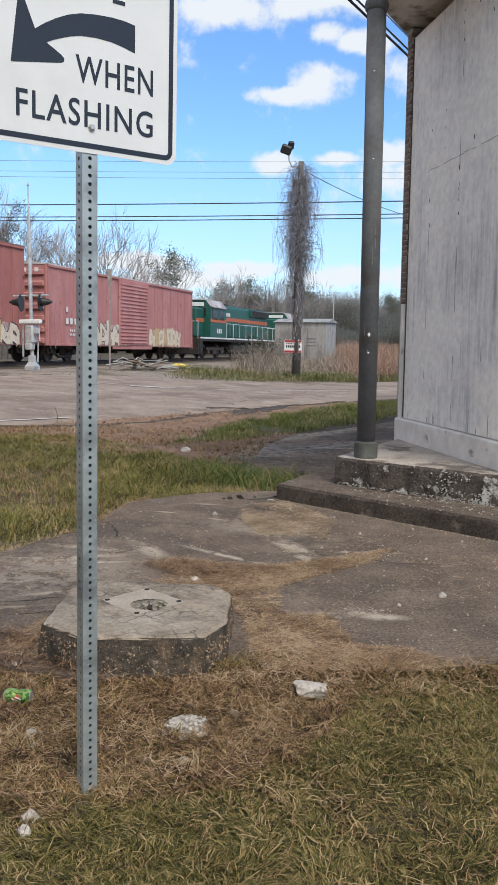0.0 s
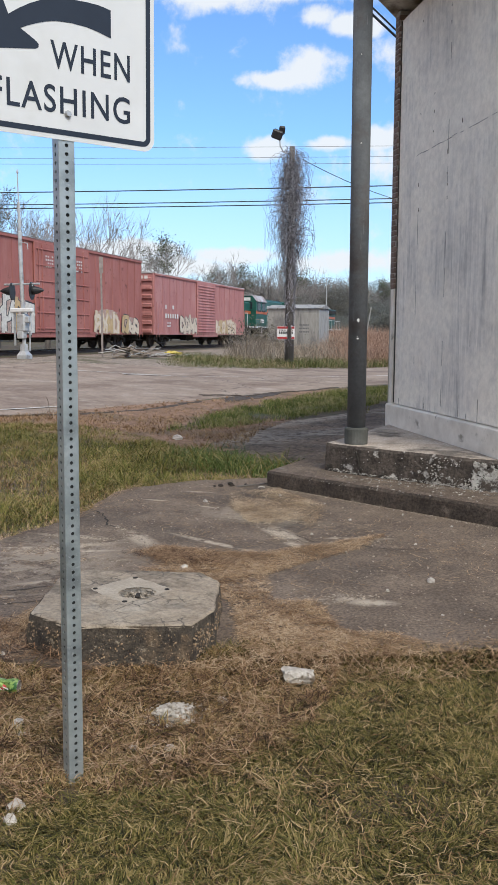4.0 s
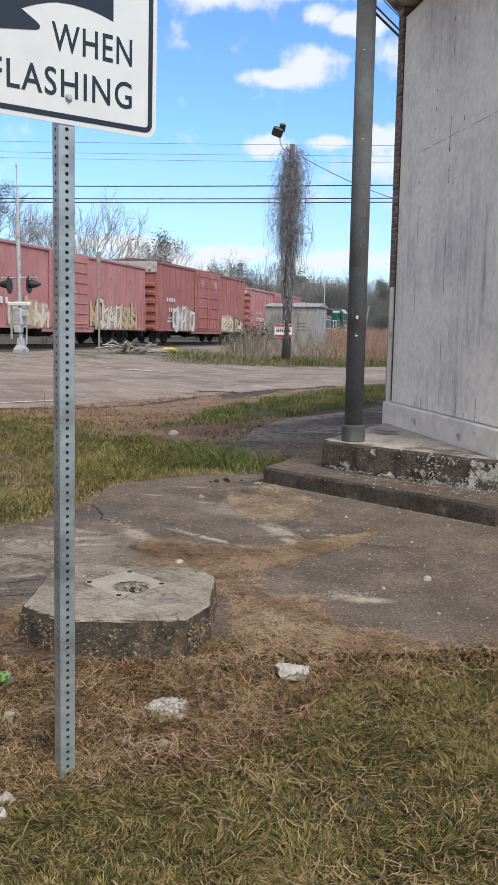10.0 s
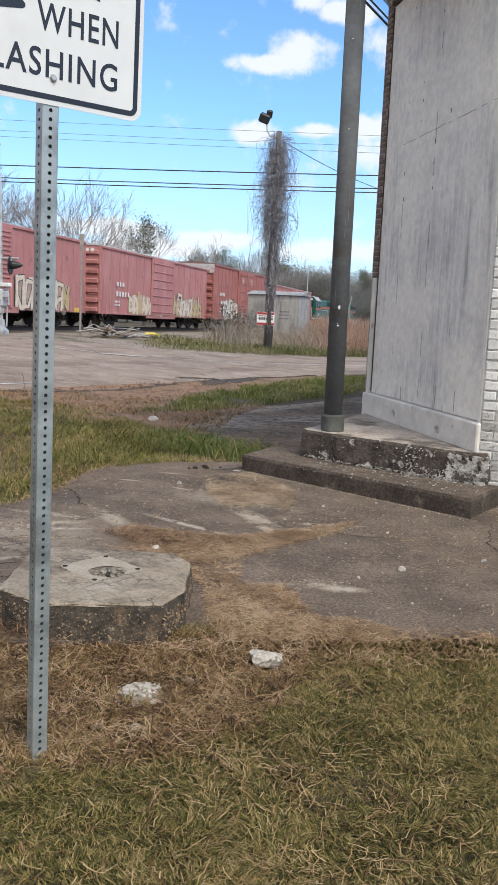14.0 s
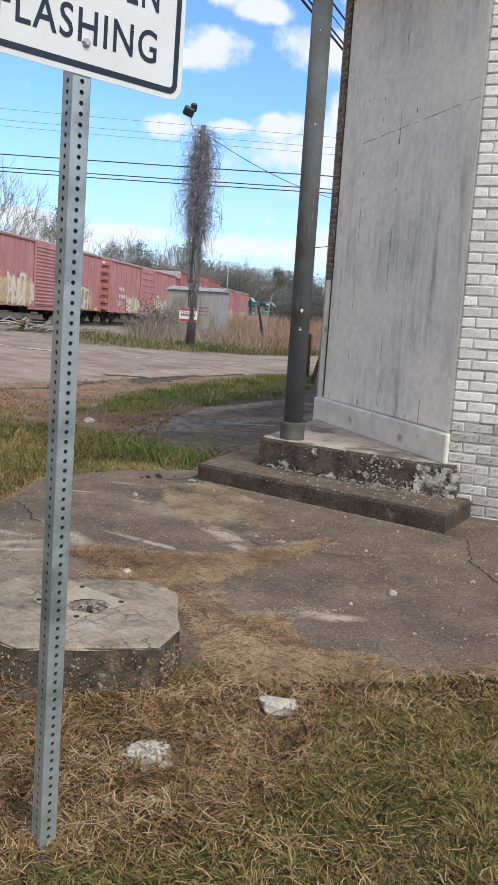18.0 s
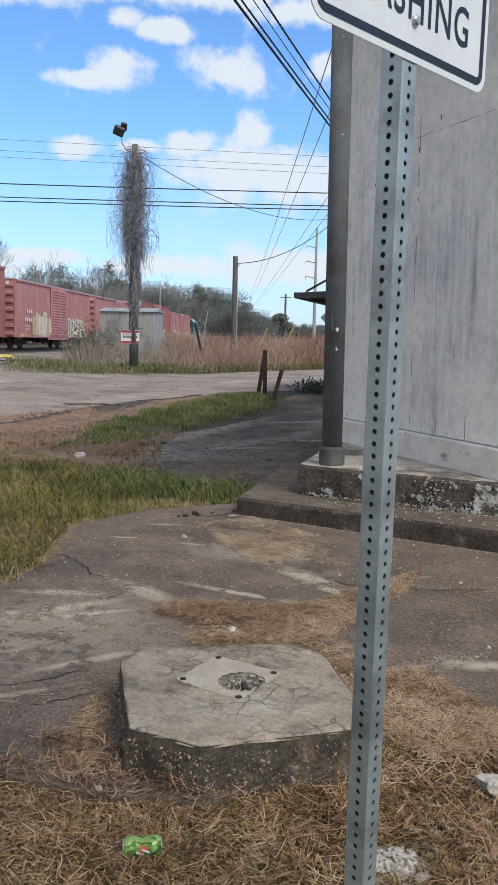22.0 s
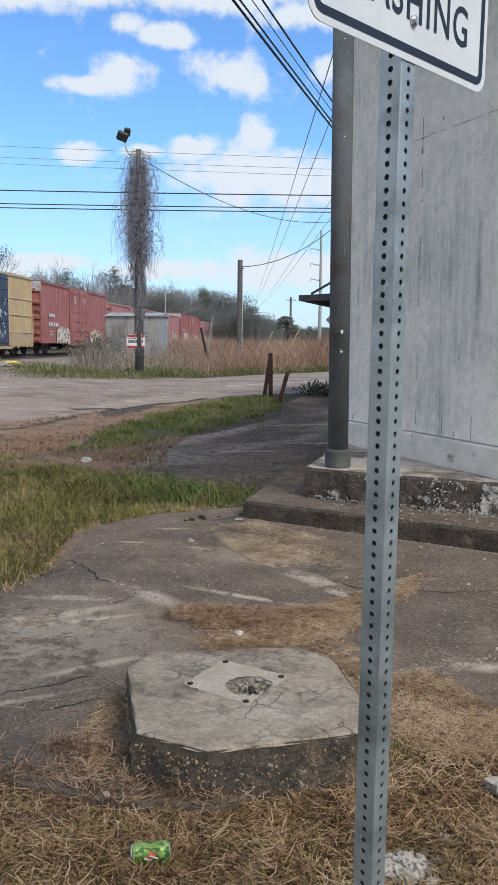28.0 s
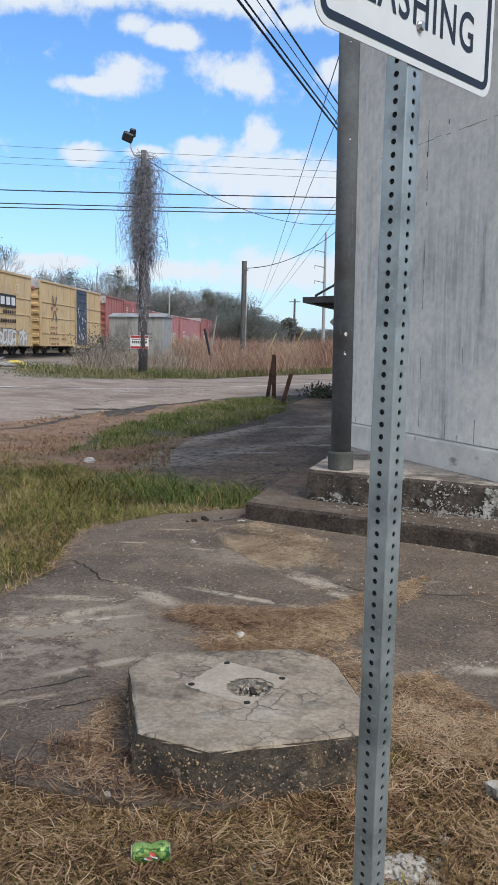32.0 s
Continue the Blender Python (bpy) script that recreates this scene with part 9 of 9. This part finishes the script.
for x, y, q in ((-1.575, 2.85, 0.03), (-2.15, 2.30, 0.033), (-1.76, 1.87, 0.038), (-1.66, 2.36, 0.024), (-1.55, 2.42, 0.026)):
    rock("stone", "small pale stone in the dead grass", pose(x, y, 0.016, 0, 0, x * 300), (q, q * 0.8, q * 0.75), pale_stone, 12 + int(q * 1000))
for k, (x, y, q) in enumerate(((-3.50, 5.95, 0.026), (-2.65, 4.26, 0.03), (-1.238, 4.70, 0.03), (-1.406, 4.42, 0.014), (-1.03, 4.18, 0.01), (-2.283, 5.37, 0.013), (-2.78, 2.64, 0.02), (-2.5, 2.51, 0.026), (-1.73, 1.82, 0.03), (-2.09, 2.25, 0.026), (-0.86, 5.15, 0.02), (-0.74, 5.4, 0.013), (-1.56, 5.45, 0.012), (-2.2, 5.9, 0.014),
                                    (-1.9, 6.25, 0.014), (-3.05, 6.45, 0.018), (-1.9, 5.05, 0.011), (-2.1, 2.55, 0.02), (-1.62, 2.42, 0.018), (-2.65, 2.74, 0.014), (-1.47, 6.05, 0.013), (-2.6, 6.35, 0.012))):
    z = pad_z(x, y) if inside(PAD, np.array([x]), np.array([y]))[0] else 0.004
    rock("pebble", "small pale pebble on the ground", pose(x, y, z + q * 0.2, 0, 0, k * 47), (q, q * 0.8, q * 0.9), pebble_mat, 40 + k, "pebble", "pebbles")
rock("litter", "crumpled scrap of pale paper on the dirt", pose(-6.22, 9.74, 0.035, 0, 0, 30), (0.085, 0.05, 0.05), material("paper", (0.40, 0.36, 0.33), (0.68, 0.64, 0.60), 14, 0.9, 0.4), 91, "litter", "litter")
# twig and dark clod by the step
solid("twig", Shape().tube([(-3.56, 6.62, 0.112), (-3.45, 6.75, 0.118), (-3.38, 6.9, 0.116)], [0.008, 0.007, 0.004], 5), bark, "dark twig on the apron", "twig")
rock("clod", "dark clod with a dry leaf on the apron", pose(-3.66, 6.66, 0.115, 0, 0, 20), (0.035, 0.03, 0.025), crack_dark, 55, "clod")

# crushed drink can
# a white scrap, a dark clod and its crumbs on the apron
scrap = thing("paper_scrap", "small crumpled white scrap beside the step", "litter", pose(-3.36, 6.70, pad_z(-3.36, 6.70), 0, 0, 25) @ Matrix.Scale(0.62, 4))
part("sheet", Shape().add([(-0.05, -0.02, 0.003), (-0.01, -0.03, 0.018), (0.045, -0.018, 0.004), (0.05, 0.02, 0.012), (0.0, 0.03, 0.004), (-0.045, 0.02, 0.016), (0.0, 0.0, 0.026)], [(0, 1, 6), (1, 2, 6), (2, 3, 6), (3, 4, 6), (4, 5, 6), (5, 0, 6)]), pale_stone, scrap)
clod_mat = material("dark_clod", (0.02, 0.016, 0.013), (0.06, 0.046, 0.036), 20, 0.95, 0.6)
for k, (x, y, q) in enumerate(((-3.72, 6.58, 0.024), (-3.63, 6.64, 0.018), (-3.53, 6.72, 0.022), (-3.76, 6.55, 0.013))):
    rock("dirt_clod", "dark clod of dirt lying on the apron", pose(x, y, pad_z(x, y) + q * 0.25, 0, 0, k * 61), (q * 1.3, q * 0.9, q * 0.8), clod_mat, 90 + k, "dirt clod", "dirt clods")
can_green = material("can_green", (0.16, 0.28, 0.05), (0.36, 0.45, 0.15), 30, 0.4, 0.0, metal=0.4, second=((0.03, 0.10, 0.025), 38, 0.49, 0.56))
can = thing("drink_can", "crumpled green drink can lying in the grass", "can", pose(-2.395, 2.495, 0.046, 0, 90, 22) @ Matrix.Scale(0.92, 4))
s = Shape()
n, rows = 20, []
rr = random.Random(6)
for r0, z in ((0.024, -0.060), (0.029, -0.056), (0.0325, -0.048), (0.033, -0.03), (0.031, -0.012), (0.028, 0.0), (0.0315, 0.014), (0.033, 0.03), (0.0325, 0.046), (0.029, 0.053), (0.026, 0.058)):
    rows.append([((r0 - (0.012 if abs(z) < 0.02 and 3 < k < 9 else 0.0) + rr.uniform(-0.0012, 0.0012)) * math.cos(6.2832 * k / n), (r0 - (0.010 if abs(z) < 0.02 and 12 < k < 16 else 0.0) + rr.uniform(-0.0012, 0.0012)) * math.sin(6.2832 * k / n), z) for k in range(n)])
s.add([p for q in rows for p in q], [(i * n + k, i * n + (k + 1) % n, (i + 1) * n + (k + 1) % n, (i + 1) * n + k) for i in range(len(rows) - 1) for k in range(n)])
part("body", s, can_green, can, "dented green printed metal")
for z, r0 in ((0.059, 0.026), (-0.061, 0.024)):
    part("rim", Shape().lathe([(r0, z - 0.003), (r0 + 0.001, z), (r0 - 0.003, z + 0.001), (r0 - 0.005, z - 0.002)], 20), alu, can, "bare aluminium end")
red_print = material("can_red", (0.5, 0.05, 0.05), (0.6, 0.08, 0.07), 9, 0.4, 0.0)
can_white = material("can_white", (0.65, 0.66, 0.6), (0.75, 0.75, 0.7), 9, 0.4, 0.0)
for a, z, w, h, skew, m in ((-1.95, 0.004, 0.005, 0.009, 0.5, red_print), (-1.72, 0.008, 0.003, 0.013, 0.6, can_white), (-1.62, -0.006, 0.004, 0.007, 0.6, red_print), (-1.5, -0.01, 0.003, 0.012, 0.5, can_white)):
    pts = [((a + (u * w + skew * v * h * 0.6) / 0.033), z + v * h) for u, v in ((-1, -1), (1, -1), (1.2, 1), (-0.8, 1))]
    part("print_patch", Shape().add([(0.0338 * math.cos(q), 0.0338 * math.sin(q), zz) for q, zz in pts], [(0, 1, 2, 3)]), m, can, "printed colour patch")

# scrap heap beside the tracks
scrap_metal = material("scrap_metal", (0.30, 0.28, 0.26), (0.52, 0.50, 0.47), 6, 0.6, 0.1, object_random=0.35)
scrap_wood = material("scrap_wood", (0.14, 0.11, 0.085), (0.28, 0.23, 0.18), 5, 0.95, 0.4, object_random=0.35)
rr = random.Random(15)
for k in range(64):
    u = rr.random()
    x, y = -20.0 - 0.3 * u + rr.uniform(-0.5, 0.5), 26.9 + 4.4 * u + rr.uniform(-0.6, 0.4)
    z = gz(x, y) + rr.uniform(0.03, 0.10 if u > 0.45 else 0.4)
    ln = rr.uniform(0.5, 2.0) * (0.7 if u > 0.5 else 1.0)
    a = rr.uniform(0, 3.14) if u < 0.45 else rr.uniform(1.2, 1.9)
    dz = rr.uniform(-0.18, 0.22) if u < 0.45 else rr.uniform(-0.03, 0.03)
    d = Vector((math.cos(a), math.sin(a), dz)).normalized() * ln / 2
    if rr.random() < 0.55:
        mid = Vector((rr.uniform(-0.15, 0.15), rr.uniform(-0.15, 0.15), rr.uniform(0, 0.15)))
        solid("scrap_rod", Shape().tube([Vector((x, y, z)) - d, Vector((x, y, z)) + mid, Vector((x, y, z)) + d], rr.uniform(0.010, 0.022), 5), scrap_metal, "bent pale metal rod on the scrap heap", "scrap", "trackside scrap")
    else:
        solid("scrap_board", Shape().box((0, 0, 0), (ln, rr.uniform(0.07, 0.18), 0.035), 0.006), scrap_wood, "weathered board on the trackside scrap heap", "scrap", "trackside scrap", at=pose(x, y, z, 0, rr.uniform(-6, 6) if u > 0.45 else rr.uniform(-14, 14), math.degrees(a)))
yellow_bag = material("yellow_plastic", (0.55, 0.42, 0.08), (0.68, 0.54, 0.14), 8, 0.6, 0.2)
rock("yellow_sack", "crumpled yellow plastic sack at the end of the scrap heap", pose(-20.5, 31.6, gz(-20.5, 31.6) + 0.1, 0, 0, 30), (0.45, 0.28, 0.2), yellow_bag, 61, "sack", "trackside scrap")
for k in range(9):
    x, y = -20.6 + rr.uniform(-0.4, 0.6), 32.0 + rr.uniform(-0.3, 1.2)
    rock("stone", "pale stone beside the scrap heap", pose(x, y, gz(x, y) + 0.03, 0, 0, k * 70), (0.13, 0.1, 0.09), pebble_mat, 70 + k)

# ---- brickwork ----
side_wall = thing("wall_street", "white painted brick side wall of the corner building", "wall", SETTLE, kind="structure")
part("mortar_bed", Shape().prism([(-1.262, 6.8755), (7.9, 6.8755), (7.9, 7.04), (-1.15, 7.04)], -0.02, SOFFIT - 0.006), material("painted_joint", (0.24, 0.225, 0.205), (0.66, 0.635, 0.60), 7, 0.95, 0.6, stain=(0.12, 0.10, 0.085), stain_scale=5, stain_lo=0.56, stain_hi=0.66), side_wall)
variants = []
for v in range(6):
    rr = random.Random(200 + v)
    bm_shape = Shape().box((0, 0, 0), (0.209 + rr.uniform(-0.003, 0.003), 0.05, 0.0735 + rr.uniform(-0.0025, 0.002)), 0.008)
    bm_shape.v = [(x + rr.uniform(-0.0025, 0.0025), y + rr.uniform(-0.0025, 0.0025), z + rr.uniform(-0.0025, 0.0025)) for x, y, z in bm_shape.v]
    me = bm_shape.data("brick")
    me.materials.append(white_brick)
    variants.append(me)
half = Shape().box((0, 0, 0), (0.102, 0.05, 0.073), 0.008).data("brick")
half.materials.append(white_brick)
worn_brick = material("worn_brick", (0.36, 0.345, 0.325), (0.72, 0.695, 0.655), 11, 0.9, 0.8, stain=(0.17, 0.13, 0.11), stain_scale=9, stain_lo=0.57, stain_hi=0.66, object_random=0.2)
worn = []
for me in variants + [half]:
    me = me.copy()
    me.materials[0] = worn_brick
    worn.append(me)
half_worn = worn.pop()
rr = random.Random(17)
for c in range(59):
    z = 0.07 + c * 0.080
    xs = -1.275
    for k in range(5):
        first = k == 0 and c % 2
        w = 0.105 if first else 0.215
        part("brick", (half_worn if c < 7 + rr.random() * 4 else half) if first else rr.choice(worn if c < 7 + rr.random() * 4 else variants), white_brick, side_wall, at=pose(xs + w / 2, 6.8955 + rr.uniform(-0.002, 0.002), z, 0, rr.uniform(-0.4, 0.4), rr.uniform(-0.5, 0.5)))
        xs += w
rest = Shape()
for c in range(59):
    xs = -1.275 + (0.965 if c % 2 else 1.075)
    while xs < 3.2:
        rest.box((xs + 0.1075, 6.8955 + rr.uniform(-0.003, 0.003), 0.07 + c * 0.08), (0.209, 0.05, 0.073), 0)
        xs += 0.215
tagged(part("brick_rest", rest, white_brick, side_wall, "white painted brickwork further along"), kind="stuff")
end_wall = thing("wall_side_street", "red brick corner edge beside the boarded entrance", "wall", SETTLE, kind="structure")
part("mortar_bed", Shape().prism([(-2.985, 9.05), (-2.86, 9.05), (-2.86, 30), (-2.985, 30)], 0.0, SOFFIT - 0.006), mortar, end_wall)
reds = []
for v in range(4):
    r3 = random.Random(300 + v)
    sh = Shape().box((0, 0, 0), (0.102, 0.12, 0.0475), 0.005)
    sh.v = [(x + r3.uniform(-0.003, 0.003), y + r3.uniform(-0.003, 0.003), z + r3.uniform(-0.003, 0.003)) for x, y, z in sh.v]
    me = sh.data("brick")
    me.materials.append(red_brick)
    reds.append(me)
part("joint_bed", Shape().box((0.048, 0.052, 3.39), (0.094, 0.12, 2.84), 0.002), mortar, end_wall, "pale mortar of the brick edge", at=chamfer(0, 0))
for c in range(50):
    off = 0.004 if c % 2 else -0.004
    part("brick", rr.choice(reds), red_brick, end_wall, at=chamfer(0.048 + off + rr.uniform(-0.004, 0.004), 1.995 + c * 0.056) @ pose(0, 0.045, 0))


motions()
